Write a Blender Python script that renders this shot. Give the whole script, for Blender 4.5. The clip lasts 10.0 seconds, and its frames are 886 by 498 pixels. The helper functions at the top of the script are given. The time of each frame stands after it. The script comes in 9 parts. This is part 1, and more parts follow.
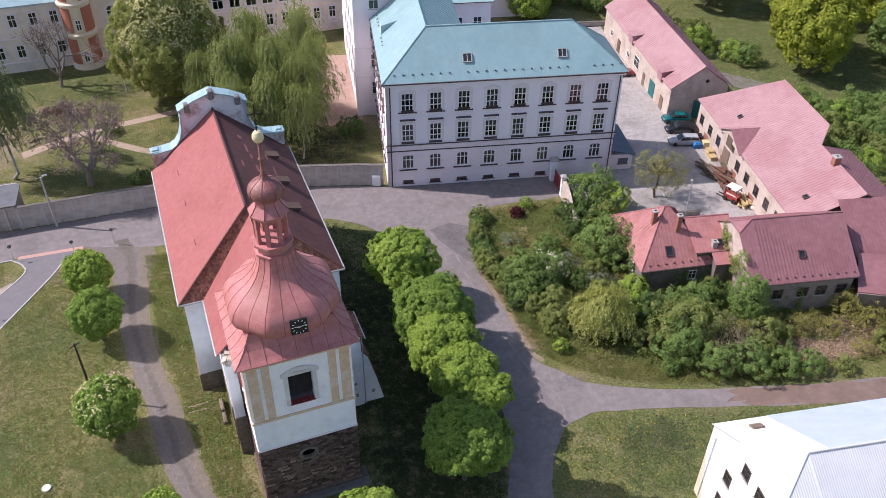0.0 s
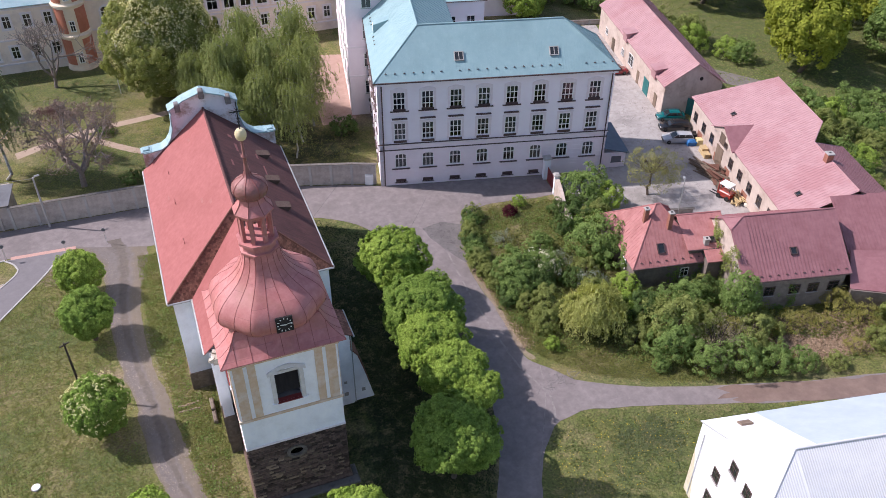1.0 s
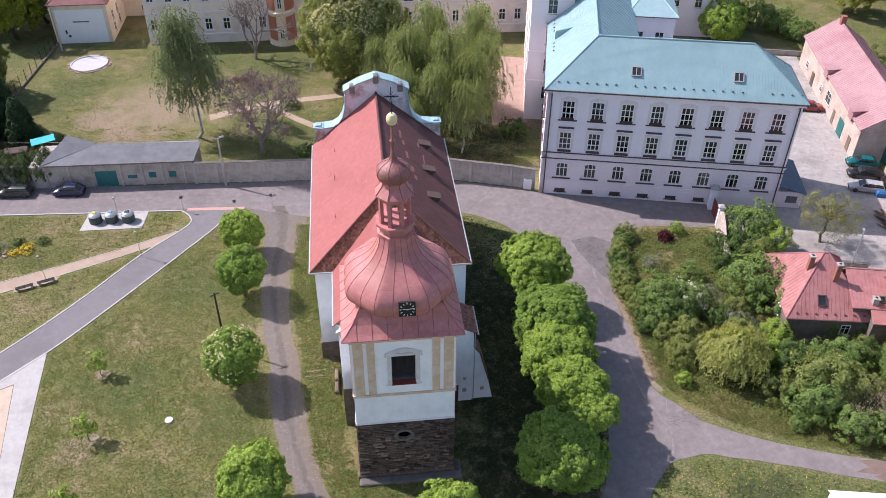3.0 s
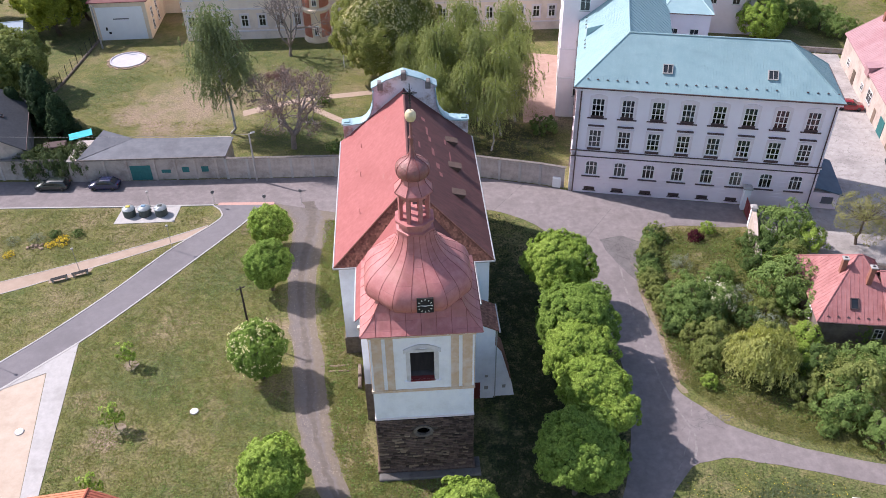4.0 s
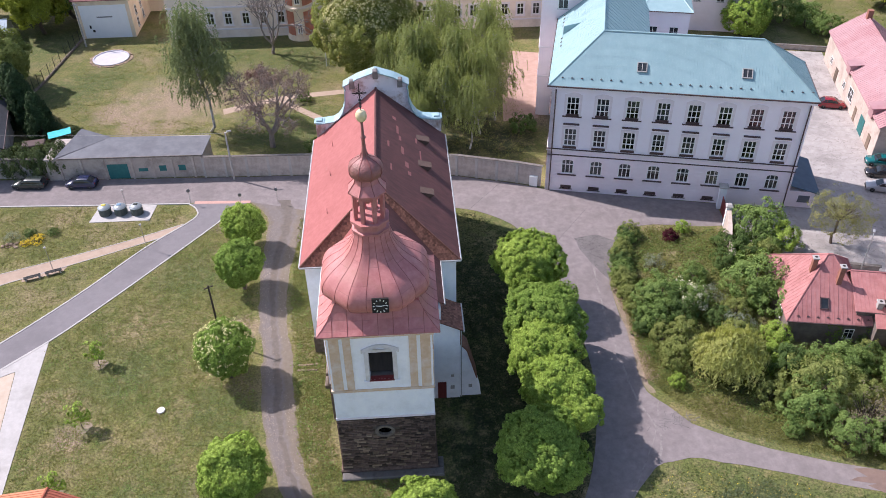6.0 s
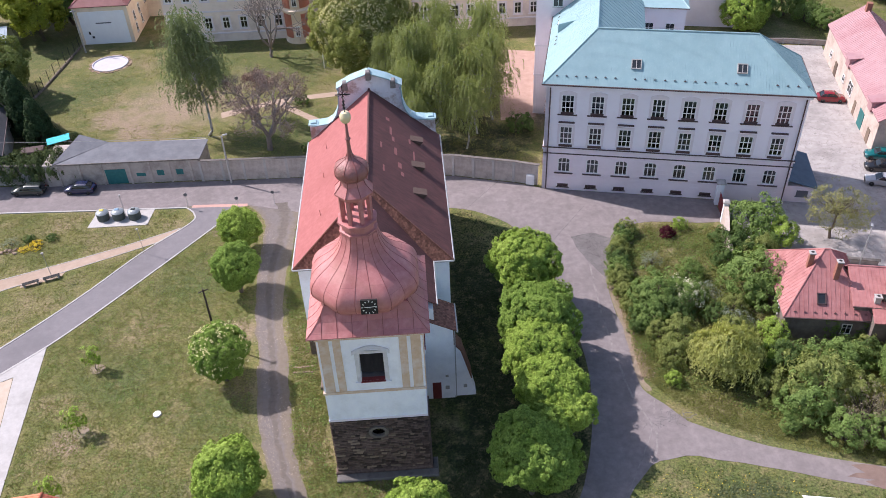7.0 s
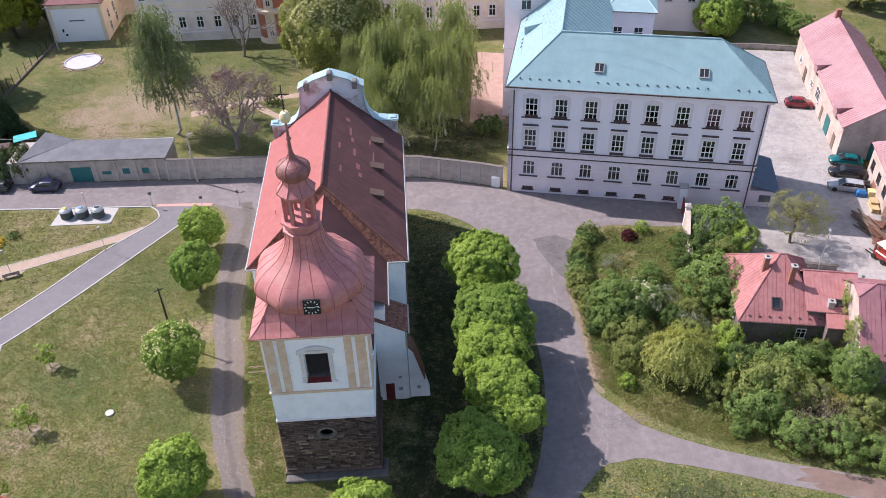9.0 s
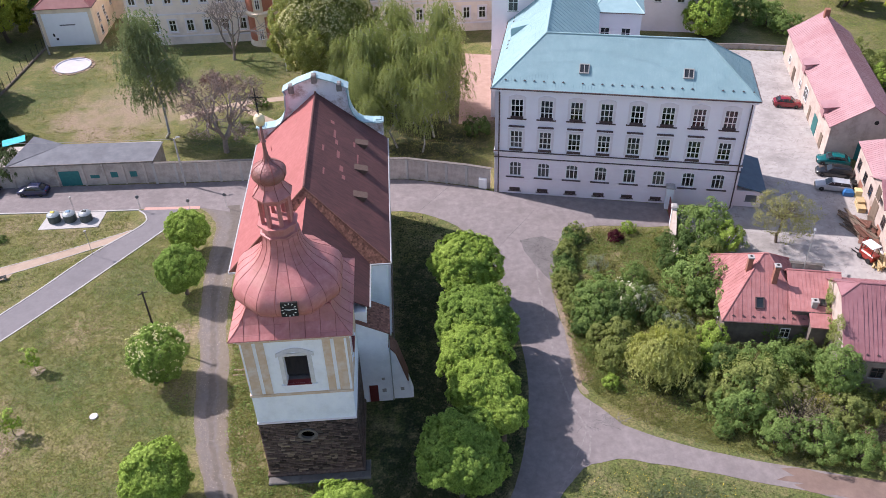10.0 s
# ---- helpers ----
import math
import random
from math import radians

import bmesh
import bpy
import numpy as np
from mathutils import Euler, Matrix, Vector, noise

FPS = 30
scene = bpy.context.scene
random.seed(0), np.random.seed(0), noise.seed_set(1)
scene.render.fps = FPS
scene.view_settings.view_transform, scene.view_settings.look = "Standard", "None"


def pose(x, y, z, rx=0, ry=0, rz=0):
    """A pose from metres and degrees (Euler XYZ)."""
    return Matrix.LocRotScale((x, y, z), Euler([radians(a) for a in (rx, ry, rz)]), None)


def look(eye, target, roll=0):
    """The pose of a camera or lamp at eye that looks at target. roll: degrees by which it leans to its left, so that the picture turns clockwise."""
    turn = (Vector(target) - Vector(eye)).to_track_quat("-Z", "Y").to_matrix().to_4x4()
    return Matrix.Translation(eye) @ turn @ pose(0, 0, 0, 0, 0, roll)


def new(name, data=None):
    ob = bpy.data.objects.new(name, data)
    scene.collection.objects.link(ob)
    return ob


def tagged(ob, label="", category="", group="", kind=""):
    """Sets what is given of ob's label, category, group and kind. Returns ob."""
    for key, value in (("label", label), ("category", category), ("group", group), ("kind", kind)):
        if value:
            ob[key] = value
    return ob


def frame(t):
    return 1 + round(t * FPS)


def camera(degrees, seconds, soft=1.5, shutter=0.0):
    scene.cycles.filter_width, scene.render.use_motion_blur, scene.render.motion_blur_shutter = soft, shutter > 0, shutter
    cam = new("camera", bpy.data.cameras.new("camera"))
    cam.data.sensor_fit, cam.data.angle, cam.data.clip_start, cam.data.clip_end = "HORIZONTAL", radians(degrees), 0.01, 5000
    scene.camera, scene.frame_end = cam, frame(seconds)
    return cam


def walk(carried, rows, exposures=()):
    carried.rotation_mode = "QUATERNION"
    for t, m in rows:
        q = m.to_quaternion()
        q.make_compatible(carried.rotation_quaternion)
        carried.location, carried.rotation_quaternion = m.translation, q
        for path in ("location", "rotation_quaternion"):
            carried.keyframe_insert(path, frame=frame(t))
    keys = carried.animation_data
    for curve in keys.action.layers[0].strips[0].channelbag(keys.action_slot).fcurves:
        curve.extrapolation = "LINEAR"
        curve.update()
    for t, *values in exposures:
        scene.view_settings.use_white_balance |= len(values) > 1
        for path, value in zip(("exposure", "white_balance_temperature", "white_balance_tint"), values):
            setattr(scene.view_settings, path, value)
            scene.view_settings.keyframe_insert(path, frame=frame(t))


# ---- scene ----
cam = camera(56.2, 10.0, 0.8)
PATH = [
    (0, (-5.788, -46.067, 63.346), (-5.211, -44.604, 62.11), 0.8),
    (0.5, (-5.239, -46.345, 63.232), (-4.662, -44.882, 61.996), 0.5),
    (1, (-4.605, -46.626, 63.128), (-4.034, -45.16, 61.893), 0.4),
    (1.5, (-3.937, -46.855, 62.998), (-3.433, -45.363, 61.766), 0.4),
    (2, (-3.356, -47.045, 62.903), (-2.945, -45.522, 61.673), 0.4),
    (2.5, (-2.671, -47.256, 62.865), (-2.372, -45.706, 61.637), 0.5),
    (3, (-2.023, -47.401, 62.783), (-1.839, -45.831, 61.558), 0.5),
    (4.5, (0.353, -47.592, 62.75), (0.434, -46.018, 61.519), -1.1),
    (5, (1.233, -47.565, 62.762), (1.319, -45.992, 61.529), -0.9),
    (5.5, (2.298, -47.561, 62.822), (2.386, -45.991, 61.587), -0.6),
    (7, (4.877, -47.584, 62.716), (4.933, -46.012, 61.482), -2.4),
    (7.5, (5.828, -47.692, 62.631), (5.896, -46.119, 61.398), -1.8),
    (8, (6.699, -47.698, 62.618), (6.766, -46.125, 61.385), -1.8),
    (8.5, (7.706, -47.801, 62.665), (7.772, -46.228, 61.432), -1.8),
    (9, (8.643, -47.902, 62.606), (8.716, -46.327, 61.374), -1.5),
    (9.5, (9.583, -47.976, 62.592), (9.653, -46.4, 61.362), -1.8),
    (10, (10.479, -48.101, 62.619), (10.549, -46.524, 61.391), -1.9),
]
walk(cam, [(t, look(eye, target, roll)) for t, eye, target, roll in PATH], [(0, 0.28, 6500, 15), (1.8, 0.33, 6500, 15), (3.0, 0.47, 6500, 15), (4.5, 0.53, 6500, 15), (10, 0.54, 6500, 15)])

# ---- world, sun, exposure ----
SUN_DIR = Vector((-0.880, 0.475, math.tan(radians(47)))).normalized()
world = bpy.data.worlds.new("sky")
scene.world = world
world.use_nodes = True
wn = world.node_tree.nodes
sky = wn.new("ShaderNodeTexSky")
sky.sky_type, sky.sun_disc = "NISHITA", False
sky.sun_elevation = radians(47)
sky.sun_rotation = math.atan2(SUN_DIR.x, SUN_DIR.y)
sky.air_density, sky.dust_density, sky.ozone_density = 1.0, 1.4, 1.2
wn["Background"].inputs["Strength"].default_value = 0.136
world.node_tree.links.new(sky.outputs[0], wn["Background"].inputs["Color"])
sun_data = bpy.data.lights.new("sun", "SUN")
sun_data.energy, sun_data.angle, sun_data.color = 4.15, radians(0.55), (1.0, 0.942, 0.955)
sun_ob = new("sun", sun_data)
sun_ob.matrix_world = look(SUN_DIR * 200, (0, 0, 0))


# ---- mesh helpers ----
class Geo:
    """Vertices and faces of one mesh."""

    def __init__(self):
        self.v, self.f = [], []

    def add(self, verts, faces):
        n = len(self.v)
        self.v += [tuple(p) for p in verts]
        self.f += [tuple(i + n for i in f) for f in faces]
        return self

    def box(self, x0, y0, z0, x1, y1, z1):
        vs = [(x, y, z) for z in (z0, z1) for x, y in ((x0, y0), (x1, y0), (x1, y1), (x0, y1))]
        return self.add(vs, [(3, 2, 1, 0), (4, 5, 6, 7), (0, 1, 5, 4), (1, 2, 6, 5), (2, 3, 7, 6), (3, 0, 4, 7)])

    def bevel_box(self, x0, y0, z0, x1, y1, z1, b):
        """A box with its upper edges cut back."""
        low = [(x0, y0, z0), (x1, y0, z0), (x1, y1, z0), (x0, y1, z0)]
        mid = [(x, y, z1 - b) for x, y, z in low]
        top = [(x0 + b, y0 + b, z1), (x1 - b, y0 + b, z1), (x1 - b, y1 - b, z1), (x0 + b, y1 - b, z1)]
        fs = [(3, 2, 1, 0), (8, 9, 10, 11)]
        for r in (0, 4):
            fs += [(r + i, r + (i + 1) % 4, r + 4 + (i + 1) % 4, r + 4 + i) for i in range(4)]
        return self.add(low + mid + top, fs)

    def extrude(self, poly, vec):
        """A flat polygon pushed along vec."""
        n = len(poly)
        a = [Vector(p) for p in poly]
        b = [p + Vector(vec) for p in a]
        fs = [tuple(range(n))[::-1], tuple(range(n, 2 * n))]
        fs += [(i, (i + 1) % n, n + (i + 1) % n, n + i) for i in range(n)]
        return self.add(a + b, fs)

    def slab(self, poly, z0, z1):
        return self.extrude([(x, y, z0) for x, y in poly], (0, 0, z1 - z0))

    def tube(self, p0, p1, r0, r1=None, n=8, caps=True):
        p0, p1 = Vector(p0), Vector(p1)
        r1 = r0 if r1 is None else r1
        d = (p1 - p0).normalized()
        a = d.orthogonal().normalized()
        b = d.cross(a)
        vs = []
        for p, r in ((p0, r0), (p1, r1)):
            vs += [p + (a * math.cos(2 * math.pi * i / n) + b * math.sin(2 * math.pi * i / n)) * r for i in range(n)]
        fs = [(i, (i + 1) % n, n + (i + 1) % n, n + i) for i in range(n)]
        if caps:
            fs += [tuple(range(n))[::-1], tuple(range(n, 2 * n))]
        return self.add(vs, fs)

    def lathe(self, profile, n=24, c=(0, 0, 0), turn=0.0, shape=None):
        """A profile of (radius, height) turned round z. shape(angle) scales the radius."""
        m = len(profile)
        vs = []
        for r, z in profile:
            for i in range(n):
                a = 2 * math.pi * i / n + turn
                k = shape(a, z) if shape else 1.0
                vs.append((c[0] + r * k * math.cos(a), c[1] + r * k * math.sin(a), c[2] + z))
        fs = [(j * n + i, j * n + (i + 1) % n, (j + 1) * n + (i + 1) % n, (j + 1) * n + i) for j in range(m - 1) for i in range(n)]
        fs += [tuple(range(n))[::-1], tuple(range((m - 1) * n, m * n))]
        return self.add(vs, fs)

    def ribs(self, a, b, c, d, step, w=0.04, h=0.05):
        """Raised seams on the roof face a-b (eave) to d-c (ridge), running up the slope, clipped to the face."""
        a, b, c, d = (Vector(p) for p in (a, b, c, d))
        e = (b - a)
        length = e.length
        e.normalize()
        nrm = e.cross(d - a if (d - a).length > 0.01 else c - a).normalized()
        if nrm.z < 0:
            nrm = -nrm
        up = nrm.cross(e)
        if up.z < 0:
            up = -up
        quad = [((p - a).dot(e), (p - a).dot(up)) for p in (a, b, c, d)]
        s = step * 0.5
        lo = min(q[0] for q in quad)
        hi = max(q[0] for q in quad)
        s += lo
        while s < hi:
            cut = []
            for i in range(4):
                (u0, v0), (u1, v1) = quad[i], quad[(i + 1) % 4]
                if (u0 - s) * (u1 - s) < 0:
                    cut.append(v0 + (v1 - v0) * (s - u0) / (u1 - u0))
            if len(cut) >= 2 and max(cut) - min(cut) > 0.2:
                p, q = a + e * s + up * min(cut), a + e * s + up * max(cut)
                o = e * (w / 2)
                hgt = nrm * h
                self.add([p - o, p + o, q + o, q - o, p - o + hgt, p + o + hgt, q + o + hgt, q - o + hgt],
                         [(4, 5, 6, 7), (0, 1, 5, 4), (1, 2, 6, 5), (2, 3, 7, 6), (3, 0, 4, 7)])
            s += step
        return self

    def roof_face(self, pts, t=0.12):
        """A roof face of thickness t, thick downwards."""
        return self.extrude([(x, y, z - t) for x, y, z in pts], (0, 0, t))

    def wall(self, x0, x1, z0, z1, y, t, holes=()):
        """A wall along x from x0 to x1, its outer face at y, t deep (inwards, +y), with rectangular holes (xa, xb, za, zb)."""
        xs = sorted({x0, x1, *[h[0] for h in holes], *[h[1] for h in holes]})
        zs = sorted({z0, z1, *[h[2] for h in holes], *[h[3] for h in holes]})

        def open_at(x, z):
            return any(h[0] < x < h[1] and h[2] < z < h[3] for h in holes)

        for xa, xb in zip(xs, xs[1:]):
            run = None
            for za, zb in zip(zs, zs[1:]):
                if open_at((xa + xb) / 2, (za + zb) / 2):
                    if run:
                        self._panel(xa, xb, run[0], run[1], y, t)
                    run = None
                else:
                    run = (run[0], zb) if run else (za, zb)
            if run:
                self._panel(xa, xb, run[0], run[1], y, t)
        for xa, xb, za, zb in holes:
            self.add([(xa, y, za), (xb, y, za), (xb, y, zb), (xa, y, zb), (xa, y + t, za), (xb, y + t, za), (xb, y + t, zb), (xa, y + t, zb)],
                     [(0, 1, 5, 4), (1, 2, 6, 5), (2, 3, 7, 6), (3, 0, 4, 7)])
        self.add([(x0, y, z0), (x0, y + t, z0), (x0, y + t, z1), (x0, y, z1), (x1, y, z0), (x1, y + t, z0), (x1, y + t, z1), (x1, y, z1)],
                 [(0, 3, 2, 1), (4, 5, 6, 7), (3, 7, 6, 2)])
        return self

    def _panel(self, xa, xb, za, zb, y, t):
        self.add([(xa, y, za), (xb, y, za), (xb, y, zb), (xa, y, zb), (xa, y + t, za), (xb, y + t, za), (xb, y + t, zb), (xa, y + t, zb)],
                 [(0, 1, 2, 3), (7, 6, 5, 4)])

    def moved(self, m):
        self.v = [tuple(m @ Vector(p)) for p in self.v]
        return self


def mesh_of(geo, material, smooth=False, name="mesh"):
    me = bpy.data.meshes.new(name)
    me.from_pydata(geo.v, [], geo.f)
    me.materials.append(material)
    if smooth:
        me.polygons.foreach_set("use_smooth", [True] * len(me.polygons))
        me.set_sharp_from_angle(angle=radians(40))
    me.update()
    return me


def part(name, geo, material, parent=None, label="", smooth=False, m=None):
    """One mesh object, under parent if there is one. geo: a Geo, or a mesh to share."""
    me = geo if isinstance(geo, bpy.types.Mesh) else mesh_of(geo, material, smooth, name)
    ob = new(name, me)
    if parent:
        ob.parent = parent
    if m is not None:
        ob.matrix_basis = m
    if label:
        ob["label"] = label
    return ob


def thing(name, m, label, category, group="", kind=""):
    """An Empty at the thing's base, which parents its parts."""
    ob = new(name)
    ob.empty_display_size = 0.3
    ob.matrix_basis = m
    return tagged(ob, label, category, group, kind)


def setting(name, geo, material, label, category, smooth=False):
    return tagged(part(name, geo, material, None, "", smooth), label, category, "", "structure")


def STUFF(*args, **kw):
    """A part made of many small pieces that cannot be told apart singly."""
    ob = part(*args, **kw)
    ob["kind"] = "stuff"
    return ob


# ---- materials ----
def mat(name, c1, c2, scale=3.0, rough=0.8, metal=0.0, bump=0.15, c3=None, scale3=0.35, amount3=0.6, rand=0.0, island=0.0,
        bscale=None, stretch=(1, 1, 1), detail=6.0, spec=0.4):
    """Two colours mixed by fine noise, a third in broad patches, with fine relief; rand varies the value from object to object."""
    m = bpy.data.materials.new(name)
    m.use_nodes = True
    nt = m.node_tree
    n, link = nt.nodes, nt.links.new
    bs = n["Principled BSDF"]
    bs.inputs["Roughness"].default_value = rough
    bs.inputs["Metallic"].default_value = metal
    bs.inputs["Specular IOR Level"].default_value = spec
    co = n.new("ShaderNodeTexCoord")
    mp = n.new("ShaderNodeMapping")
    mp.inputs["Scale"].default_value = stretch
    link(co.outputs["Object"], mp.inputs["Vector"])
    n1 = n.new("ShaderNodeTexNoise")
    n1.inputs["Scale"].default_value, n1.inputs["Detail"].default_value = scale, detail
    n1.inputs["Roughness"].default_value = 0.65
    link(mp.outputs[0], n1.inputs["Vector"])
    r1 = n.new("ShaderNodeMapRange")
    r1.inputs["From Min"].default_value, r1.inputs["From Max"].default_value = 0.32, 0.68
    link(n1.outputs["Fac"], r1.inputs["Value"])
    mx = n.new("ShaderNodeMix")
    mx.data_type = "RGBA"
    mx.inputs["A"].default_value, mx.inputs["B"].default_value = (*c1, 1), (*c2, 1)
    link(r1.outputs[0], mx.inputs["Factor"])
    out = mx.outputs["Result"]
    if c3:
        n3 = n.new("ShaderNodeTexNoise")
        n3.inputs["Scale"].default_value, n3.inputs["Detail"].default_value = scale3, 8.0
        n3.inputs["Roughness"].default_value = 0.7
        link(co.outputs["Object"], n3.inputs["Vector"])
        r3 = n.new("ShaderNodeMapRange")
        r3.inputs["From Min"].default_value, r3.inputs["From Max"].default_value = 0.48, 0.66
        r3.inputs["To Max"].default_value = amount3
        link(n3.outputs["Fac"], r3.inputs["Value"])
        m3 = n.new("ShaderNodeMix")
        m3.data_type = "RGBA"
        m3.inputs["B"].default_value = (*c3, 1)
        link(r3.outputs[0], m3.inputs["Factor"])
        link(out, m3.inputs["A"])
        out = m3.outputs["Result"]
    if rand or island:
        src = n.new("ShaderNodeObjectInfo").outputs["Random"] if rand else n.new("ShaderNodeNewGeometry").outputs["Random Per Island"]
        rr = n.new("ShaderNodeMapRange")
        k = rand or island
        rr.inputs["To Min"].default_value, rr.inputs["To Max"].default_value = 1 - k, 1 + k
        link(src, rr.inputs["Value"])
        hs = n.new("ShaderNodeHueSaturation")
        link(rr.outputs[0], hs.inputs["Value"])
        link(out, hs.inputs["Color"])
        out = hs.outputs["Color"]
    link(out, bs.inputs["Base Color"])
    if bump:
        nb = n.new("ShaderNodeTexNoise")
        nb.inputs["Scale"].default_value, nb.inputs["Detail"].default_value = bscale or scale * 6, 4.0
        link(mp.outputs[0], nb.inputs["Vector"])
        bp = n.new("ShaderNodeBump")
        bp.inputs["Strength"].default_value, bp.inputs["Distance"].default_value = bump, 0.05
        link(nb.outputs["Fac"], bp.inputs["Height"])
        link(bp.outputs[0], bs.inputs["Normal"])
    return m


def leaf_mat(name, c1, c2, through_light=0.35, rough=0.7):
    """Foliage: colour varies from leaf to leaf and in soft patches; some light passes through."""
    m = mat(name, c1, c2, 0.8, rough, 0, 0, island=0.4, spec=0.12)
    nt = m.node_tree
    n, link = nt.nodes, nt.links.new
    bs = n["Principled BSDF"]
    tr = n.new("ShaderNodeBsdfTranslucent")
    tr.inputs["Color"].default_value = (c2[0] * 1.3, c2[1] * 1.4, c2[2] * 0.8, 1)
    ms = n.new("ShaderNodeMixShader")
    ms.inputs[0].default_value = through_light
    link(bs.outputs[0], ms.inputs[1])
    link(tr.outputs[0], ms.inputs[2])
    link(ms.outputs[0], n["Material Output"].inputs["Surface"])
    return m


def glass_mat(name, tint):
    m = bpy.data.materials.new(name)
    m.use_nodes = True
    n, link = m.node_tree.nodes, m.node_tree.links.new
    tp, gl, fr, ms = (n.new("ShaderNode" + k) for k in ("BsdfTransparent", "BsdfGlossy", "Fresnel", "MixShader"))
    tp.inputs["Color"].default_value = (*tint, 1)
    gl.inputs["Roughness"].default_value = 0.03
    fr.inputs["IOR"].default_value = 1.6
    link(fr.outputs[0], ms.inputs[0])
    link(tp.outputs[0], ms.inputs[1])
    link(gl.outputs[0], ms.inputs[2])
    link(ms.outputs[0], n["Material Output"].inputs["Surface"])
    return m



def asphalt_mat(name, c1, c2, c3, cracks, size=0.13):
    """Asphalt with stains and thin wandering cracks."""
    m = mat(name, c1, c2, 1.2, 0.9, 0, 0.15, c3, 0.22, 0.6, bscale=30, detail=10)
    n, link = m.node_tree.nodes, m.node_tree.links.new
    bs = n["Principled BSDF"]
    src = bs.inputs["Base Color"].links[0].from_socket
    co = n.new("ShaderNodeTexCoord")
    wob = n.new("ShaderNodeTexNoise")
    wob.inputs["Scale"].default_value, wob.inputs["Detail"].default_value = 0.5, 6.0
    link(co.outputs["Object"], wob.inputs["Vector"])
    ad = n.new("ShaderNodeMix")
    ad.data_type = "VECTOR"
    ad.inputs["Factor"].default_value = 0.45
    sc = n.new("ShaderNodeVectorMath")
    sc.operation = "SCALE"
    sc.inputs["Scale"].default_value = 9.0
    link(wob.outputs["Color"], sc.inputs[0])
    va = n.new("ShaderNodeVectorMath")
    link(co.outputs["Object"], va.inputs[0])
    link(sc.outputs[0], va.inputs[1])
    n.remove(ad)
    vo = n.new("ShaderNodeTexVoronoi")
    vo.feature = "DISTANCE_TO_EDGE"
    vo.inputs["Scale"].default_value = size
    link(va.outputs[0], vo.inputs["Vector"])
    mr = n.new("ShaderNodeMapRange")
    mr.inputs["From Min"].default_value, mr.inputs["From Max"].default_value = 0.0, 0.006 * size / 0.13
    mr.inputs["To Min"].default_value, mr.inputs["To Max"].default_value = cracks, 0.0
    link(vo.outputs["Distance"], mr.inputs["Value"])
    mx = n.new("ShaderNodeMix")
    mx.data_type = "RGBA"
    mx.inputs["B"].default_value = (c3[0] * 0.45, c3[1] * 0.45, c3[2] * 0.45, 1)
    link(mr.outputs[0], mx.inputs["Factor"])
    link(src, mx.inputs["A"])
    link(mx.outputs["Result"], bs.inputs["Base Color"])
    return m


M_asphalt = asphalt_mat("asphalt", (0.186, 0.158, 0.156), (0.262, 0.227, 0.224), (0.150, 0.127, 0.125), 0.2)
M_asphalt_new = asphalt_mat("smooth_asphalt", (0.178, 0.162, 0.170), (0.215, 0.198, 0.204), (0.150, 0.138, 0.144), 0.15)
M_patch = asphalt_mat("dark_asphalt", (0.140, 0.126, 0.126), (0.182, 0.165, 0.162), (0.110, 0.098, 0.096), 0.8, 0.55)
M_dirt = mat("gravel_dirt", (0.160, 0.140, 0.124), (0.232, 0.208, 0.188), 1.5, 0.95, 0, 0.4, (0.096, 0.100, 0.048), 0.4, 0.5, bscale=12)
M_redsoil = mat("reddish_soil", (0.176, 0.120, 0.100), (0.240, 0.168, 0.140), 0.9, 0.95, 0, 0.4, (0.136, 0.096, 0.080), 0.3, 0.6, bscale=10)
M_beige = mat("compacted_sand", (0.368, 0.272, 0.208), (0.432, 0.328, 0.256), 1.2, 0.95, 0, 0.1, (0.320, 0.232, 0.168), 0.2, 0.5)
M_sand = mat("pale_sand", (0.470, 0.372, 0.290), (0.555, 0.455, 0.365), 0.9, 0.95, 0, 0.2, (0.410, 0.310, 0.235), 0.2, 0.6)
M_concrete = mat("pale_concrete", (0.400, 0.378, 0.362), (0.480, 0.458, 0.440), 1.8, 0.9, 0, 0.12, (0.320, 0.300, 0.280), 0.3, 0.6)
M_yard = asphalt_mat("yard_concrete", (0.330, 0.300, 0.285), (0.440, 0.405, 0.385), (0.215, 0.195, 0.180), 0.7, 0.3)
M_kerb = mat("kerb_concrete", (0.400, 0.376, 0.360), (0.496, 0.472, 0.456), 2.5, 0.9, 0, 0.1)
M_wallpanel = mat("wall_render", (0.420, 0.360, 0.325), (0.530, 0.470, 0.425), 1.3, 0.92, 0, 0.15, (0.240, 0.200, 0.178), 0.45, 0.7, rand=0.09)
M_coping = mat("grey_coping", (0.330, 0.310, 0.300), (0.430, 0.410, 0.390), 2, 0.9, 0, 0.15)
M_school = mat("lilac_render", (0.90, 0.845, 0.89), (0.93, 0.88, 0.92), 0.7, 0.9, 0, 0.06, (0.82, 0.75, 0.79), 0.12, 0.5)
M_school_pink = mat("pinkish_render", (0.88, 0.775, 0.805), (0.92, 0.825, 0.85), 0.7, 0.9, 0, 0.06, (0.78, 0.67, 0.69), 0.14, 0.5)
M_trim = mat("grey_beige_trim", (0.78, 0.71, 0.73), (0.85, 0.78, 0.80), 1.5, 0.9, 0, 0.05)
M_frame = mat("white_window_paint", (0.84, 0.83, 0.82), (0.88, 0.87, 0.86), 3, 0.5, 0, 0.03)
M_sill = mat("dark_brown_sheet", (0.072, 0.044, 0.044), (0.104, 0.068, 0.064), 3, 0.5, 0, 0.05)
M_glass = glass_mat("window_glass", (0.62, 0.66, 0.68))
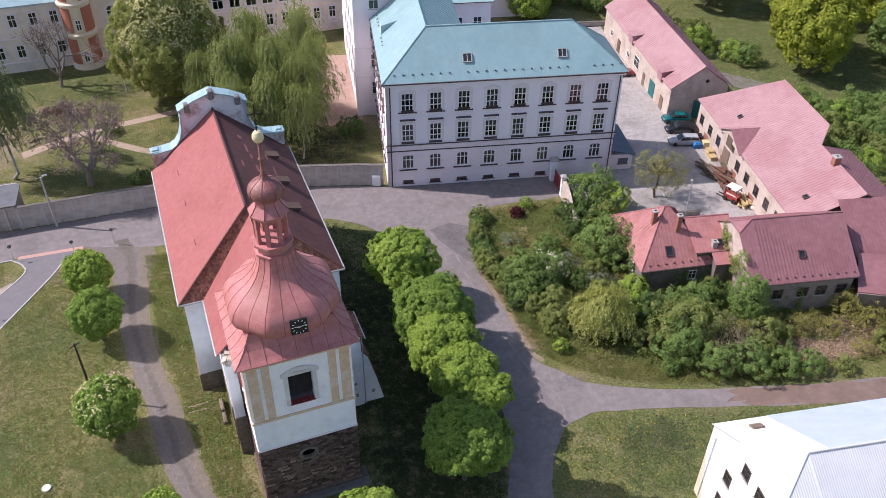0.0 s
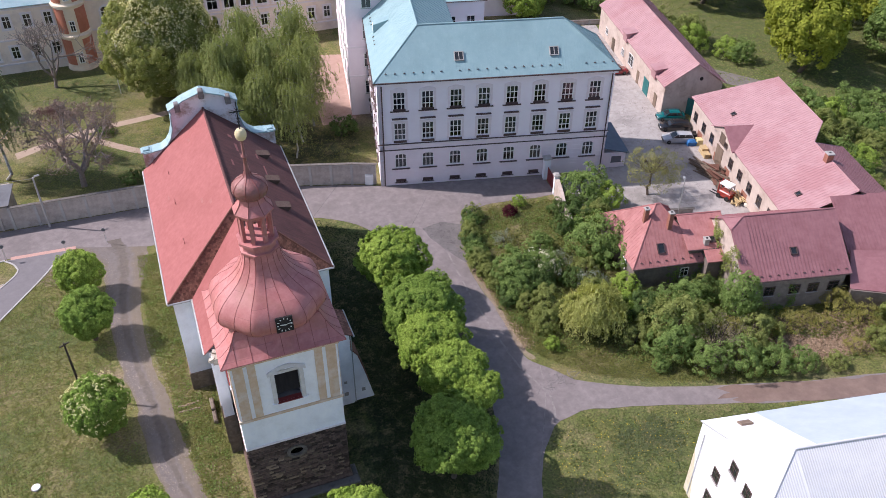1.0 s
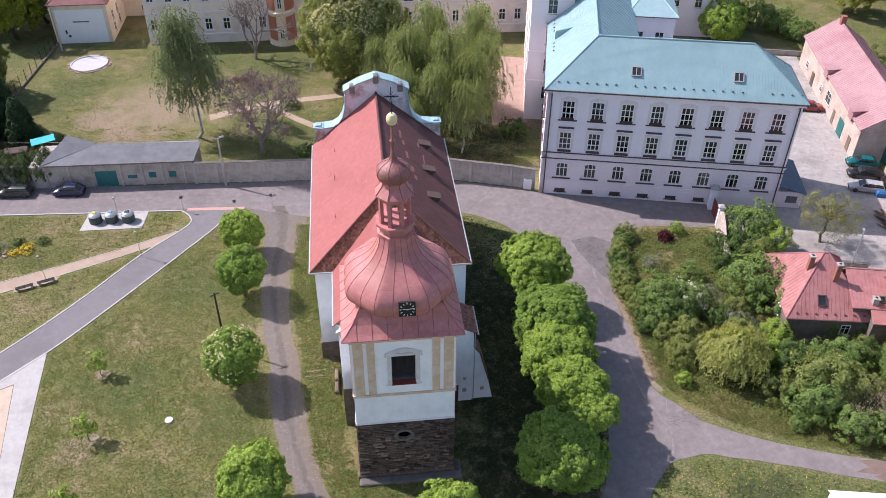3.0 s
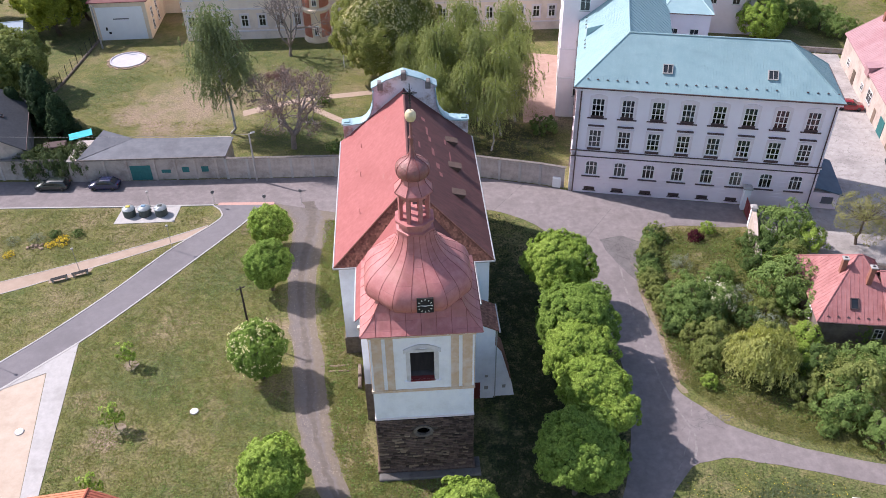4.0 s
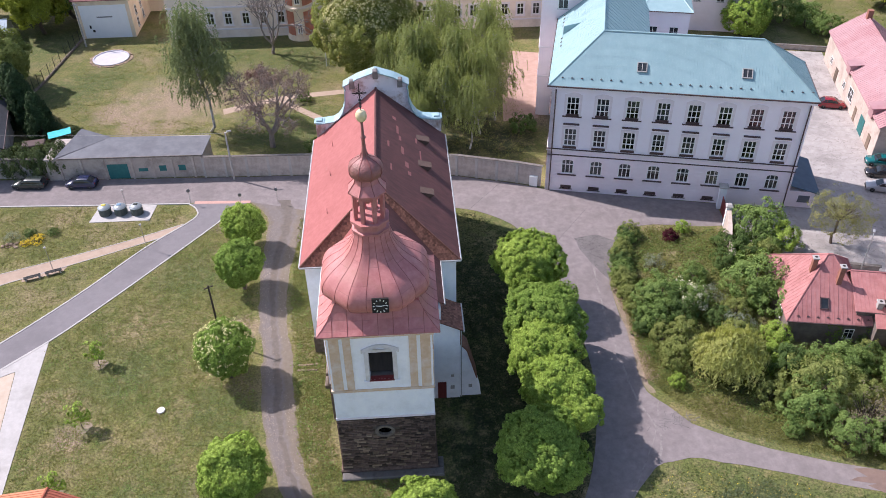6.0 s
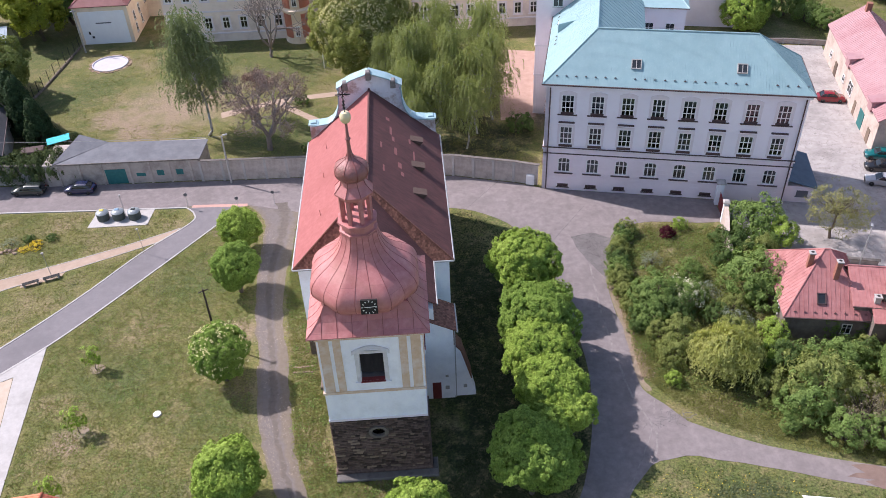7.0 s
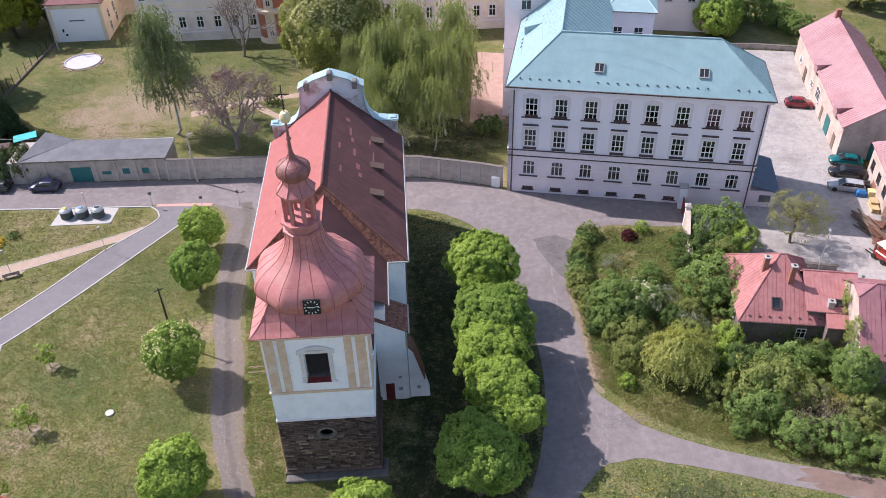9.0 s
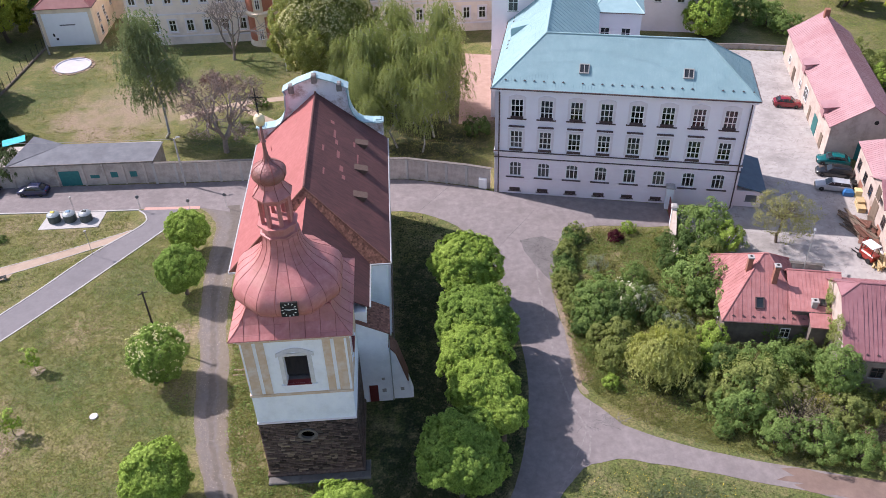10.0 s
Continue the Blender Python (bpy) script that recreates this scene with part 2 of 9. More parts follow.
M_dark = mat("dark_interior", (0.10, 0.09, 0.088), (0.18, 0.16, 0.155), 1, 0.9, 0, 0)
M_bluroof = mat("pale_turquoise_sheet", (0.262, 0.405, 0.430), (0.312, 0.458, 0.478), 0.8, 0.5, 0.0, 0.04, (0.225, 0.345, 0.365), 0.12, 0.6, stretch=(1, 1, 0.3), spec=0.5)
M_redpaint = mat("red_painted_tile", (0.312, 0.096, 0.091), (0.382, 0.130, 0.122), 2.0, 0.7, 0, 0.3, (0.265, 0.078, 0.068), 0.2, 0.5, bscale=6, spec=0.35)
M_browntile = mat("weathered_brown_tile", (0.150, 0.066, 0.050), (0.260, 0.125, 0.090), 5, 0.85, 0, 0.6, (0.10, 0.050, 0.040), 0.6, 0.5, bscale=8)
M_pinksheet = mat("faded_red_sheet", (0.385, 0.215, 0.226), (0.45, 0.268, 0.276), 0.7, 0.6, 0, 0.04, (0.345, 0.15, 0.16), 0.13, 0.6, spec=0.4)
M_redsheet = mat("red_sheet", (0.220, 0.078, 0.076), (0.285, 0.112, 0.106), 0.7, 0.55, 0, 0.04, (0.26, 0.07, 0.065), 0.2, 0.6)
M_dome = mat("painted_dome_sheet", (0.415, 0.145, 0.138), (0.525, 0.225, 0.215), 1.6, 0.55, 0.0, 0.25, (0.36, 0.150, 0.115), 0.38, 0.6, bscale=2.2, spec=0.45)
def sheet_panels(m, gores, row, amount):
    """Vary the value of a round roof's sheets: gores round the axis, laps every row metres, with thin dark lap lines."""
    n, link = m.node_tree.nodes, m.node_tree.links.new
    bs = n["Principled BSDF"]
    src = bs.inputs["Base Color"].links[0].from_socket
    co = n.new("ShaderNodeTexCoord")
    se = n.new("ShaderNodeSeparateXYZ")
    link(co.outputs["Object"], se.inputs[0])

    def calc(op, a, b=None, c=None):
        k = n.new("ShaderNodeMath")
        k.operation = op
        for i, v in enumerate((a, b, c)):
            if v is None:
                continue
            if isinstance(v, (int, float)):
                k.inputs[i].default_value = v
            else:
                link(v, k.inputs[i])
        return k.outputs[0]

    gore = calc("FLOOR", calc("MULTIPLY_ADD", calc("ARCTAN2", se.outputs["Y"], se.outputs["X"]), gores / (2 * math.pi), gores + 0.5))
    w1 = n.new("ShaderNodeTexWhiteNoise")
    w1.noise_dimensions = "1D"
    link(gore, w1.inputs["W"])
    lap = calc("MULTIPLY_ADD", se.outputs["Z"], 1 / row, calc("MULTIPLY", w1.outputs["Value"], 1.0))
    cell = calc("FLOOR", lap)
    w2 = n.new("ShaderNodeTexWhiteNoise")
    w2.noise_dimensions = "2D"
    cx = n.new("ShaderNodeCombineXYZ")
    link(gore, cx.inputs[0])
    link(cell, cx.inputs[1])
    link(cx.outputs[0], w2.inputs["Vector"])
    line = calc("LESS_THAN", calc("FRACT", lap), 0.03 / row)
    val = calc("MULTIPLY_ADD", line, -0.18, calc("MULTIPLY_ADD", w2.outputs["Value"], 2 * amount, 1 - amount))
    hs = n.new("ShaderNodeHueSaturation")
    link(val, hs.inputs["Value"])
    link(src, hs.inputs["Color"])
    link(hs.outputs["Color"], bs.inputs["Base Color"])
    return m


sheet_panels(M_dome, 20, 1.7, 0.07)
M_domeseam = mat("dome_seam", (0.235, 0.070, 0.066), (0.290, 0.098, 0.090), 2, 0.5, 0, 0.0)
M_white = mat("white_limewash", (0.860, 0.870, 0.925), (0.930, 0.935, 0.965), 1.6, 0.92, 0, 0.2, (0.740, 0.740, 0.765), 0.5, 0.6, stretch=(1, 1, 0.5), detail=10)
M_stucco = mat("pale_grey_stucco", (0.58, 0.56, 0.56), (0.72, 0.70, 0.70), 2.0, 0.92, 0, 0.2, (0.50, 0.44, 0.38), 0.8, 0.5)
M_ochre = mat("ochre_render", (0.60, 0.42, 0.28), (0.70, 0.53, 0.39), 2.2, 0.92, 0, 0.15, (0.74, 0.66, 0.60), 0.7, 0.8)
M_stone = mat("dark_sandstone", (0.078, 0.050, 0.042), (0.178, 0.120, 0.094), 3.5, 0.92, 0, 0.5, rand=0.6, bscale=10)
M_stone_rest = mat("dark_sandstone_rest", (0.078, 0.050, 0.042), (0.178, 0.120, 0.094), 3.5, 0.92, 0, 0.5, island=0.6, bscale=10)
M_mortar = mat("dark_mortar", (0.085, 0.065, 0.052), (0.140, 0.112, 0.092), 5, 0.95, 0, 0.3)
M_copper = mat("pale_copper_sheet", (0.26, 0.41, 0.45), (0.35, 0.50, 0.54), 1.2, 0.5, 0.0, 0.05, (0.46, 0.56, 0.60), 0.5, 0.5)
M_peel = mat("peeling_plaster", (0.74, 0.72, 0.77), (0.83, 0.80, 0.85), 1.2, 0.95, 0, 0.3, (0.34, 0.25, 0.21), 0.55, 0.95)
M_gold = mat("gilded_ball", (0.72, 0.60, 0.36), (0.80, 0.69, 0.46), 2, 0.45, 0.2, 0.02)
M_black = mat("black_iron", (0.015, 0.014, 0.014), (0.03, 0.028, 0.028), 5, 0.6, 0.2, 0.05)
M_clockwhite = mat("white_enamel", (0.75, 0.74, 0.72), (0.8, 0.8, 0.78), 4, 0.5, 0, 0)
M_wood = mat("weathered_wood", (0.128, 0.092, 0.068), (0.208, 0.152, 0.112), 2, 0.85, 0, 0.2, rand=0.3, stretch=(1, 1, 0.2))
M_darkwood = mat("tarred_wood", (0.028, 0.022, 0.019), (0.052, 0.040, 0.034), 3, 0.8, 0, 0.2, stretch=(1, 1, 0.2))
M_bark = mat("bark", (0.080, 0.060, 0.044), (0.152, 0.120, 0.092), 4, 0.92, 0, 0.6, stretch=(1, 1, 0.3))
M_birchbark = mat("birch_bark", (0.360, 0.344, 0.320), (0.496, 0.480, 0.456), 3, 0.85, 0, 0.2, (0.080, 0.072, 0.064), 1.5, 0.8, stretch=(1, 1, 2.5))
M_cream = mat("cream_render", (0.80, 0.66, 0.49), (0.86, 0.73, 0.57), 0.8, 0.92, 0, 0.1, (0.572, 0.418, 0.297), 0.25, 0.6)
M_castle = mat("castle_render", (0.87, 0.73, 0.63), (0.92, 0.80, 0.71), 0.7, 0.92, 0, 0.1, (0.55, 0.45, 0.40), 0.2, 0.6)
M_brickred = mat("brick_red_render", (0.42, 0.15, 0.09), (0.50, 0.20, 0.13), 1.5, 0.9, 0, 0.15)
M_slate = mat("grey_felt_roof", (0.128, 0.132, 0.148), (0.176, 0.180, 0.196), 0.9, 0.8, 0, 0.1, (0.096, 0.096, 0.108), 0.25, 0.5)
M_teal = mat("teal_paint", (0.016, 0.128, 0.128), (0.028, 0.168, 0.168), 2, 0.55, 0, 0.05)
M_yellowhouse = mat("dirty_cream_render", (0.532, 0.430, 0.374), (0.614, 0.512, 0.447), 1.2, 0.92, 0, 0.2, (0.348, 0.256, 0.208), 0.35, 0.75)
M_greyhouse = mat("grey_brown_render", (0.160, 0.128, 0.112), (0.232, 0.192, 0.168), 1.4, 0.95, 0, 0.3, (0.104, 0.080, 0.072), 0.5, 0.7)
M_gutter = mat("zinc", (0.440, 0.440, 0.440), (0.528, 0.528, 0.528), 3, 0.4, 0.5, 0.02)
M_whitesheet = mat("white_roof_sheet", (0.72, 0.74, 0.78), (0.80, 0.81, 0.83), 0.6, 0.6, 0, 0.05, (0.68, 0.70, 0.74), 0.2, 0.5)
M_fibre = mat("pale_fibre_cement", (0.60, 0.60, 0.62), (0.70, 0.70, 0.71), 1.2, 0.85, 0, 0.1, (0.52, 0.52, 0.53), 0.3, 0.6)
L_chestnut = leaf_mat("chestnut_leaves", (0.120, 0.200, 0.034), (0.235, 0.335, 0.070), 0.16)
L_lime = leaf_mat("fresh_green_leaves", (0.165, 0.255, 0.038), (0.320, 0.420, 0.085), 0.16)
L_green = leaf_mat("green_leaves", (0.118, 0.185, 0.052), (0.215, 0.295, 0.088), 0.26)
L_dark = leaf_mat("dark_green_leaves", (0.070, 0.118, 0.036), (0.132, 0.190, 0.058), 0.26)
L_olive = leaf_mat("olive_leaves", (0.150, 0.182, 0.054), (0.265, 0.295, 0.094), 0.26)
L_yellow = leaf_mat("yellow_green_leaves", (0.250, 0.240, 0.075), (0.370, 0.340, 0.115), 0.42)
L_twig = leaf_mat("sparse_brown_leaves", (0.190, 0.165, 0.105), (0.290, 0.250, 0.165), 0.3)
L_grey = leaf_mat("grey_leaves", (0.180, 0.204, 0.156), (0.288, 0.312, 0.252))
L_blossom = leaf_mat("white_blossom", (0.440, 0.430, 0.290), (0.620, 0.600, 0.440), 0.2)
L_plum = leaf_mat("plum_leaves", (0.190, 0.125, 0.120), (0.290, 0.215, 0.195), 0.2)
L_birch = leaf_mat("birch_leaves", (0.135, 0.170, 0.088), (0.235, 0.265, 0.140), 0.35)
L_purple = leaf_mat("dark_red_leaves", (0.06, 0.012, 0.02), (0.10, 0.02, 0.03), 0.2)
L_conifer = leaf_mat("conifer_needles", (0.024, 0.048, 0.020), (0.055, 0.088, 0.036), 0.1)
L_weep = leaf_mat("pale_birch_leaves", (0.190, 0.225, 0.085), (0.320, 0.345, 0.150), 0.4)
L_grassblade = leaf_mat("grass_blades", (0.120, 0.148, 0.038), (0.222, 0.208, 0.080), 0.4)
# Weathered tile, with the dimness of the side off the sun painted in.
M_oldtile_shade = mat("weathered_red_tile_side_shade", (0.085, 0.036, 0.036), (0.148, 0.060, 0.056), 3.0, 0.85, 0, 0.5, (0.200, 0.078, 0.070), 0.4, 0.4, bscale=6, stretch=(0.25, 1.6, 0.25))
M_tanstone = mat("tan_sandstone", (0.22, 0.155, 0.105), (0.34, 0.25, 0.18), 3.5, 0.92, 0, 0.5, rand=0.35, bscale=10)


def ground_mat(spots, lush, deep):
    """Lawn: lush and dry patches at several sizes, worn bare at the given spots (x, y, radius), greener round the lush
    ones, painted dark for shade at the deep ones.
    """
    m = mat("grass_ground", (0.080, 0.106, 0.023), (0.185, 0.166, 0.056), 0.34, 0.95, 0, 0.9, (0.255, 0.195, 0.112), 0.16, 0.85, bscale=6, detail=12)
    nt = m.node_tree
    n, link = nt.nodes, nt.links.new
    bs = n["Principled BSDF"]
    out = bs.inputs["Base Color"].links[0].from_socket
    co = n.new("ShaderNodeTexCoord")
    edge = n.new("ShaderNodeTexNoise")
    edge.inputs["Scale"].default_value, edge.inputs["Detail"].default_value, edge.inputs["Roughness"].default_value = 0.3, 10.0, 0.75
    link(co.outputs["Object"], edge.inputs["Vector"])
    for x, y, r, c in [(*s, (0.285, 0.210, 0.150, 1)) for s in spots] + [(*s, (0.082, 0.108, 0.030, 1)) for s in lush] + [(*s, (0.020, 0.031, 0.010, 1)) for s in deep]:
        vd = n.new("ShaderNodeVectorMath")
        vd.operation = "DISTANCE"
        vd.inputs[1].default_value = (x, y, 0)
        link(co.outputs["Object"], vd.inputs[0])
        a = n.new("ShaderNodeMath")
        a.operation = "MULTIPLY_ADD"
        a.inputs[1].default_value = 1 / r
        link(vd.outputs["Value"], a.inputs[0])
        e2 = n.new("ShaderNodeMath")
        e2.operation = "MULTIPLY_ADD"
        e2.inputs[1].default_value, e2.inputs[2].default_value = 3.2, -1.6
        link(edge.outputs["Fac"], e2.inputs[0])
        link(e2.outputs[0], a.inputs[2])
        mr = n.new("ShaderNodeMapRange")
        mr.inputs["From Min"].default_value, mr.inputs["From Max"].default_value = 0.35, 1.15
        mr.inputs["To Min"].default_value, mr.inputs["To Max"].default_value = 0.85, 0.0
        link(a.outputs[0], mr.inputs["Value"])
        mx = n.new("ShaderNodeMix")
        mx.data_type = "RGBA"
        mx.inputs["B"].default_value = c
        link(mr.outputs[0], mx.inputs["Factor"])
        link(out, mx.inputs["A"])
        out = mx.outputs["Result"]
    bare = n.new("ShaderNodeTexNoise")
    bare.inputs["Scale"].default_value, bare.inputs["Detail"].default_value, bare.inputs["Roughness"].default_value = 0.9, 8.0, 0.75
    link(co.outputs["Object"], bare.inputs["Vector"])
    br = n.new("ShaderNodeMapRange")
    br.inputs["From Min"].default_value, br.inputs["From Max"].default_value, br.inputs["To Max"].default_value = 0.50, 0.62, 0.55
    link(bare.outputs["Fac"], br.inputs["Value"])
    bm_ = n.new("ShaderNodeMix")
    bm_.data_type = "RGBA"
    bm_.inputs["B"].default_value = (0.225, 0.180, 0.088, 1)
    link(br.outputs[0], bm_.inputs["Factor"])
    link(out, bm_.inputs["A"])
    out = bm_.outputs["Result"]
    fine = n.new("ShaderNodeTexNoise")
    fine.inputs["Scale"].default_value, fine.inputs["Detail"].default_value, fine.inputs["Roughness"].default_value = 4.2, 4.0, 0.8
    link(co.outputs["Object"], fine.inputs["Vector"])
    mr = n.new("ShaderNodeMapRange")
    mr.inputs["From Min"].default_value, mr.inputs["From Max"].default_value = 0.36, 0.64
    mr.inputs["To Min"].default_value, mr.inputs["To Max"].default_value = 0.45, 1.5
    link(fine.outputs["Fac"], mr.inputs["Value"])
    hs = n.new("ShaderNodeHueSaturation")
    link(mr.outputs[0], hs.inputs["Value"])
    link(out, hs.inputs["Color"])
    link(hs.outputs["Color"], bs.inputs["Base Color"])
    return m


# Last list: shade of church, chestnuts and birches painted dark into the lawn.
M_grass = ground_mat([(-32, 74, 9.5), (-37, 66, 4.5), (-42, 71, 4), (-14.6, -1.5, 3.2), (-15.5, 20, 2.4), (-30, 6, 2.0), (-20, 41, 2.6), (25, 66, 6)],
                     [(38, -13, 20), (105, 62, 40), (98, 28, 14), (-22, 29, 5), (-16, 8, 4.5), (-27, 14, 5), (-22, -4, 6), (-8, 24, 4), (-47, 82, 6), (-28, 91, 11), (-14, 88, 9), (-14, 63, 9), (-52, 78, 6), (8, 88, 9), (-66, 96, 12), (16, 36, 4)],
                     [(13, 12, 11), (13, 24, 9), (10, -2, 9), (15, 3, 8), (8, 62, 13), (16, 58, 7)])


def track_mat():
    """Gravel track: two worn wheel lines, stony middle, soil and weeds towards the sides."""
    m = mat("gravel_track", (0.105, 0.088, 0.080), (0.220, 0.190, 0.175), 2.2, 0.95, 0, 0.6, (0.215, 0.165, 0.130), 0.5, 0.7, bscale=12, detail=12)
    n, link = m.node_tree.nodes, m.node_tree.links.new
    bs = n["Principled BSDF"]
    src = bs.inputs["Base Color"].links[0].from_socket
    co = n.new("ShaderNodeTexCoord")
    at = n.new("ShaderNodeAttribute")
    at.attribute_name = "across"
    wob = n.new("ShaderNodeTexNoise")
    wob.inputs["Scale"].default_value, wob.inputs["Detail"].default_value, wob.inputs["Roughness"].default_value = 0.9, 8.0, 0.75
    link(co.outputs["Object"], wob.inputs["Vector"])
    ad = n.new("ShaderNodeMath")
    ad.operation = "MULTIPLY_ADD"
    ad.inputs[1].default_value = 0.36
    link(wob.outputs["Fac"], ad.inputs[0])
    link(at.outputs["Fac"], ad.inputs[2])
    ramp = n.new("ShaderNodeValToRGB")
    e = ramp.color_ramp.elements
    e[0].position, e[0].color = 0.10, (0.17, 0.165, 0.07, 1)
    e[1].position, e[1].color = 0.93, (0.195, 0.158, 0.115, 1)
    for p, c in ((0.20, (0.19, 0.155, 0.115, 1)), (0.32, (0.180, 0.156, 0.150, 1)), (0.50, (0.185, 0.162, 0.154, 1)), (0.60, (0.125, 0.105, 0.088, 1)), (0.74, (0.135, 0.112, 0.095, 1)), (0.80, (0.185, 0.162, 0.154, 1))):
        el = e.new(p)
        el.color = c
    link(ad.outputs[0], ramp.inputs["Fac"])
    mx = n.new("ShaderNodeMix")
    mx.data_type = "RGBA"
    mx.inputs["Factor"].default_value = 0.6
    link(src, mx.inputs["A"])
    link(ramp.outputs["Color"], mx.inputs["B"])
    link(mx.outputs["Result"], bs.inputs["Base Color"])
    return m


M_track = track_mat()
M_mauvesheet = mat("dusty_and_shaded_red_sheet", (0.265, 0.118, 0.130), (0.330, 0.158, 0.170), 1.4, 0.65, 0, 0.06, (0.215, 0.088, 0.095), 0.2, 0.6, spec=0.35)
M_tileroof = mat("dull_red_sheet", (0.385, 0.155, 0.148), (0.450, 0.210, 0.200), 1.6, 0.7, 0, 0.1, (0.235, 0.080, 0.075), 0.3, 0.6)
M_curtain = mat("grey_net_curtain", (0.40, 0.385, 0.40), (0.56, 0.54, 0.55), 2.5, 0.9, 0, 0.1, (0.20, 0.19, 0.195), 0.4, 0.6, stretch=(3, 3, 0.3))
M_darkslate = mat("dark_slate", (0.040, 0.042, 0.050), (0.065, 0.068, 0.078), 3, 0.75, 0, 0.3, (0.085, 0.088, 0.095), 0.3, 0.5)


# ---- ground, roads, paths ----
def worn(pts, step=1.2, amp=0.18, seed=0, closed=True):
    """An outline cut into short steps with a slightly uneven course."""
    out = []
    n = len(pts)
    for i in range(n if closed else n - 1):
        a, b = Vector((*pts[i], 0)), Vector((*pts[(i + 1) % n], 0))
        k = max(1, int((b - a).length / step))
        side = Vector((-(b - a).y, (b - a).x, 0)).normalized()
        for j in range(k):
            p = a.lerp(b, j / k)
            p += side * (noise.noise((p.x * 0.45 + seed, p.y * 0.45, 3.1)) * amp * 2)
            out.append((p.x, p.y))
    return out


def curve_through(pts, k=5):
    """A smooth line through the points."""
    out = []
    for i in range(len(pts) - 1):
        p0, p1, p2, p3 = (Vector(pts[max(0, min(len(pts) - 1, j))]) for j in (i - 1, i, i + 1, i + 2))
        for s in range(k):
            t = s / k
            q = 0.5 * ((2 * p1) + (p2 - p0) * t + (2 * p0 - 5 * p1 + 4 * p2 - p3) * t * t + (3 * p1 - p0 - 3 * p2 + p3) * t ** 3)
            out.append((q.x, q.y))
    return out + [tuple(pts[-1])]


def ribbon(left, right, z, drop=0.15):
    """A strip between two lines of equally many points."""
    geo = Geo()
    n = len(left)
    vs = [(*p, z) for p in left] + [(*p, z) for p in right] + [(*p, z - drop) for p in left] + [(*p, z - drop) for p in right]
    fs = []
    for i in range(n - 1):
        fs += [(n + i, n + i + 1, i + 1, i), (i, i + 1, 2 * n + i + 1, 2 * n + i), (n + i + 1, n + i, 3 * n + i, 3 * n + i + 1)]
    return geo.add(vs, fs)


def offset_line(line, d):
    out = []
    for i, p in enumerate(line):
        a, b = Vector(line[max(0, i - 1)]), Vector(line[min(len(line) - 1, i + 1)])
        t = (b - a).normalized()
        out.append((p[0] - t.y * d, p[1] + t.x * d))
    return out


def jag_line(line, amp):
    return [(x + noise.noise((x * 1.3, y * 1.3, 9)) * amp, y) for x, y in line]


ground = Geo().add([(x, y, 0) for y in (-2500, -150, -60, 0, 60, 130, 300, 2500) for x in (-2500, -200, -60, 0, 60, 200, 2500)],
                   [(r * 7 + c, r * 7 + c + 1, r * 7 + c + 8, r * 7 + c + 7) for r in range(7) for c in range(6)])
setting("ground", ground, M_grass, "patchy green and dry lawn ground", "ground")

EAST = [(43.2, 34.2), (40, 34.4), (34.2, 35.2), (31.2, 34.5), (29.0, 32.4), (26.8, 28.3), (26.1, 22.4), (26.2, 15.0), (26.0, 9.2), (27.0, 6.4), (30.8, 2.4), (38.0, -1.1), (49.1, -4.6), (62, -7.8), (90, -15)]
SOUTH = [(90, -18.5), (62, -11), (50, -7.6), (42.2, -5.1), (36.8, -3.2), (29.3, -0.9), (25.6, -1.2), (22.6, -3.6), (20.2, -8.0), (17.5, -14), (12, -24), (5, -38), (-4, -60)]
WEST = [(-9, -60), (0.5, -38), (7.5, -24), (12.6, -14), (15.6, -8), (18.2, -3.0), (20.0, 2.5), (21.2, 9), (21.3, 15), (20.7, 22), (20.0, 28), (18.4, 32.6), (16.2, 36.8), (12.2, 39.9), (9.2, 40.9)]
STREET_S = [(-9.2, 41.6), (-17.4, 44.4), (-24.6, 44.9), (-38.7, 45.4), (-53.7, 46.3), (-90, 49), (-150, 54)]
STREET_N = [(-150, 61), (-90, 55.6), (-55.9, 52.8), (-37.7, 51.6), (-20.6, 50.7), (-9.7, 50.3), (10.2, 48.4), (18.1, 45.9), (21.7, 44.2), (43.4, 39.0)]
road_outline = worn(curve_through(EAST, 4)[:-1], 2.0, 0.12, 1, False) + worn(curve_through(SOUTH, 4), 2.0, 0.15, 2, False) + curve_through(WEST, 3) + STREET_S + STREET_N
setting("road", Geo().slab(road_outline, -0.3, 0.02), M_asphalt, "worn pinkish-grey asphalt road round the church", "road")
setting("road_patch", Geo().slab(worn([(23.6, 33.2), (26.6, 33.6), (29.0, 32.0), (27.4, 29.0), (26.4, 24.5), (25.2, 27), (24.0, 30.5)], 0.7, 0.12, 5), -0.1, 0.026), M_patch, "darker patch of repaired asphalt", "road")
VERGE_SOIL = curve_through([(29.0, 32.4), (26.8, 28.3), (26.1, 22.4), (26.2, 15.0), (26.0, 9.2), (26.5, 7.4)], 6)
M_verge = mat("verge_soil", (0.22, 0.17, 0.125), (0.32, 0.25, 0.185), 2.5, 0.95, 0, 0.5, (0.16, 0.16, 0.07), 0.6, 0.7, bscale=10)
setting("verge", ribbon([(x + 0.55 + 0.5 * noise.noise((x, y * 0.7, 5)), y) for x, y in VERGE_SOIL], VERGE_SOIL, 0.012), M_verge, "bare soil strip along the road edge", "ground")
rng = np.random.default_rng(77)
cracks = Geo()
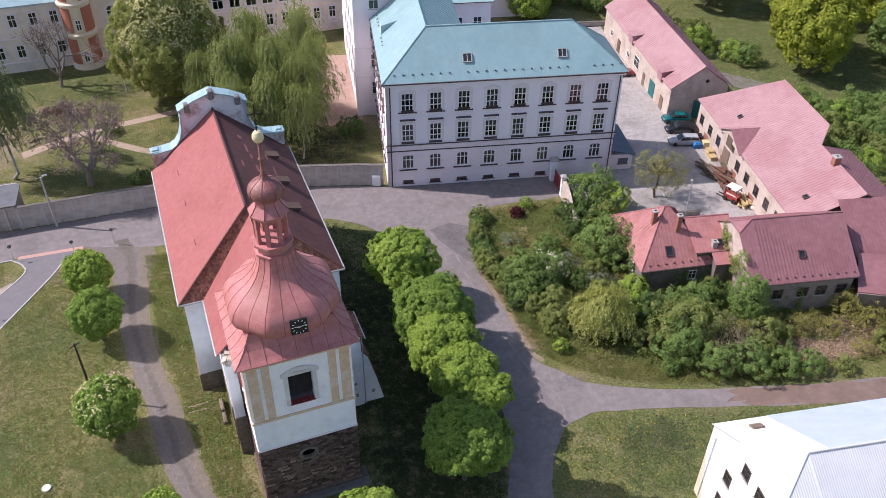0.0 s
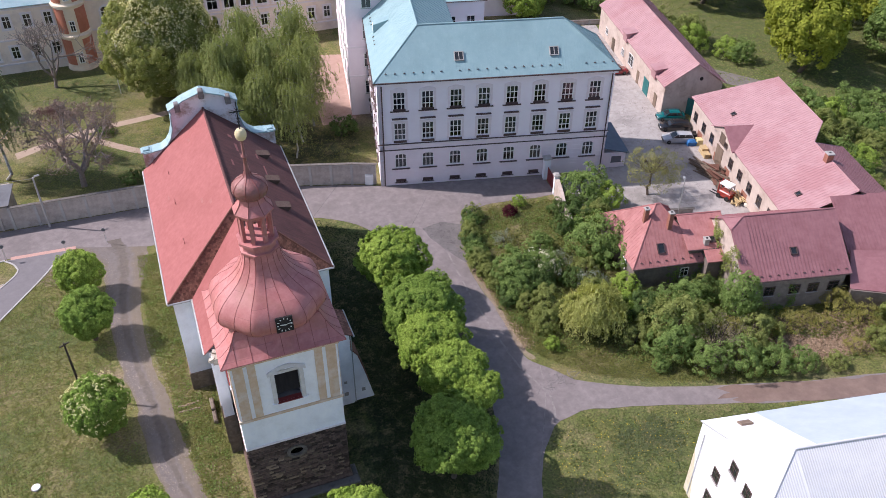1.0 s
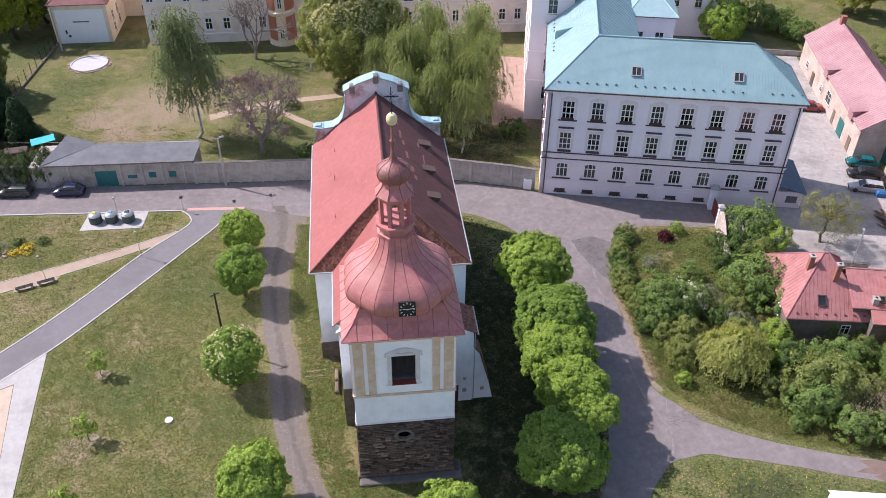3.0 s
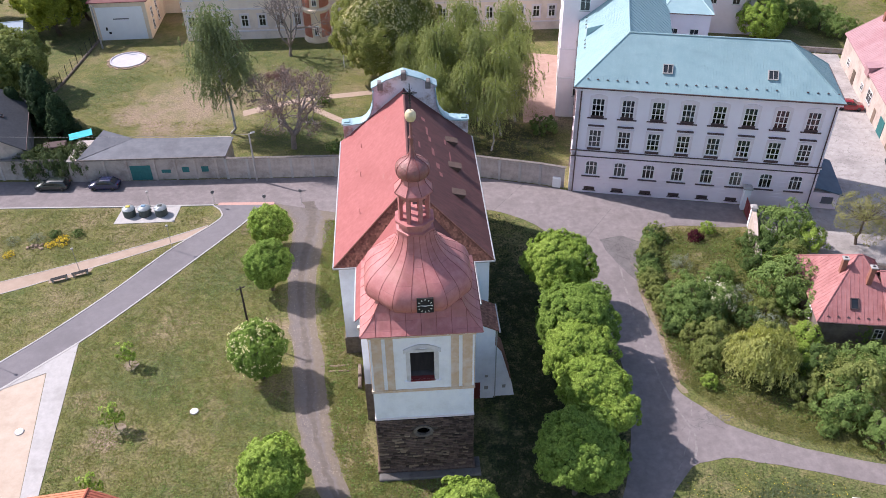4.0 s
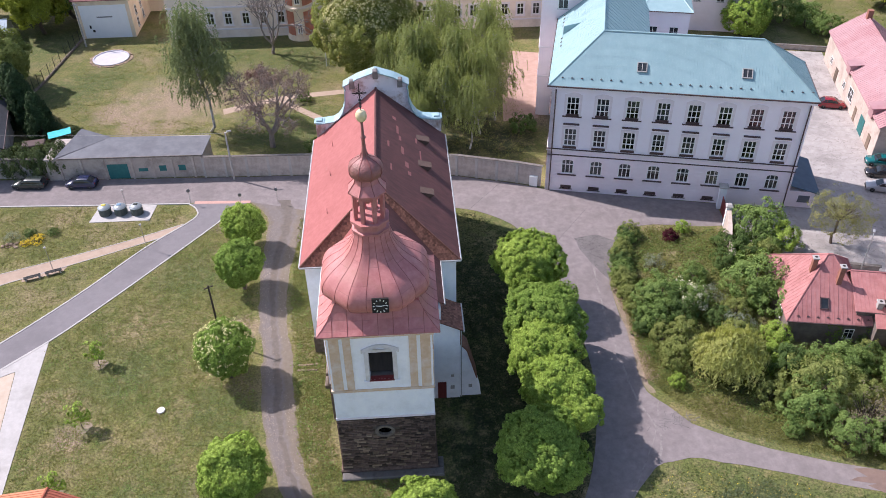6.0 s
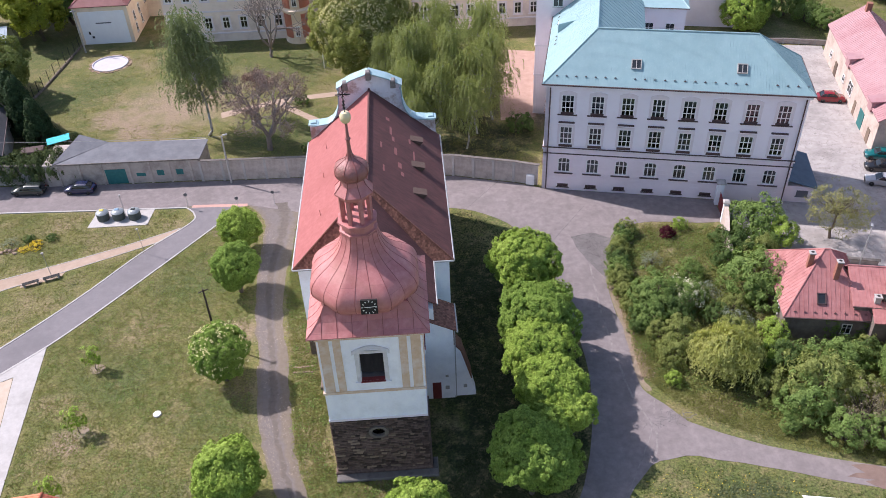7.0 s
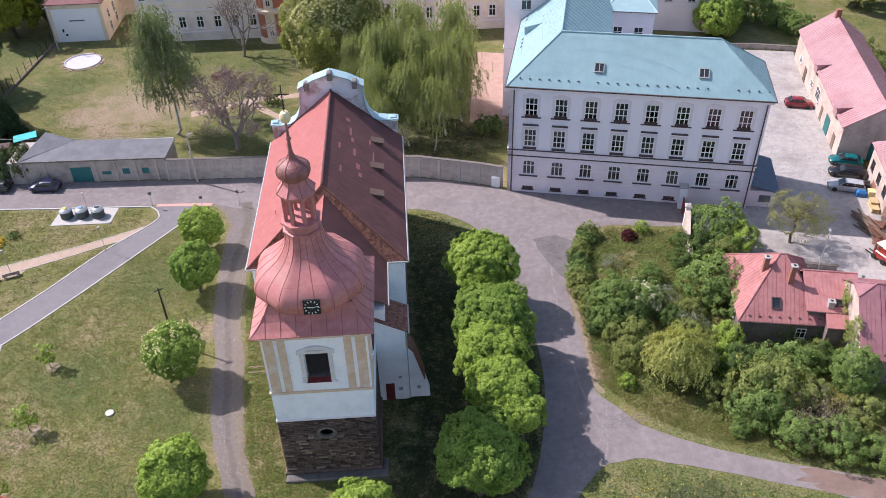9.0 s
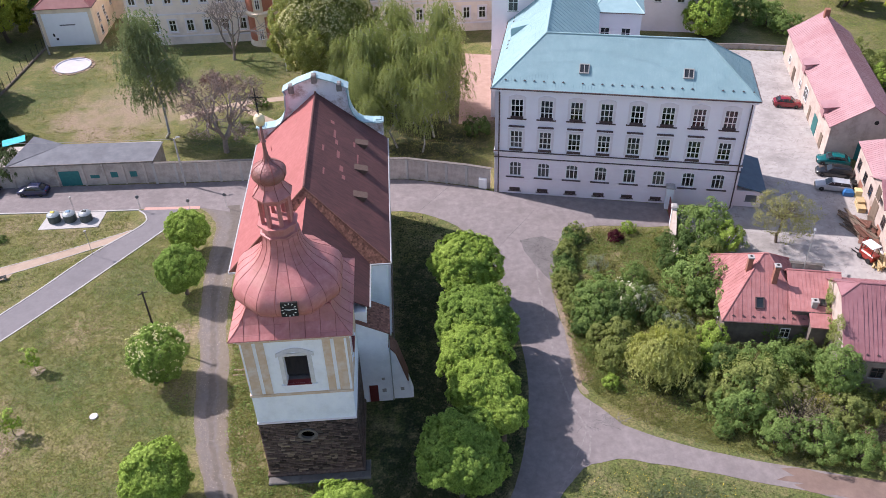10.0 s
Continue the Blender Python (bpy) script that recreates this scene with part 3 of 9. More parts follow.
for i in range(34):
    x, y, a = 28.0 + rng.normal(0, 0.95), 3.7 + rng.normal(0, 0.5) , rng.uniform(0, 2 * math.pi)
    line = [(x, y)]
    for k in range(6):
        a += rng.normal(0, 0.5)
        line.append((line[-1][0] + 0.16 * math.cos(a), line[-1][1] + 0.16 * math.sin(a)))
    strip = ribbon(line, offset_line(line, -0.05), 0.0226 + 0.00005 * i, 0.03)
    cracks.add(strip.v, strip.f)
setting("road_cracks", cracks, M_patch, "patch of crazed cracks in the asphalt", "road")
joint = curve_through([(25.2, 31.5), (24.9, 26), (24.6, 20), (24.7, 13), (25.0, 7), (26.2, 2.5), (25.2, -1.2)], 6)
M_joint = mat("worn_road_joint", (0.215, 0.188, 0.185), (0.290, 0.258, 0.250), 2.5, 0.95, 0, 0.2, (0.135, 0.117, 0.114), 0.9, 0.8)
setting("road_joint", ribbon(jag_line(joint, 0.12), jag_line(offset_line(joint, -0.22), 0.16), 0.0225, 0.05), M_joint, "pale worn joint along the road", "road")
joint2 = curve_through([(27.0, 6.2), (25.8, 2.6), (23.9, -1.0), (21.4, -5.2)], 6)
setting("road_joint_1", ribbon(jag_line(joint2, 0.08), jag_line(offset_line(joint2, -0.1), 0.1), 0.0235, 0.05), M_joint, "pale worn joint across the junction", "road")
# two thin straight dark lines across the asphalt
for k, ends in enumerate((((11.1, 40.3), (16.9, 47.5)), ((20.7, 31.8), (26.4, 39.4)))):
    dark_line = [(ends[0][0] + (ends[1][0] - ends[0][0]) * i / 14, ends[0][1] + (ends[1][1] - ends[0][1]) * i / 14) for i in range(15)]
    setting("road_joint_%d" % (k + 2), ribbon(jag_line(dark_line, 0.05), jag_line(offset_line(dark_line, -0.07), 0.06), 0.0228, 0.05), M_patch, "thin straight dark line across the street", "road")
setting("dirt_road", Geo().slab(worn([(44.5, -3.2), (52, -5.6), (62, -8.0), (90, -15.2), (90, -18.3), (62, -10.8), (52, -8.1), (45.2, -5.9), (43.0, -5.0), (43.9, -4.6), (41.6, -4.1), (43.4, -3.8), (42.4, -3.1)], 0.8, 0.2, 9), -0.1, 0.03), M_redsoil, "reddish dirt road surface with ruts", "road")

TR_L = curve_through([(-17.4, 44.5), (-15.3, 41.5), (-14.7, 38), (-14.6, 30), (-13.9, 22), (-12.8, 14.8), (-12.2, 8.5), (-10.9, 2.9), (-9.1, -2.4), (-6, -12), (-1, -25)], 6)
TR_R = curve_through([(-8.9, 44.5), (-9.3, 41.5), (-9.9, 38), (-11.2, 30), (-10.9, 22), (-9.7, 14.8), (-8.9, 8.5), (-8.0, 2.9), (-6.4, -2.4), (-3, -12), (2, -25)], 6)
jag = lambda line, s: [(x + noise.noise((x * 0.9 + s, y * 0.9, 1)) * 0.35, y) for x, y in line]
mix_line = lambda k: [(a[0] * (1 - k) + b[0] * k, a[1] * (1 - k) + b[1] * k) for a, b in zip(TR_L, TR_R)]
TR_N = 13
track_rows = [jag(mix_line(k / (TR_N - 1)), 3) for k in range(TR_N)]
n_row = len(TR_L)
track_geo = Geo().add([(*p, 0.006 + 0.016 * (1 - abs(2 * k / (TR_N - 1) - 1) ** 3) - 0.012 * (k in (3, 4, 8, 9))) for k, row in enumerate(track_rows) for p in row],
                      [(k * n_row + i, (k + 1) * n_row + i, (k + 1) * n_row + i + 1, k * n_row + i + 1)[::-1] for k in range(TR_N - 1) for i in range(n_row - 1)])
track = setting("track", track_geo, M_track, "gravel track with two worn wheel lines", "track")
across = track.data.attributes.new("across", "FLOAT", "POINT")
across.data.foreach_set("value", [k / (TR_N - 1) for k in range(TR_N) for i in range(n_row)])

PATH_U = curve_through([(-25.6, 44.7), (-24.35, 43.2), (-24.5, 41.0), (-29.4, 35.4), (-34.4, 28.2), (-39.1, 22.2), (-43.6, 17.2), (-56, 4.5), (-80, -20)], 6)
PATH_L = curve_through([(-17.6, 44.3), (-19.6, 43.0), (-21.6, 39.7), (-26.7, 32.5), (-31.4, 26.0), (-36.2, 19.8), (-42.3, 13.4), (-53.2, 2.0), (-77, -23)], 6)
setting("path", ribbon(PATH_U, PATH_L, 0.03), M_asphalt_new, "smooth grey asphalt footpath with kerbs", "path")
setting("kerb", ribbon(offset_line(PATH_U, -0.02), offset_line(PATH_U, -0.2), 0.075), M_kerb, "pale concrete kerb", "kerb")
setting("kerb_1", ribbon(offset_line(PATH_L[6:], 0.2), offset_line(PATH_L[6:], 0.02), 0.075), M_kerb, "pale concrete kerb", "kerb")
KERB_S = [(-150, 54), (-90, 49), (-53.7, 46.3), (-38.7, 45.4), (-25.6, 44.75)]
setting("kerb_2", ribbon(KERB_S, offset_line(KERB_S, -0.2), 0.11), M_kerb, "pale concrete street kerb", "kerb")
setting("crossing_strip", Geo().slab([(-25.0, 45.2), (-17.6, 44.75), (-17.6, 44.15), (-25.0, 44.6)], -0.1, 0.034), mat("pink_paving", (0.46, 0.27, 0.23), (0.54, 0.33, 0.28), 3, 0.9, 0, 0.1), "pinkish tactile paving strip", "paving")
BG_U = curve_through([(-25.6, 40.1), (-33, 36.6), (-42.3, 32.9), (-48.3, 30.7), (-75, 21)], 5)
BG_L = curve_through([(-27.4, 37.7), (-35.8, 33.7), (-43.5, 30.3), (-48.5, 28.2), (-74, 18.6)], 5)
setting("path_1", ribbon(BG_U, BG_L, 0.022), M_beige, "compacted beige sand footpath", "path")
setting("kerb_3", ribbon(offset_line(BG_L, 0.08), BG_L, 0.05), M_kerb, "narrow pale path edging", "kerb")
setting("kerb_4", ribbon(BG_U, offset_line(BG_U, -0.08), 0.05), M_kerb, "narrow pale path edging", "kerb")
setting("terrace_edge", Geo().slab([(-36.3, 19.7), (-34.4, -0.5), (-33.2, -14), (-35.0, -14), (-36.0, -0.4), (-38.4, 15.2), (-42.2, 13.2), (-42.6, 13.2)], -0.2, 0.05), M_concrete, "pale concrete terrace edging strip", "paving")
setting("sand_yard", Geo().slab([(-42.4, 13.1), (-38.45, 15.1), (-36.05, -0.4), (-35.0, -14), (-66, -14), (-54, 1.2)], -0.2, 0.024), M_sand, "pale sandy yard surface", "yard")
setting("bin_pad", Geo().slab([(-37.5, 45.0), (-29.9, 44.9), (-30.2, 41.3), (-37.9, 41.4)], -0.2, 0.06), M_concrete, "pale concrete pad under the waste containers", "paving")

YARD = [(44.0, 37.6), (51.3, 37.0), (59, 52), (62, 64), (66, 84), (76, 82), (68.5, 48.5), (70.5, 43.5), (63.8, 15.0), (53, 14), (49, 25.5), (45.2, 27.8)]
setting("yard", Geo().slab(YARD, -0.2, 0.016), M_yard, "stained pale concrete yard surface", "yard")
setting("garden_path", ribbon(curve_through([(2, 77.2), (-6.1, 75.6), (-15.2, 74.4), (-20, 72.6), (-25.0, 70.6)], 4), curve_through([(2, 75.8), (-6.1, 74.1), (-15.2, 72.9), (-19.6, 71.2), (-24.6, 68.8)], 4), 0.02), M_beige, "beige garden path", "path")
setting("garden_path_1", ribbon([(-16.6, 72.4), (-13, 68.6), (-9.6, 65.4), (-5, 62)], [(-15.2, 72.8), (-12.0, 69.4), (-8.8, 66.4), (-4.3, 63)], 0.022), M_beige, "beige garden path", "path")
setting("garden_court", Geo().slab([(18.4, 63), (23.8, 63.5), (28.5, 86), (21, 88)], -0.1, 0.02), mat("pink_court_gravel", (0.33, 0.215, 0.175), (0.42, 0.29, 0.24), 1, 0.95, 0, 0.1), "pinkish gravel court beside the school", "yard")


# ---- church ----
TX, TY, TZ = 0.43, 4.2, 17.75          # tower axis and eave height
church = thing("church", pose(0, 0, 0), "white baroque church with red roof and onion-domed tower", "church")
M_footstone = mat("rough_brown_footing", (0.15, 0.115, 0.09), (0.27, 0.215, 0.17), 2.5, 0.95, 0, 0.6, (0.10, 0.08, 0.062), 0.8, 0.7)

tower = []
hx = 4.22
holes = [(-1.0, 0.95, 12.1, 15.3)]
front = Geo().wall(-hx, hx, 7.45, TZ - 0.15, -hx, 0.9, holes)
for turn in (90, 180, 270):
    side = Geo().wall(-hx + (0.0 if turn == 270 else 0.9), hx - (0.0 if turn == 90 else 0.9), 7.45, TZ - 0.15, -hx, 0.9, holes if turn != 180 else ()).moved(pose(0, 0, 0, 0, 0, turn))
    tower.append(side)
tower_wall = part("tower", front, M_white, church, "whitewashed square tower", m=pose(TX, TY, 0))
for side in tower:
    part("wall", side, M_white, tower_wall)
for z0, z1, b in ((10.75, 11.0, hx + 0.1), (16.98, 17.3, hx + 0.12)):
    for x0, y0, x1, y1 in ((-b, -b, b, -hx), (-b, -hx, -hx, b), (hx, -hx, b, b)):
        part("cornice", Geo().box(x0, y0, z0, x1, y1, z1), M_ochre, tower_wall, "ochre cornice band")
fringe = Geo().box(-hx - 0.3, -hx - 0.3, 17.3, hx + 0.3, hx + 0.3, 17.62)
part("eave", fringe, M_white, tower_wall, "white eave moulding")
for turn in (0, 90, 270):
    for s in (-1, 1):
        for u0, u1 in ((2.32, 2.95), (3.25, 4.05)):
            pl = Geo().box(min(s * u0, s * u1), -hx - 0.08, 11.05, max(s * u0, s * u1), -hx + 0.02, 16.95)
            part("pilaster", pl, M_ochre, tower_wall, "ochre pilaster strip", m=pose(0, 0, 0, 0, 0, turn))
part("skirting_band", Geo().box(-hx - 0.06, -hx - 0.06, 7.3, hx + 0.06, hx + 0.06, 7.5), M_trim, tower_wall)


def tower_window(turn):
    m = pose(0, 0, 0, 0, 0, turn)
    fr = Geo()
    fr.box(-1.35, -hx - 0.1, 11.9, -1.0, -hx + 0.05, 15.6).box(0.95, -hx - 0.1, 11.9, 1.3, -hx + 0.05, 15.6)
    arc = [(-1.55 + 3.05 * i / 10, 15.6 + 0.55 * math.sin(math.pi * i / 10)) for i in range(11)]
    fr.extrude([(x, -hx - 0.14, z) for x, z in arc] + [(x, -hx - 0.2, z - 0.3) for x, z in arc[::-1]], (0, 0.25, 0))
    fr.box(-1.0, -hx - 0.1, 15.3, 0.95, -hx + 0.05, 15.6)
    win = part("window", fr, M_stucco, tower_wall, "white moulded window surround", m=m)
    sl = Geo()
    for k in range(16):
        z = 12.55 + k * 0.165
        sl.add([(-1.0, -hx + 0.55, z), (0.95, -hx + 0.55, z), (0.95, -hx + 0.7, z + 0.12), (-1.0, -hx + 0.7, z + 0.12)], [(0, 1, 2, 3)])
    part("louvre", sl, M_darkwood, win, "dark wooden louvres")
    part("ledge", Geo().box(-1.5, -hx - 0.18, 11.93, 1.45, -hx + 0.0, 12.05), M_white, win)
    part("sill", Geo().box(-1.05, -hx - 0.2, 12.06, 1.0, -hx + 0.02, 12.1).box(-0.99, -hx + 0.02, 12.02, 0.94, -hx + 0.4, 12.12), mat("red_sill_sheet", (0.20, 0.03, 0.03), (0.26, 0.05, 0.045), 3, 0.6), win, "dark red sheet sill")
    # Dark board added to give the window recess its shade.
    part("inner_sill", Geo().box(-0.985, -hx + 0.41, 12.02, 0.935, -hx + 1.1, 12.125), M_dark, win)


for turn in (0, 90, 270):
    tower_window(turn)
part("floor_slab", Geo().box(-hx + 0.5, -hx + 0.5, 11.5, hx - 0.5, hx - 0.5, 11.8), M_dark, tower_wall)

# dark stone base with its oculus
core = Geo()
base_front = Geo()
base_holes = []
R_OC, Z_OC, X_OC = 0.62, 5.55, -0.15
base_front.wall(-hx + 0.05, hx - 0.05, 0, 7.3, -hx + 0.05, 0.6, [(X_OC - 0.62, X_OC + 0.62, Z_OC - 0.62, Z_OC + 0.62)])
core.add(base_front.v, base_front.f)
core.box(-hx + 0.05, -hx + 0.65, 0, hx - 0.05, hx, 7.3)
tower_base = part("tower_base", core, M_mortar, church, "dark sandstone tower base with recessed joints", m=pose(TX, TY, 0))
part("plinth", Geo().bevel_box(-hx - 0.2, -hx - 0.2, 0, hx + 0.2, hx, 0.52, 0.12), M_stone_rest, tower_base, "dark stone plinth")
M_ledge = mat("stained_pale_concrete", (0.11, 0.10, 0.094), (0.20, 0.185, 0.172), 1.6, 0.95, 0, 0.3, (0.12, 0.105, 0.09), 0.8, 0.85)
part("ledge", Geo().bevel_box(-hx - 0.1, -hx - 1.0, 0, hx + 0.7, -hx - 0.2, 0.3, 0.08).bevel_box(hx + 0.2, -hx - 0.2, 0, hx + 0.7, -hx + 1.1, 0.25, 0.1), M_ledge, tower_base, "stained pale concrete ledge")
ring = Geo()
n = 20
for i in range(n):
    a0, a1 = 2 * math.pi * i / n, 2 * math.pi * (i + 0.92) / n
    ring.extrude([(X_OC + r * math.cos(a), -hx - 0.08, Z_OC + r * 0.86 * math.sin(a)) for r, a in ((0.6, a0), (0.88, a0), (0.88, a1), (0.6, a1))], (0, 0.3, 0))
oculus = part("oculus", ring, mat("pale_sandstone", (0.15, 0.125, 0.105), (0.23, 0.195, 0.165), 4, 0.9, 0, 0.3), tower_base, "round window in a pale stone ring")
part("pane", Geo().box(X_OC - 0.62, -hx + 0.3, Z_OC - 0.62, X_OC + 0.62, -hx + 0.33, Z_OC + 0.62), M_glass, oculus, "dark glass pane")


# tower roof: skirt, onion dome, lantern
roof = Geo()
SKIRT = [(4.85, 0.0), (4.85, 0.1), (4.45, 0.42), (3.95, 0.95), (3.6, 1.5), (3.3, 2.1), (2.0, 2.5)]
for (r0, z0), (r1, z1) in zip(SKIRT, SKIRT[1:]):
    for k in range(4):
        c0, s0 = ((1, 1), (-1, 1), (-1, -1), (1, -1))[k], ((-1, 1), (-1, -1), (1, -1), (1, 1))[k]
        roof.add([(c0[0] * r0, c0[1] * r0, z0), (s0[0] * r0, s0[1] * r0, z0), (s0[0] * r1, s0[1] * r1, z1), (c0[0] * r1, c0[1] * r1, z1)], [(0, 1, 2, 3)])
roof.add([(-4.85, -4.85, 0), (-4.85, 4.85, 0), (4.85, 4.85, 0), (4.85, -4.85, 0)], [(0, 1, 2, 3)])
tower_roof = part("tower_roof", roof, M_dome, church, "flared red sheet-metal tower eave", m=pose(TX, TY, TZ - 0.12))

DOME = [(3.2, 1.75), (3.6, 1.85), (3.9, 2.05), (4.14, 2.4), (4.26, 2.8), (4.24, 3.2), (4.05, 3.65), (3.7, 4.1), (3.22, 4.5), (2.72, 4.85), (2.25, 5.25), (1.85, 5.75), (1.58, 6.3), (1.42, 6.85), (1.36, 7.45)]
dome_n = 96
dshape = lambda a, z: (abs(math.cos(a)) ** 44 + abs(math.sin(a)) ** 44 + ((abs(math.cos(a)) + abs(math.sin(a))) / 1.47) ** 44) ** (-1 / 44)
dome = Geo().lathe(DOME, dome_n, shape=dshape)
dome_ob = part("dome", dome, M_dome, church, "bulging onion dome of faded red sheet metal", True, pose(TX - 0.05, TY - 0.45, TZ - 0.12))
seams = Geo()
for i in range(20):
    a = 2 * math.pi * (i + 0.5) / 20
    ps = []
    for r, z in DOME:
        k = dshape(a, z)
        ps.append(Vector((r * k * math.cos(a), r * k * math.sin(a), z)))
    for p, q in zip(ps, ps[1:]):
        seams.tube(p, q, 0.024, 0.024, 5, False)
STUFF("seam", seams, M_domeseam, dome_ob, "dark standing seams")
skirt_seams = Geo()
for k in range(4):
    m = pose(0, 0, 0, 0, 0, 90 * k)
    for u in (-4.85, -3.6, -2.4, -1.2, 0.0, 1.2, 2.4, 3.6):
        ps = []
        for r, z in SKIRT[1:]:
            if abs(u) <= r or u == -4.85:
                ps.append(m @ Vector((max(u, -r), -r, z + 0.012)))
        for p, q in zip(ps, ps[1:]):
            skirt_seams.tube(p, q, 0.022, 0.022, 5, False)
STUFF("seam", skirt_seams, M_domeseam, tower_roof, "dark standing seams")

# clock on the dome's face
clock = part("clock", Geo().box(-0.64, -0.06, -0.62, 0.64, 0.25, 0.62), M_black, dome_ob, "square black clock face with white ring", m=pose(0.4, -4.29, 3.05, -10, 0, 0))
for i in range(12):
    a = 2 * math.pi * i / 12
    c, s = math.cos(a), math.sin(a)
    part("hour_mark", Geo().extrude([(c * r - s * w, -0.085, s * r + c * w) for r, w in ((0.44, -0.022), (0.58, -0.04), (0.58, 0.04), (0.44, 0.022))], (0, 0.02, 0)), M_clockwhite, clock, "white hour mark")
for ang, ln, w in ((172, 0.36, 0.05), (8, 0.55, 0.035)):
    a = radians(ang)
    c, s = math.cos(a), math.sin(a)
    part("pointer", Geo().extrude([(c * r - s * k, -0.1, s * r + c * k) for r, k in ((-0.1, -w), (ln, -w * 0.5), (ln, w * 0.5), (-0.1, w))], (0, 0.015, 0)), M_clockwhite, clock, "white clock pointer")

# lantern
LZ = TZ + 7.2
lantern = part("lantern", Geo().lathe([(1.4, 0), (1.42, 0.1), (1.52, 0.16), (1.52, 0.3), (1.34, 0.36), (1.3, 0.5), (1.3, 0.85), (1.58, 0.95), (1.58, 1.15), (0.4, 1.2)], 8, turn=radians(22.5)), M_dome, church, "octagonal open lantern on the dome", False, pose(TX - 0.13, TY - 0.5, LZ))
for i in range(8):
    a = radians(45 * i + 22.5)
    part("post", Geo().bevel_box(-0.14, -0.14, 1.15, 0.14, 0.14, 3.4, 0.02), M_dome, lantern, m=pose(1.12 * math.cos(a), 1.12 * math.sin(a), 0, 0, 0, 45 * i + 22.5))
    mid = radians(45 * i)
    w = 0.42
    arc = [(w * math.cos(math.pi * k / 8), 2.8 + 0.36 * math.sin(math.pi * k / 8)) for k in range(9)]
    arch = Geo().extrude([(x, -0.06, z) for x, z in [(-w, 3.4), (w, 3.4)] + arc], (0, 0.12, 0))
    part("arch", arch, M_dome, lantern, m=pose(1.05 * math.cos(mid), 1.05 * math.sin(mid), 0, 0, 0, 45 * i + 90))
part("lantern_roof", Geo().lathe([(1.3, 3.35), (1.36, 3.45), (1.5, 3.55), (1.52, 3.68), (1.28, 3.95), (1.0, 4.3), (0.85, 4.75)], 8, turn=radians(22.5)), M_dome, lantern, "flared octagonal lantern eave")
eave_rib = Geo()
for i in range(8):
    a = radians(45 * i + 22.5)
    for (r0, z0), (r1, z1) in zip([(1.52, 3.7), (1.28, 3.97), (1.0, 4.32)], [(1.28, 3.97), (1.0, 4.32), (0.86, 4.75)]):
        eave_rib.tube((r0 * math.cos(a), r0 * math.sin(a), z0), (r1 * math.cos(a), r1 * math.sin(a), z1), 0.03, 0.03, 5, False)
STUFF("seam", eave_rib, M_domeseam, lantern, "dark seams of the lantern eave")
ON2 = [(0.88, 4.7), (1.12, 4.88), (1.26, 5.2), (1.28, 5.5), (1.17, 5.78), (0.93, 6.02), (0.6, 6.2), (0.34, 6.36), (0.21, 6.7), (0.15, 7.2), (0.12, 7.8), (0.22, 7.95), (0.12, 8.1), (0.09, 9.3)]
small = part("small_dome", Geo().lathe(ON2, 24), mat("dull_copper_sheet", (0.24, 0.09, 0.085), (0.34, 0.15, 0.14), 2.5, 0.5, 0.1, 0.9, (0.20, 0.10, 0.08), 1.6, 0.8, bscale=7, spec=0.5), lantern, "small dull copper onion", True)
rib2 = Geo()
for i in range(8):
    a = radians(45 * i + 22.5)
    for (r0, z0), (r1, z1) in zip(ON2[:9], ON2[1:9]):
        rib2.tube((r0 * math.cos(a), r0 * math.sin(a), z0), (r1 * math.cos(a), r1 * math.sin(a), z1), 0.03, 0.03, 5, False)
STUFF("seam", rib2, M_domeseam, small)
part("ball", Geo().lathe([(0.1, 9.25), (0.28, 9.3), (0.38, 9.48), (0.4, 9.65), (0.4, 9.7), (0.38, 9.86), (0.26, 10.05), (0.1, 10.1)], 20), M_gold, lantern, "pale gilded ball", True)
cross = Geo().box(-0.032, -0.032, 10.1, 0.032, 0.032, 12.1).box(-0.5, -0.03, 11.36, 0.5, 0.03, 11.43)
for i in range(8):
    a = radians(45 * i + 22.5)
    cross.tube((0.1 * math.cos(a), 0, 11.4 + 0.1 * math.sin(a)), (0.42 * math.cos(a), 0, 11.4 + 0.42 * math.sin(a)), 0.022, 0.008, 4)
for z in (10.35, 10.6, 10.85):
    cross.box(-0.09, -0.09, z, 0.09, 0.09, z + 0.06)
part("cross", cross, M_black, lantern, "black iron cross with rays")

# nave
NX0, NX1, NY0, NY1, EZ, RZ = -7.15, 7.7, 15.8, 40.0, 11.9, 18.45
RX = 0.2
HY = 19.6
CX0, CX1, CY0 = -5.0, 5.75, 7.7
nave = Geo().box(NX0, NY0, 0, NX1, NY1 - 0.4, EZ)
nave_ob = part("nave", nave, M_white, church, "whitewashed nave walls")
part("chancel", Geo().box(CX0, CY0, 0, 4.5, 8.4, EZ).box(CX0, 8.4, 0, CX1, NY0 - 0.01, EZ).box(-4.9, 6.4, 0, -4.0, CY0, 11.7), M_white, church, "whitewashed chancel walls")
o = 0.4
eL, eR = NX0 - o, NX1 + o
eY = NY0 - o
sl = (RZ - EZ) / (RX - eL)
A, Bq, C, D = (eL, eY, EZ), (eR, eY, EZ), (RX, HY, RZ), (RX, NY1 - 0.5, RZ)
part("nave_roof", Geo().roof_face([A, C, D, (eL, NY1 - 0.5, EZ)]), M_redpaint, church, "red painted tile roof slope")
old_slope = part("nave_roof", Geo().roof_face([Bq, (eR, NY1 - 0.5, EZ), D, C]), M_oldtile_shade, church, "weathered tile roof slope, darkened for the side off the sun, with bleached patches")
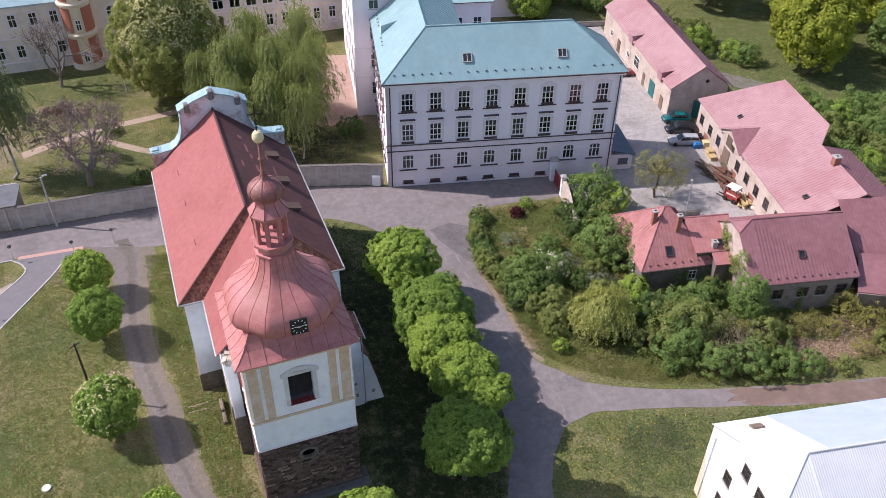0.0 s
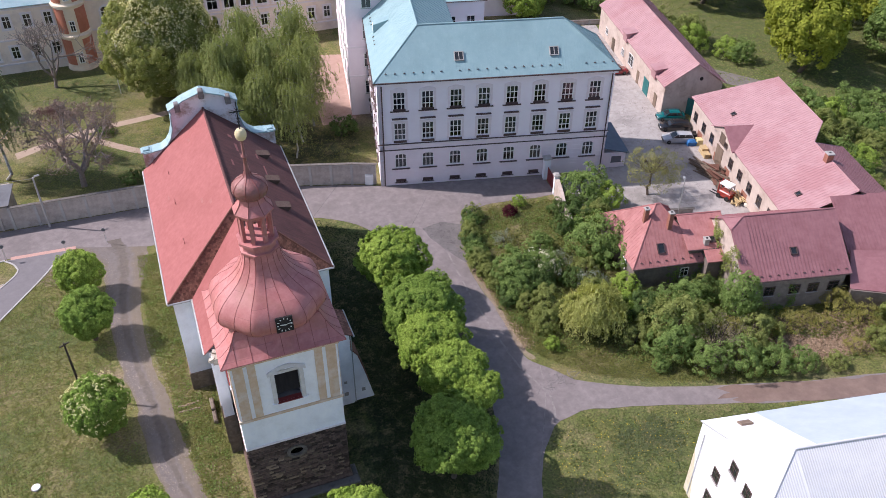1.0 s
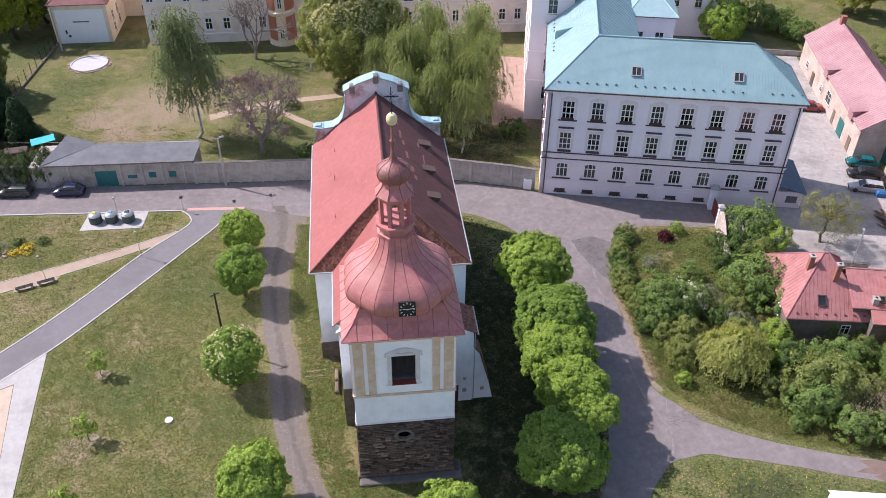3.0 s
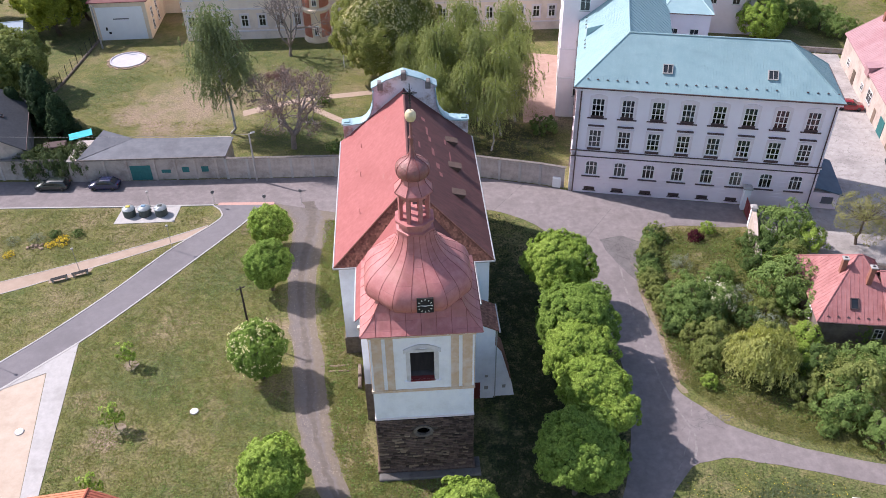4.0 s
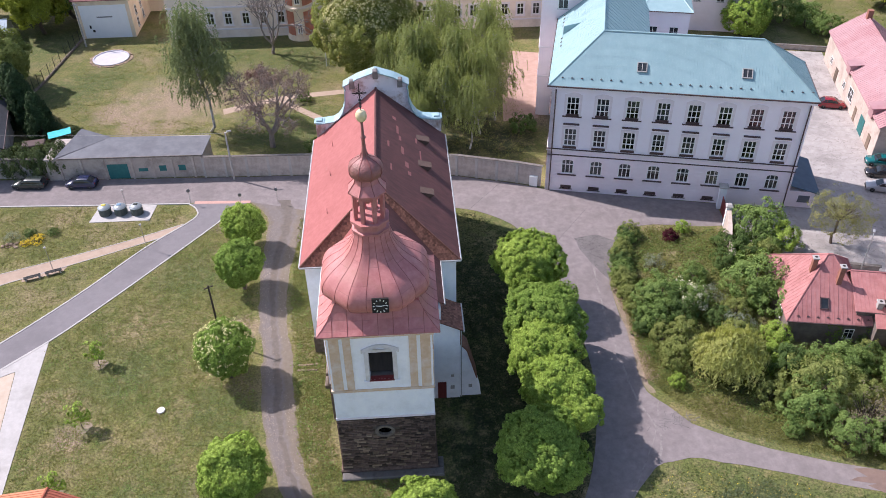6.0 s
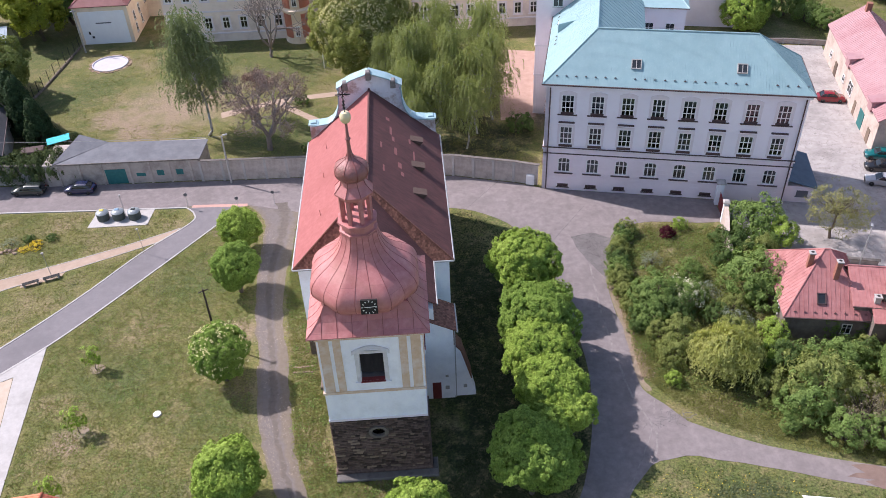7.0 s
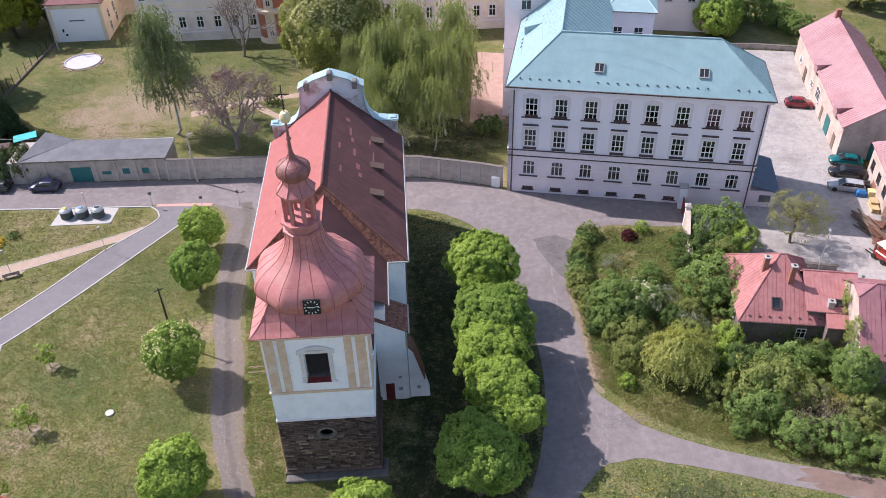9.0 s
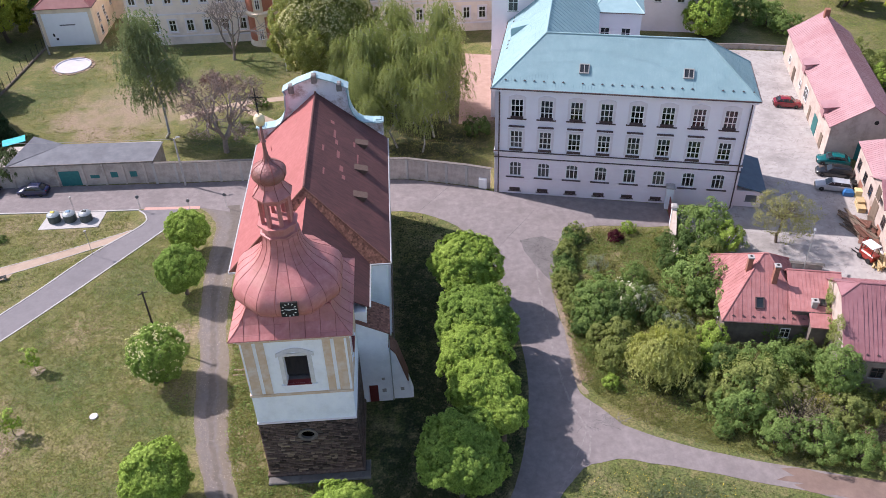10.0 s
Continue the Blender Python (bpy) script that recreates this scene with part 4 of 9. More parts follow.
part("hip_face", Geo().roof_face([A, Bq, C], 0.1), M_browntile, church, "bare weathered brown roof tiles")
CRZ = 17.7
cm = (CX0 + CX1) / 2
cv = eY + (CRZ - EZ) / ((RZ - EZ) / (HY - eY))
part("chancel_roof", Geo().roof_face([(CX0 - 0.35, CY0, EZ), (cm, CY0, CRZ), (cm, cv, CRZ), (CX0 - 0.35, eY, EZ)]), M_redpaint, church, "red painted chancel roof")
part("chancel_roof", Geo().roof_face([(CX1 + 0.35, 9.1, EZ), (CX1 + 0.35, eY, EZ), (cm, cv, CRZ), (cm, 8.43, CRZ), (4.75, 8.43, EZ + (CX1 + 0.35 - 4.75) * (CRZ - EZ) / (CX1 + 0.35 - cm))]), M_oldtile_shade, church, "weathered chancel roof slope, darkened for the side off the sun")
part("ridge_tiles", Geo().tube((RX, HY, RZ), (RX, NY1 - 0.5, RZ), 0.13, 0.13, 8), M_oldtile_shade, church)
part("hip_tiles", Geo().tube(A, C, 0.09, 0.09, 6).tube(Bq, C, 0.09, 0.09, 6), M_browntile, church, "brown hip tiles")
for p, q in (((eL - 0.06, eY, EZ - 0.1), (eL - 0.06, NY1 - 0.5, EZ - 0.1)), ((eR + 0.06, eY, EZ - 0.1), (eR + 0.06, NY1 - 0.5, EZ - 0.1)),
             ((eL - 0.06, eY - 0.06, EZ - 0.1), (CX0 - 0.35, eY - 0.06, EZ - 0.1)), ((eR + 0.06, eY - 0.06, EZ - 0.1), (CX1 + 0.35, eY - 0.06, EZ - 0.1)),
             ((CX0 - 0.4, eY, EZ - 0.1), (CX0 - 0.4, CY0, EZ - 0.1)), ((CX1 + 0.4, eY, EZ - 0.1), (CX1 + 0.4, 9.1, EZ - 0.1))):
    part("gutter", Geo().tube(p, q, 0.1, 0.1, 8), M_gutter, church, "pale zinc gutter")

# far gable wall with volutes and pale copper capping
gx = 0.25
half = [(7.3, 0), (7.3, 14.1), (6.4, 14.15), (5.2, 14.3), (4.5, 14.75), (4.0, 15.5), (3.65, 16.6), (3.55, 18.35), (3.75, 18.8), (2.0, 19.75), (0, 20.45)]
poly = [(gx + x, NY1 - 0.5, z) for x, z in half] + [(gx - x, NY1 - 0.5, z) for x, z in half[-2::-1]]
part("gable", Geo().extrude(poly, (0, 0.9, 0)), M_peel, church, "peeling lilac plaster gable with volutes")
for s in (-1, 1):
    for (x0, z0), (x1, z1) in zip(half[1:], half[2:]):
        a, b2 = (gx + s * x0, z0), (gx + s * x1, z1)
        w = 0.3
        d = Vector((b2[0] - a[0], b2[1] - a[1])).normalized()
        nx, nz = (-d.y, d.x) if (-d.y * s) * 0 + d.x * s < 0 else (d.y, -d.x)
        if nz < 0:
            nx, nz = -nx, -nz
        part("capping", Geo().extrude([(a[0], NY1 - 0.85, a[1]), (b2[0], NY1 - 0.85, b2[1]), (b2[0] + nx * 0.12, NY1 - 0.85, b2[1] + nz * 0.12), (a[0] + nx * 0.12, NY1 - 0.85, a[1] + nz * 0.12)], (0, 1.6, 0)), M_copper, church, "pale turquoise copper capping")
M_pedestal = mat("weathered_grey_stone", (0.15, 0.135, 0.13), (0.25, 0.23, 0.22), 3, 0.95, 0, 0.4)
for x, z in ((gx, 20.45), (gx - 2.75, 19.3), (gx + 2.75, 19.3)):
    part("pedestal", Geo().bevel_box(x - 0.3, NY1 - 0.95, z - 0.7, x + 0.3, NY1 - 0.1, z + 0.3, 0.12), M_pedestal, church, "grey weathered stone pedestal")

for s_ in (-1, 1):
    x = gx + s_ * 6.95
    block = part("shoulder_block", Geo().bevel_box(x - 0.45, NY1 - 0.6, 12.4, x + 0.5, NY1 + 0.4, 14.2, 0.06), M_peel, church, "plastered end block of the gable shoulder")
    part("capping", Geo().bevel_box(x - 0.6, NY1 - 0.75, 14.2, x + 0.62, NY1 + 0.5, 14.34, 0.05), M_copper, block, "pale turquoise copper capping")
    part("capping", Geo().bevel_box(x - 0.35, NY1 - 0.5, 14.34, x + 0.35, NY1 + 0.3, 14.5, 0.06), M_copper, block, "pale turquoise copper capping")

# dark nave foot band added for shade, chancel brickwork, small annex with its buttress
part("foot", Geo().box(NX0 - 0.12, NY0 - 0.12, 0, NX1 + 0.12, NY1 - 0.45, 2.2), M_footstone, church, "brown band added for shade at the nave wall foot")
part("foot", Geo().box(CX0 - 0.05, CY0 - 0.05, 0, -2, NY0 - 0.2, 5.2).box(-4.95, 6.35, 0, -3.9, CY0 - 0.05, 5.0), M_footstone, church, "brown brickwork below the chancel plaster")
annex = part("annex", Geo().box(4.7, 8.3, 0, 7.5, 11.5, 9.4).extrude([(4.7, 8.3, 9.4), (7.5, 8.3, 9.4), (4.7, 8.3, 10.9)], (0, 3.2, 0)), M_white, church, "whitewashed annex beside the tower")
AR = [(7.8, 8.0, 9.4), (7.8, 11.7, 9.4), (4.66, 11.7, 11.1), (4.66, 8.0, 11.1)]
part("roof", Geo().roof_face(AR), M_browntile, annex, "brown tiled lean-to roof")
part("gutter", Geo().tube((7.85, 7.9, 9.32), (7.85, 11.8, 9.32), 0.09, 0.09, 8), M_gutter, annex, "pale zinc gutter")
part("downpipe", Geo().tube((7.62, 8.22, 0.2), (7.62, 8.22, 9.2), 0.05, 0.05, 8), M_gutter, annex, "pale zinc downpipe")
part("door", Geo().box(5.3, 8.24, 0.05, 6.15, 8.32, 2.3), mat("dark_red_paint", (0.13, 0.02, 0.02), (0.18, 0.035, 0.03), 2, 0.6), annex, "dark red door")
part("grille", Geo().box(6.55, 8.26, 1.3, 6.95, 8.32, 1.75), M_coping, annex, "small grey vent grille")
part("grille", Geo().box(6.6, 8.26, 3.0, 6.9, 8.32, 3.3), M_coping, annex, "small grey vent grille")
butt = part("buttress", Geo().extrude([(7.5, 8.5, 0), (9.6, 8.5, 0), (8.95, 8.5, 3.0), (8.15, 8.5, 6.3), (7.5, 8.5, 7.2)], (0, 1.5, 0)), M_white, church, "whitewashed sloping buttress")
part("cap", Geo().extrude([(8.13, 8.4, 6.32), (9.1, 8.4, 2.5), (9.2, 8.4, 2.5), (8.27, 8.4, 6.4), (7.5, 8.4, 7.4), (7.5, 8.4, 7.22)], (0, 1.7, 0)), M_browntile, butt, "brown tiled buttress cap")
part("grille", Geo().box(8.35, 8.45, 1.2, 8.7, 8.52, 1.6), M_coping, butt, "small grey vent grille")


def tile_rows(pts, step, lift, material, parent):
    """Overlapping courses of tiles on the roof face: eave corner, eave corner, then the upper corners in turn."""
    a, b = Vector(pts[0]), Vector(pts[1])
    e = (b - a).normalized()
    nrm = e.cross(Vector(pts[2]) - a).normalized()
    if nrm.z < 0:
        nrm = -nrm
    up = nrm.cross(e)
    if up.z < 0:
        up = -up
    quad = [((Vector(p) - a).dot(e), (Vector(p) - a).dot(up)) for p in pts]
    top = max(v for u, v in quad)
    geo = Geo()

    def span(v):
        us = [u0 + (u1 - u0) * (v - v0) / (v1 - v0) for (u0, v0), (u1, v1) in zip(quad, quad[1:] + quad[:1]) if (v0 - v) * (v1 - v) <= 0 and v0 != v1]
        return min(us), max(us)

    v = 0.02
    k = 0
    while v + step < top - 0.05:
        lo, hi = span(v + step)
        u = lo + (0.0 if k % 2 else step * 0.5)
        while u < hi - 0.05:
            u1 = min(u + step * 0.92, hi)
            q = [a + e * uu + up * vv + nrm * h for uu, vv, h in ((u, v, lift), (u1, v, lift), (u1, v + step, 0.004), (u, v + step, 0.004), (u, v, 0.0), (u1, v, 0.0))]
            geo.add(q, [(0, 1, 2, 3), (4, 5, 1, 0)])
            u += step
        v += step
        k += 1
    return STUFF("tile", geo, material, parent, "small overlapping roof tiles")


M_tilebit = mat("single_brown_tile", (0.170, 0.072, 0.052), (0.30, 0.145, 0.100), 4, 0.85, 0, 0.3, island=0.4)
tile_rows(AR, 0.22, 0.035, M_tilebit, annex)
tile_rows([A, Bq, C], 0.23, 0.03, M_tilebit, church)
rub = Geo()
rng = np.random.default_rng(5)
for i in range(26):
    x, y, z, r = rng.uniform(-4.85, -4.05), rng.uniform(6.5, 7.9), 11.75 + rng.uniform(0, 0.35), rng.uniform(0.12, 0.3)
    rub.box(-r, -r * 0.8, -r * 0.6, r, r * 0.8, r * 0.6)
    k = len(rub.v) - 8
    rot = pose(x, y, z, *rng.uniform(0, 360, 3))
    rub.v[k:] = [tuple(rot @ Vector(p)) for p in rub.v[k:]]
part("rubble", rub, mat("pale_rubble", (0.42, 0.36, 0.30), (0.6, 0.54, 0.47), 3, 0.95, 0, 0.3), church, "loose pale rubble on the wall top")["kind"] = "stuff"

# bleached tiles and low snow hooks on the old slope, roof hatches with dark openings
nrm_r = Vector((RZ - EZ, 0, eR - RX)).normalized()
slope_r = math.degrees(math.atan2(RZ - EZ, eR - RX))


def on_right(y, s):
    """A frame on the right slope: s metres down from the ridge, local z out of the roof."""
    d = Vector((eR - RX, 0, EZ - RZ)).normalized()
    p = Vector((RX, y, RZ)) + d * s
    return pose(p.x, p.y, p.z, 0, slope_r, 0)


def on_left(y, s):
    d = Vector((eL - RX, 0, EZ - RZ)).normalized()
    p = Vector((RX, y, RZ)) + d * s
    return pose(p.x, p.y, p.z, 0, -math.degrees(math.atan2(RZ - EZ, RX - eL)), 0)


M_oldbrown = mat("dull_brown_tile", (0.070, 0.045, 0.038), (0.125, 0.082, 0.066), 8, 0.85, 0, 0.5)
M_fadedtile = mat("bleached_red_tile", (0.30, 0.11, 0.10), (0.37, 0.15, 0.135), 3, 0.8, 0, 0.2)
for y, s, ln, w in ((33, 3.0, 1.6, 0.3), (31.5, 3.3, 0.9, 0.35), (29.2, 3.6, 1.4, 0.35), (26.8, 4.1, 1.0, 0.45), (25.4, 4.4, 0.7, 0.4), (35.2, 2.6, 0.6, 0.5), (30.6, 6.1, 1.8, 0.2), (28.8, 1.7, 1.1, 0.25), (24.5, 2.0, 1.2, 0.2), (33.2, 5.6, 1.0, 0.25)):
    part("replaced_tiles", Geo().box(-w / 2, -ln / 2, 0.0, w / 2, ln / 2, 0.012), M_fadedtile, old_slope, "paler replaced tiles", m=on_right(y, s))
for y in (34.2, 28.8, 23.6):
    h = part("dormer", Geo().extrude([(-0.3, -0.55, 0), (1.05, -0.55, 0.0), (1.05, -0.55, 0.62)], (0, 1.1, 0)), M_oldbrown, old_slope, "small brown-tiled roof dormer", m=on_right(y, 6.0))
    part("opening", Geo().box(1.04, -0.42, 0.06, 1.07, 0.42, 0.5), M_black, h, "dark dormer opening")
for y in (34.0, 28.0, 21.05):
    part("roof_rod", Geo().tube((-4.9, y, 14.0), (-4.9, y, 14.8), 0.03, 0.025, 6), M_fadedtile, church, "thin rod on the roof slope")
for y, s, ln, w in ((24.6, 3.4, 0.9, 0.25), (36.4, 3.0, 0.7, 0.3), (23.2, 2.4, 0.6, 0.3), (30.2, 7.4, 0.8, 0.2)):
    part("worn_tiles", Geo().box(-w / 2, -ln / 2, 0.0, w / 2, ln / 2, 0.012), M_fadedtile, church, "paler worn tiles", m=on_left(y, s))


# ---- stone facing of the tower base ----
def stone_mesh(w, h, material):
    return mesh_of(Geo().add([(0, 0.1, 0), (w, 0.1, 0), (w, 0.1, h), (0, 0.1, h), (0.03, -0.05, 0.025), (w - 0.03, -0.05, 0.02), (w - 0.025, -0.05, h - 0.03), (0.02, -0.05, h - 0.02)],
                             [(4, 5, 6, 7), (0, 1, 5, 4), (1, 2, 6, 5), (2, 3, 7, 6), (3, 0, 4, 7)]), material, name="stone")


STONES = {}
rest = Geo()
rng = np.random.default_rng(9)
count = 0
for face, (turn, x_from, x_to) in enumerate(((0, -hx, hx), (270, -hx, hx), (90, -hx, hx))):
    z = 0.5
    while z < 7.0:
        h = float(rng.choice([0.17, 0.2, 0.24]))
        h = min(h, 7.28 - z)
        x = x_from
        while x < x_to - 0.12:
            w = float(rng.choice([0.3, 0.42, 0.55, 0.7, 0.9]))
            if x + w > x_to - 0.25:
                w = round(x_to - x, 3)
            hole = face == 0 and (x + w / 2 - X_OC) ** 2 + ((z + h / 2 - Z_OC) / 0.86) ** 2 < (0.9 + w / 3) ** 2 * 0.8
            if not hole:
                m = pose(0, 0, 0, 0, 0, turn) @ pose(x + 0.012, -hx, z + 0.012)
                if face == 0 and count < 300 and w in (0.3, 0.42, 0.55, 0.7, 0.9):
                    tan = rng.uniform() < 0.2
                    key = (w, h, tan)
                    if key not in STONES:
                        STONES[key] = stone_mesh(w - 0.03, h - 0.024, M_tanstone if tan else M_stone)
                    part("stone", STONES[key], None, tower_base, m=m @ pose(0, float(rng.uniform(-0.02, 0.02)), 0))
                    count += 1
                else:
                    g = Geo().add([(0, 0.1, 0), (w - 0.03, 0.1, 0), (w - 0.03, 0.1, h - 0.024), (0, 0.1, h - 0.024), (0.03, -0.05, 0.025), (w - 0.06, -0.05, 0.02), (w - 0.055, -0.05, h - 0.05), (0.02, -0.05, h - 0.04)],
                                  [(4, 5, 6, 7), (0, 1, 5, 4), (1, 2, 6, 5), (2, 3, 7, 6), (3, 0, 4, 7)]).moved(m)
                    rest.add(g.v, g.f)
            x += w
        z += h
part("stone", rest, M_stone_rest, tower_base)["kind"] = "stuff"


# ---- school building ----
SCHOOL = pose(21.7, 44.2, 0, 0, 0, -13.1)
SL, SD, SE, SR = 30.9, 9.9, 15.6, 20.8
school = thing("school", SCHOOL, "three-storey lilac school with turquoise sheet roof", "building")


WINDOW_BARS = {}


def window_meshes(w, h, cols, rows_at, bar=0.1):
    """Frame and pane of a window w wide and h high, its lower left corner at the origin, in a wall that faces -y."""
    t = 0.13
    ring_v = [(x, y, z) for y in (0.04, 0.14) for x, z in ((0, 0), (w, 0), (w, h), (0, h), (t, t), (w - t, t), (w - t, h - t), (t, h - t))]
    ring_f = []
    for i in range(4):
        j = (i + 1) % 4
        ring_f += [(i, j, 4 + j, 4 + i), (8 + j, 8 + i, 12 + i, 12 + j), (j, i, 8 + i, 8 + j), (4 + i, 4 + j, 12 + j, 12 + i)]
    f = Geo().add(ring_v, ring_f)
    bars = [mesh_of(Geo().box(w * i / cols - bar / 2, 0.05, t, w * i / cols + bar / 2, 0.13, h - t), M_frame, name="glazing_bar") for i in range(1, cols)]
    bars += [mesh_of(Geo().box(t, 0.045, z * h - bar / 2, w - t, 0.135, z * h + bar / 2), M_frame, name="glazing_bar") for z in rows_at]
    p = Geo().box(t / 2, 0.085, t / 2, w - t / 2, 0.095, h - t / 2)
    frame_mesh = mesh_of(f, M_frame, name="window")
    WINDOW_BARS[frame_mesh.name] = bars
    return frame_mesh, mesh_of(p, M_glass, name="pane")


def curtain_mesh(w, h, drop):
    """A gathered net curtain that hangs behind the pane, drop of its height closed."""
    k = 14
    z0 = h * (1 - drop)
    vs = [(w * i / k, 0.3 + 0.035 * (i % 2), z) for z in (z0, h) for i in range(k + 1)]
    return mesh_of(Geo().add(vs, [(i, i + 1, k + 2 + i, k + 1 + i) for i in range(k)]), M_curtain, name="curtain")


WW = 1.62
U0, PITCH = 1.95, 3.67
ROWS_W = [(11.4, 2.6), (7.0, 2.55), (2.75, 2.2)]
cols = [U0 + PITCH * i for i in range(8)]
holes = [(u, u + WW, z, z + h) for z, h in ROWS_W for u in cols] + [(u + 0.1, u + 1.5, 0.45, 0.95) for u in cols[:6]]
wall_lo = Geo().wall(0, SL, 0, 6.3, 0, 0.5, [h for h in holes if h[3] < 6.3])
wall_hi = Geo().wall(0, SL, 6.3, SE - 0.1, 0, 0.5, [h for h in holes if h[3] > 6.3])
part("ground_storey_wall", wall_lo, M_school_pink, school, "pinkish rendered ground storey")
part("upper_wall", wall_hi, M_school, school, "pale lilac rendered upper storeys")
# left side and the wing behind
WL = 34.0
side_cols = [2.0 + 3.5 * i for i in range(9)]
side_holes = [(u, u + WW, z, z + h) for z, h in ROWS_W for u in side_cols]
sw = Geo().wall(0, WL, 0, SE - 0.1, 0, 0.5, side_holes).moved(pose(0, WL, 0, 0, 0, -90))
part("side_wall", sw, M_school, school, "pale side wall with windows")
part("end_wall", Geo().box(SL - 0.5, 0.5, 0, SL, SD, SE - 0.1).box(11.8, SD - 0.5, 0, SL - 0.5, SD, SE - 0.1).box(11.3, SD - 0.5, 0, 11.8, WL, SE - 0.1).box(0.5, WL - 0.5, 0, 11.3, WL, SE - 0.1), M_school, school, "plain rendered rear walls")
part("floors", Geo().box(0.5, 0.5, 6.0, SL - 0.5, SD - 0.5, 6.3).box(0.5, 0.5, 10.4, SL - 0.5, SD - 0.5, 10.7).box(0.5, 0.5, 15.0, SL - 0.5, SD - 0.5, 15.3).box(0.5, 4.0, 0.0, SL - 0.5, 4.2, 15.0), M_dark, school)
wmesh = {}
for k, (z, h) in enumerate(ROWS_W):
    fm, pm = window_meshes(WW, h, 3, (0.64,) if k == 2 else (0.64, 0.32))
    surround = Geo()
    if k < 2:
        surround.box(-0.28, -0.05, -0.1, -0.0, 0.02, h + 0.15).box(WW, -0.05, -0.1, WW + 0.28, 0.02, h + 0.15).box(-0.28, -0.06, h + 0.0, WW + 0.28, 0.02, h + 0.3)
        if k == 0:
            arc = [(-0.28 + (WW + 0.56) * i / 8, h + 0.3 + 0.3 * math.sin(math.pi * i / 8)) for i in range(9)]
            surround.extrude([(x, -0.07, zz) for x, zz in arc] , (0, 0.09, 0))
    else:
        surround.box(-0.16, -0.05, 0, 0, 0.02, h + 0.12).box(WW, -0.05, 0, WW + 0.16, 0.02, h + 0.12)
        arc = [(WW * i / 8, h - 0.32 + 0.32 * math.sin(math.pi * i / 8)) for i in range(9)]
        surround.extrude([(x, -0.03, zz) for x, zz in arc] + [(WW + 0.16, -0.03, h + 0.14), (-0.16, -0.03, h + 0.14)], (0, 0.2, 0))
    sm = mesh_of(surround, M_trim if k < 2 else M_school_pink, name="surround")
    sill = Geo().box(-0.4, -0.22, -0.16, WW + 0.4, 0.12, -0.06) if k != 1 else Geo().box(-0.05, -0.14, -0.32, WW + 0.05, 0.12, -0.02)
    if k == 0:
        sill.box(0.0, -0.03, -0.06, WW, 0.12, 0.2)
    im = mesh_of(sill, M_sill, name="sill")
    hood = mesh_of(Geo().bevel_box(-0.2, -0.28, 0, WW + 0.2, 0.02, 0.16, 0.08), M_sill, name="hood") if k == 1 else None
    wmesh[k] = (fm, pm, sm, im, hood, [curtain_mesh(WW, h, d) for d in (1.0, 0.62, 0.38)])


window_count = 0


def school_window(k, m):
    global window_count
    window_count += 1
    fm, pm, sm, im, hood, cur = wmesh[k]
    w = part("window", fm, None, school, "white-framed window with a dark sill", m=m)
    part("pane", pm, None, w)
    part("curtain", cur[(window_count * 7 // 3) % 3], None, w, "grey net curtain")
    part("surround", sm, None, w, "grey-beige window surround")
    part("sill", im, None, w, "dark brown sheet sill")
    if hood:
        part("hood", hood, None, w, "dark window hood", m=pose(0, 0, ROWS_W[1][1] + 0.62))


for k, (z, h) in enumerate(ROWS_W):
    for u in cols:
        school_window(k, pose(u, 0, z))
    for u in side_cols:
        school_window(k, pose(0, WL, 0, 0, 0, -90) @ pose(u, 0, z))
for u in cols[:6]:
    part("basement_grille", Geo().box(u + 0.1, 0.06, 0.45, u + 1.5, 0.12, 0.95).box(u - 0.05, -0.12, 0.38, u + 1.65, 0.1, 0.45), M_sill, school, "rusty brown basement grille")
part("string_course", Geo().box(-0.12, -0.14, 6.2, SL + 0.12, 0.0, 6.45).box(-0.12, 0, 6.2, 0, WL, 6.45), M_trim, school)
part("string_cap", Geo().box(-0.15, -0.2, 6.45, SL + 0.15, 0.0, 6.52), M_sill, school, "dark sheet on the string course")
part("lower_band", Geo().box(-0.08, -0.09, 5.5, SL + 0.08, 0.0, 5.62), M_sill, school, "dark cable band")
part("eave_cornice", Geo().box(-0.3, -0.3, SE - 0.55, SL + 0.3, 0, SE - 0.1).box(-0.3, 0, SE - 0.55, 0, WL, SE - 0.1), M_school, school, "plain rendered eave cornice")
grooves = Geo()
for z in (1.35, 1.85, 2.35, 3.0, 3.6, 4.2, 4.8):
    for a, b3 in zip([-0.3] + [c + WW for c in cols], [c for c in cols] + [SL + 0.3]):
        grooves.box(max(a + 0.2, 0.02), -0.025, z, min(b3 - 0.2, SL - 0.02), 0.0, z + 0.28)
STUFF("rustication", grooves, M_school_pink, school, "rusticated render courses")
for u in (0.55, SL - 0.35):
    part("downpipe", Geo().tube((u, -0.16, 0.1), (u, -0.16, SE - 0.4), 0.085, 0.085, 8).tube((u, -0.16, SE - 0.4), (u, -0.45, SE - 0.05), 0.085, 0.085, 8), M_sill, school, "dark downpipe")

# roof
rv, ru, rr = 4.7, 5.7, 6.3
o = 0.45
PF = [(-o, -o, SE), (SL + o, -o, SE), (SL - rr, rv, SR), (ru, rv, SR)]
PL = [(-o, WL, SE), (-o, -o, SE), (ru, rv, SR), (ru, WL, SR)]
PR = [(SL + o, -o, SE), (SL + o, SD + o, SE), (SL - rr, rv, SR)]
PB = [(SL + o, SD + o, SE), (11.8 + o, SD + o, SE), (ru, rv, SR), (SL - rr, rv, SR)]
PW = [(11.8 + o, SD + o, SE), (11.8 + o, WL, SE), (ru, WL, SR), (ru, rv, SR)]
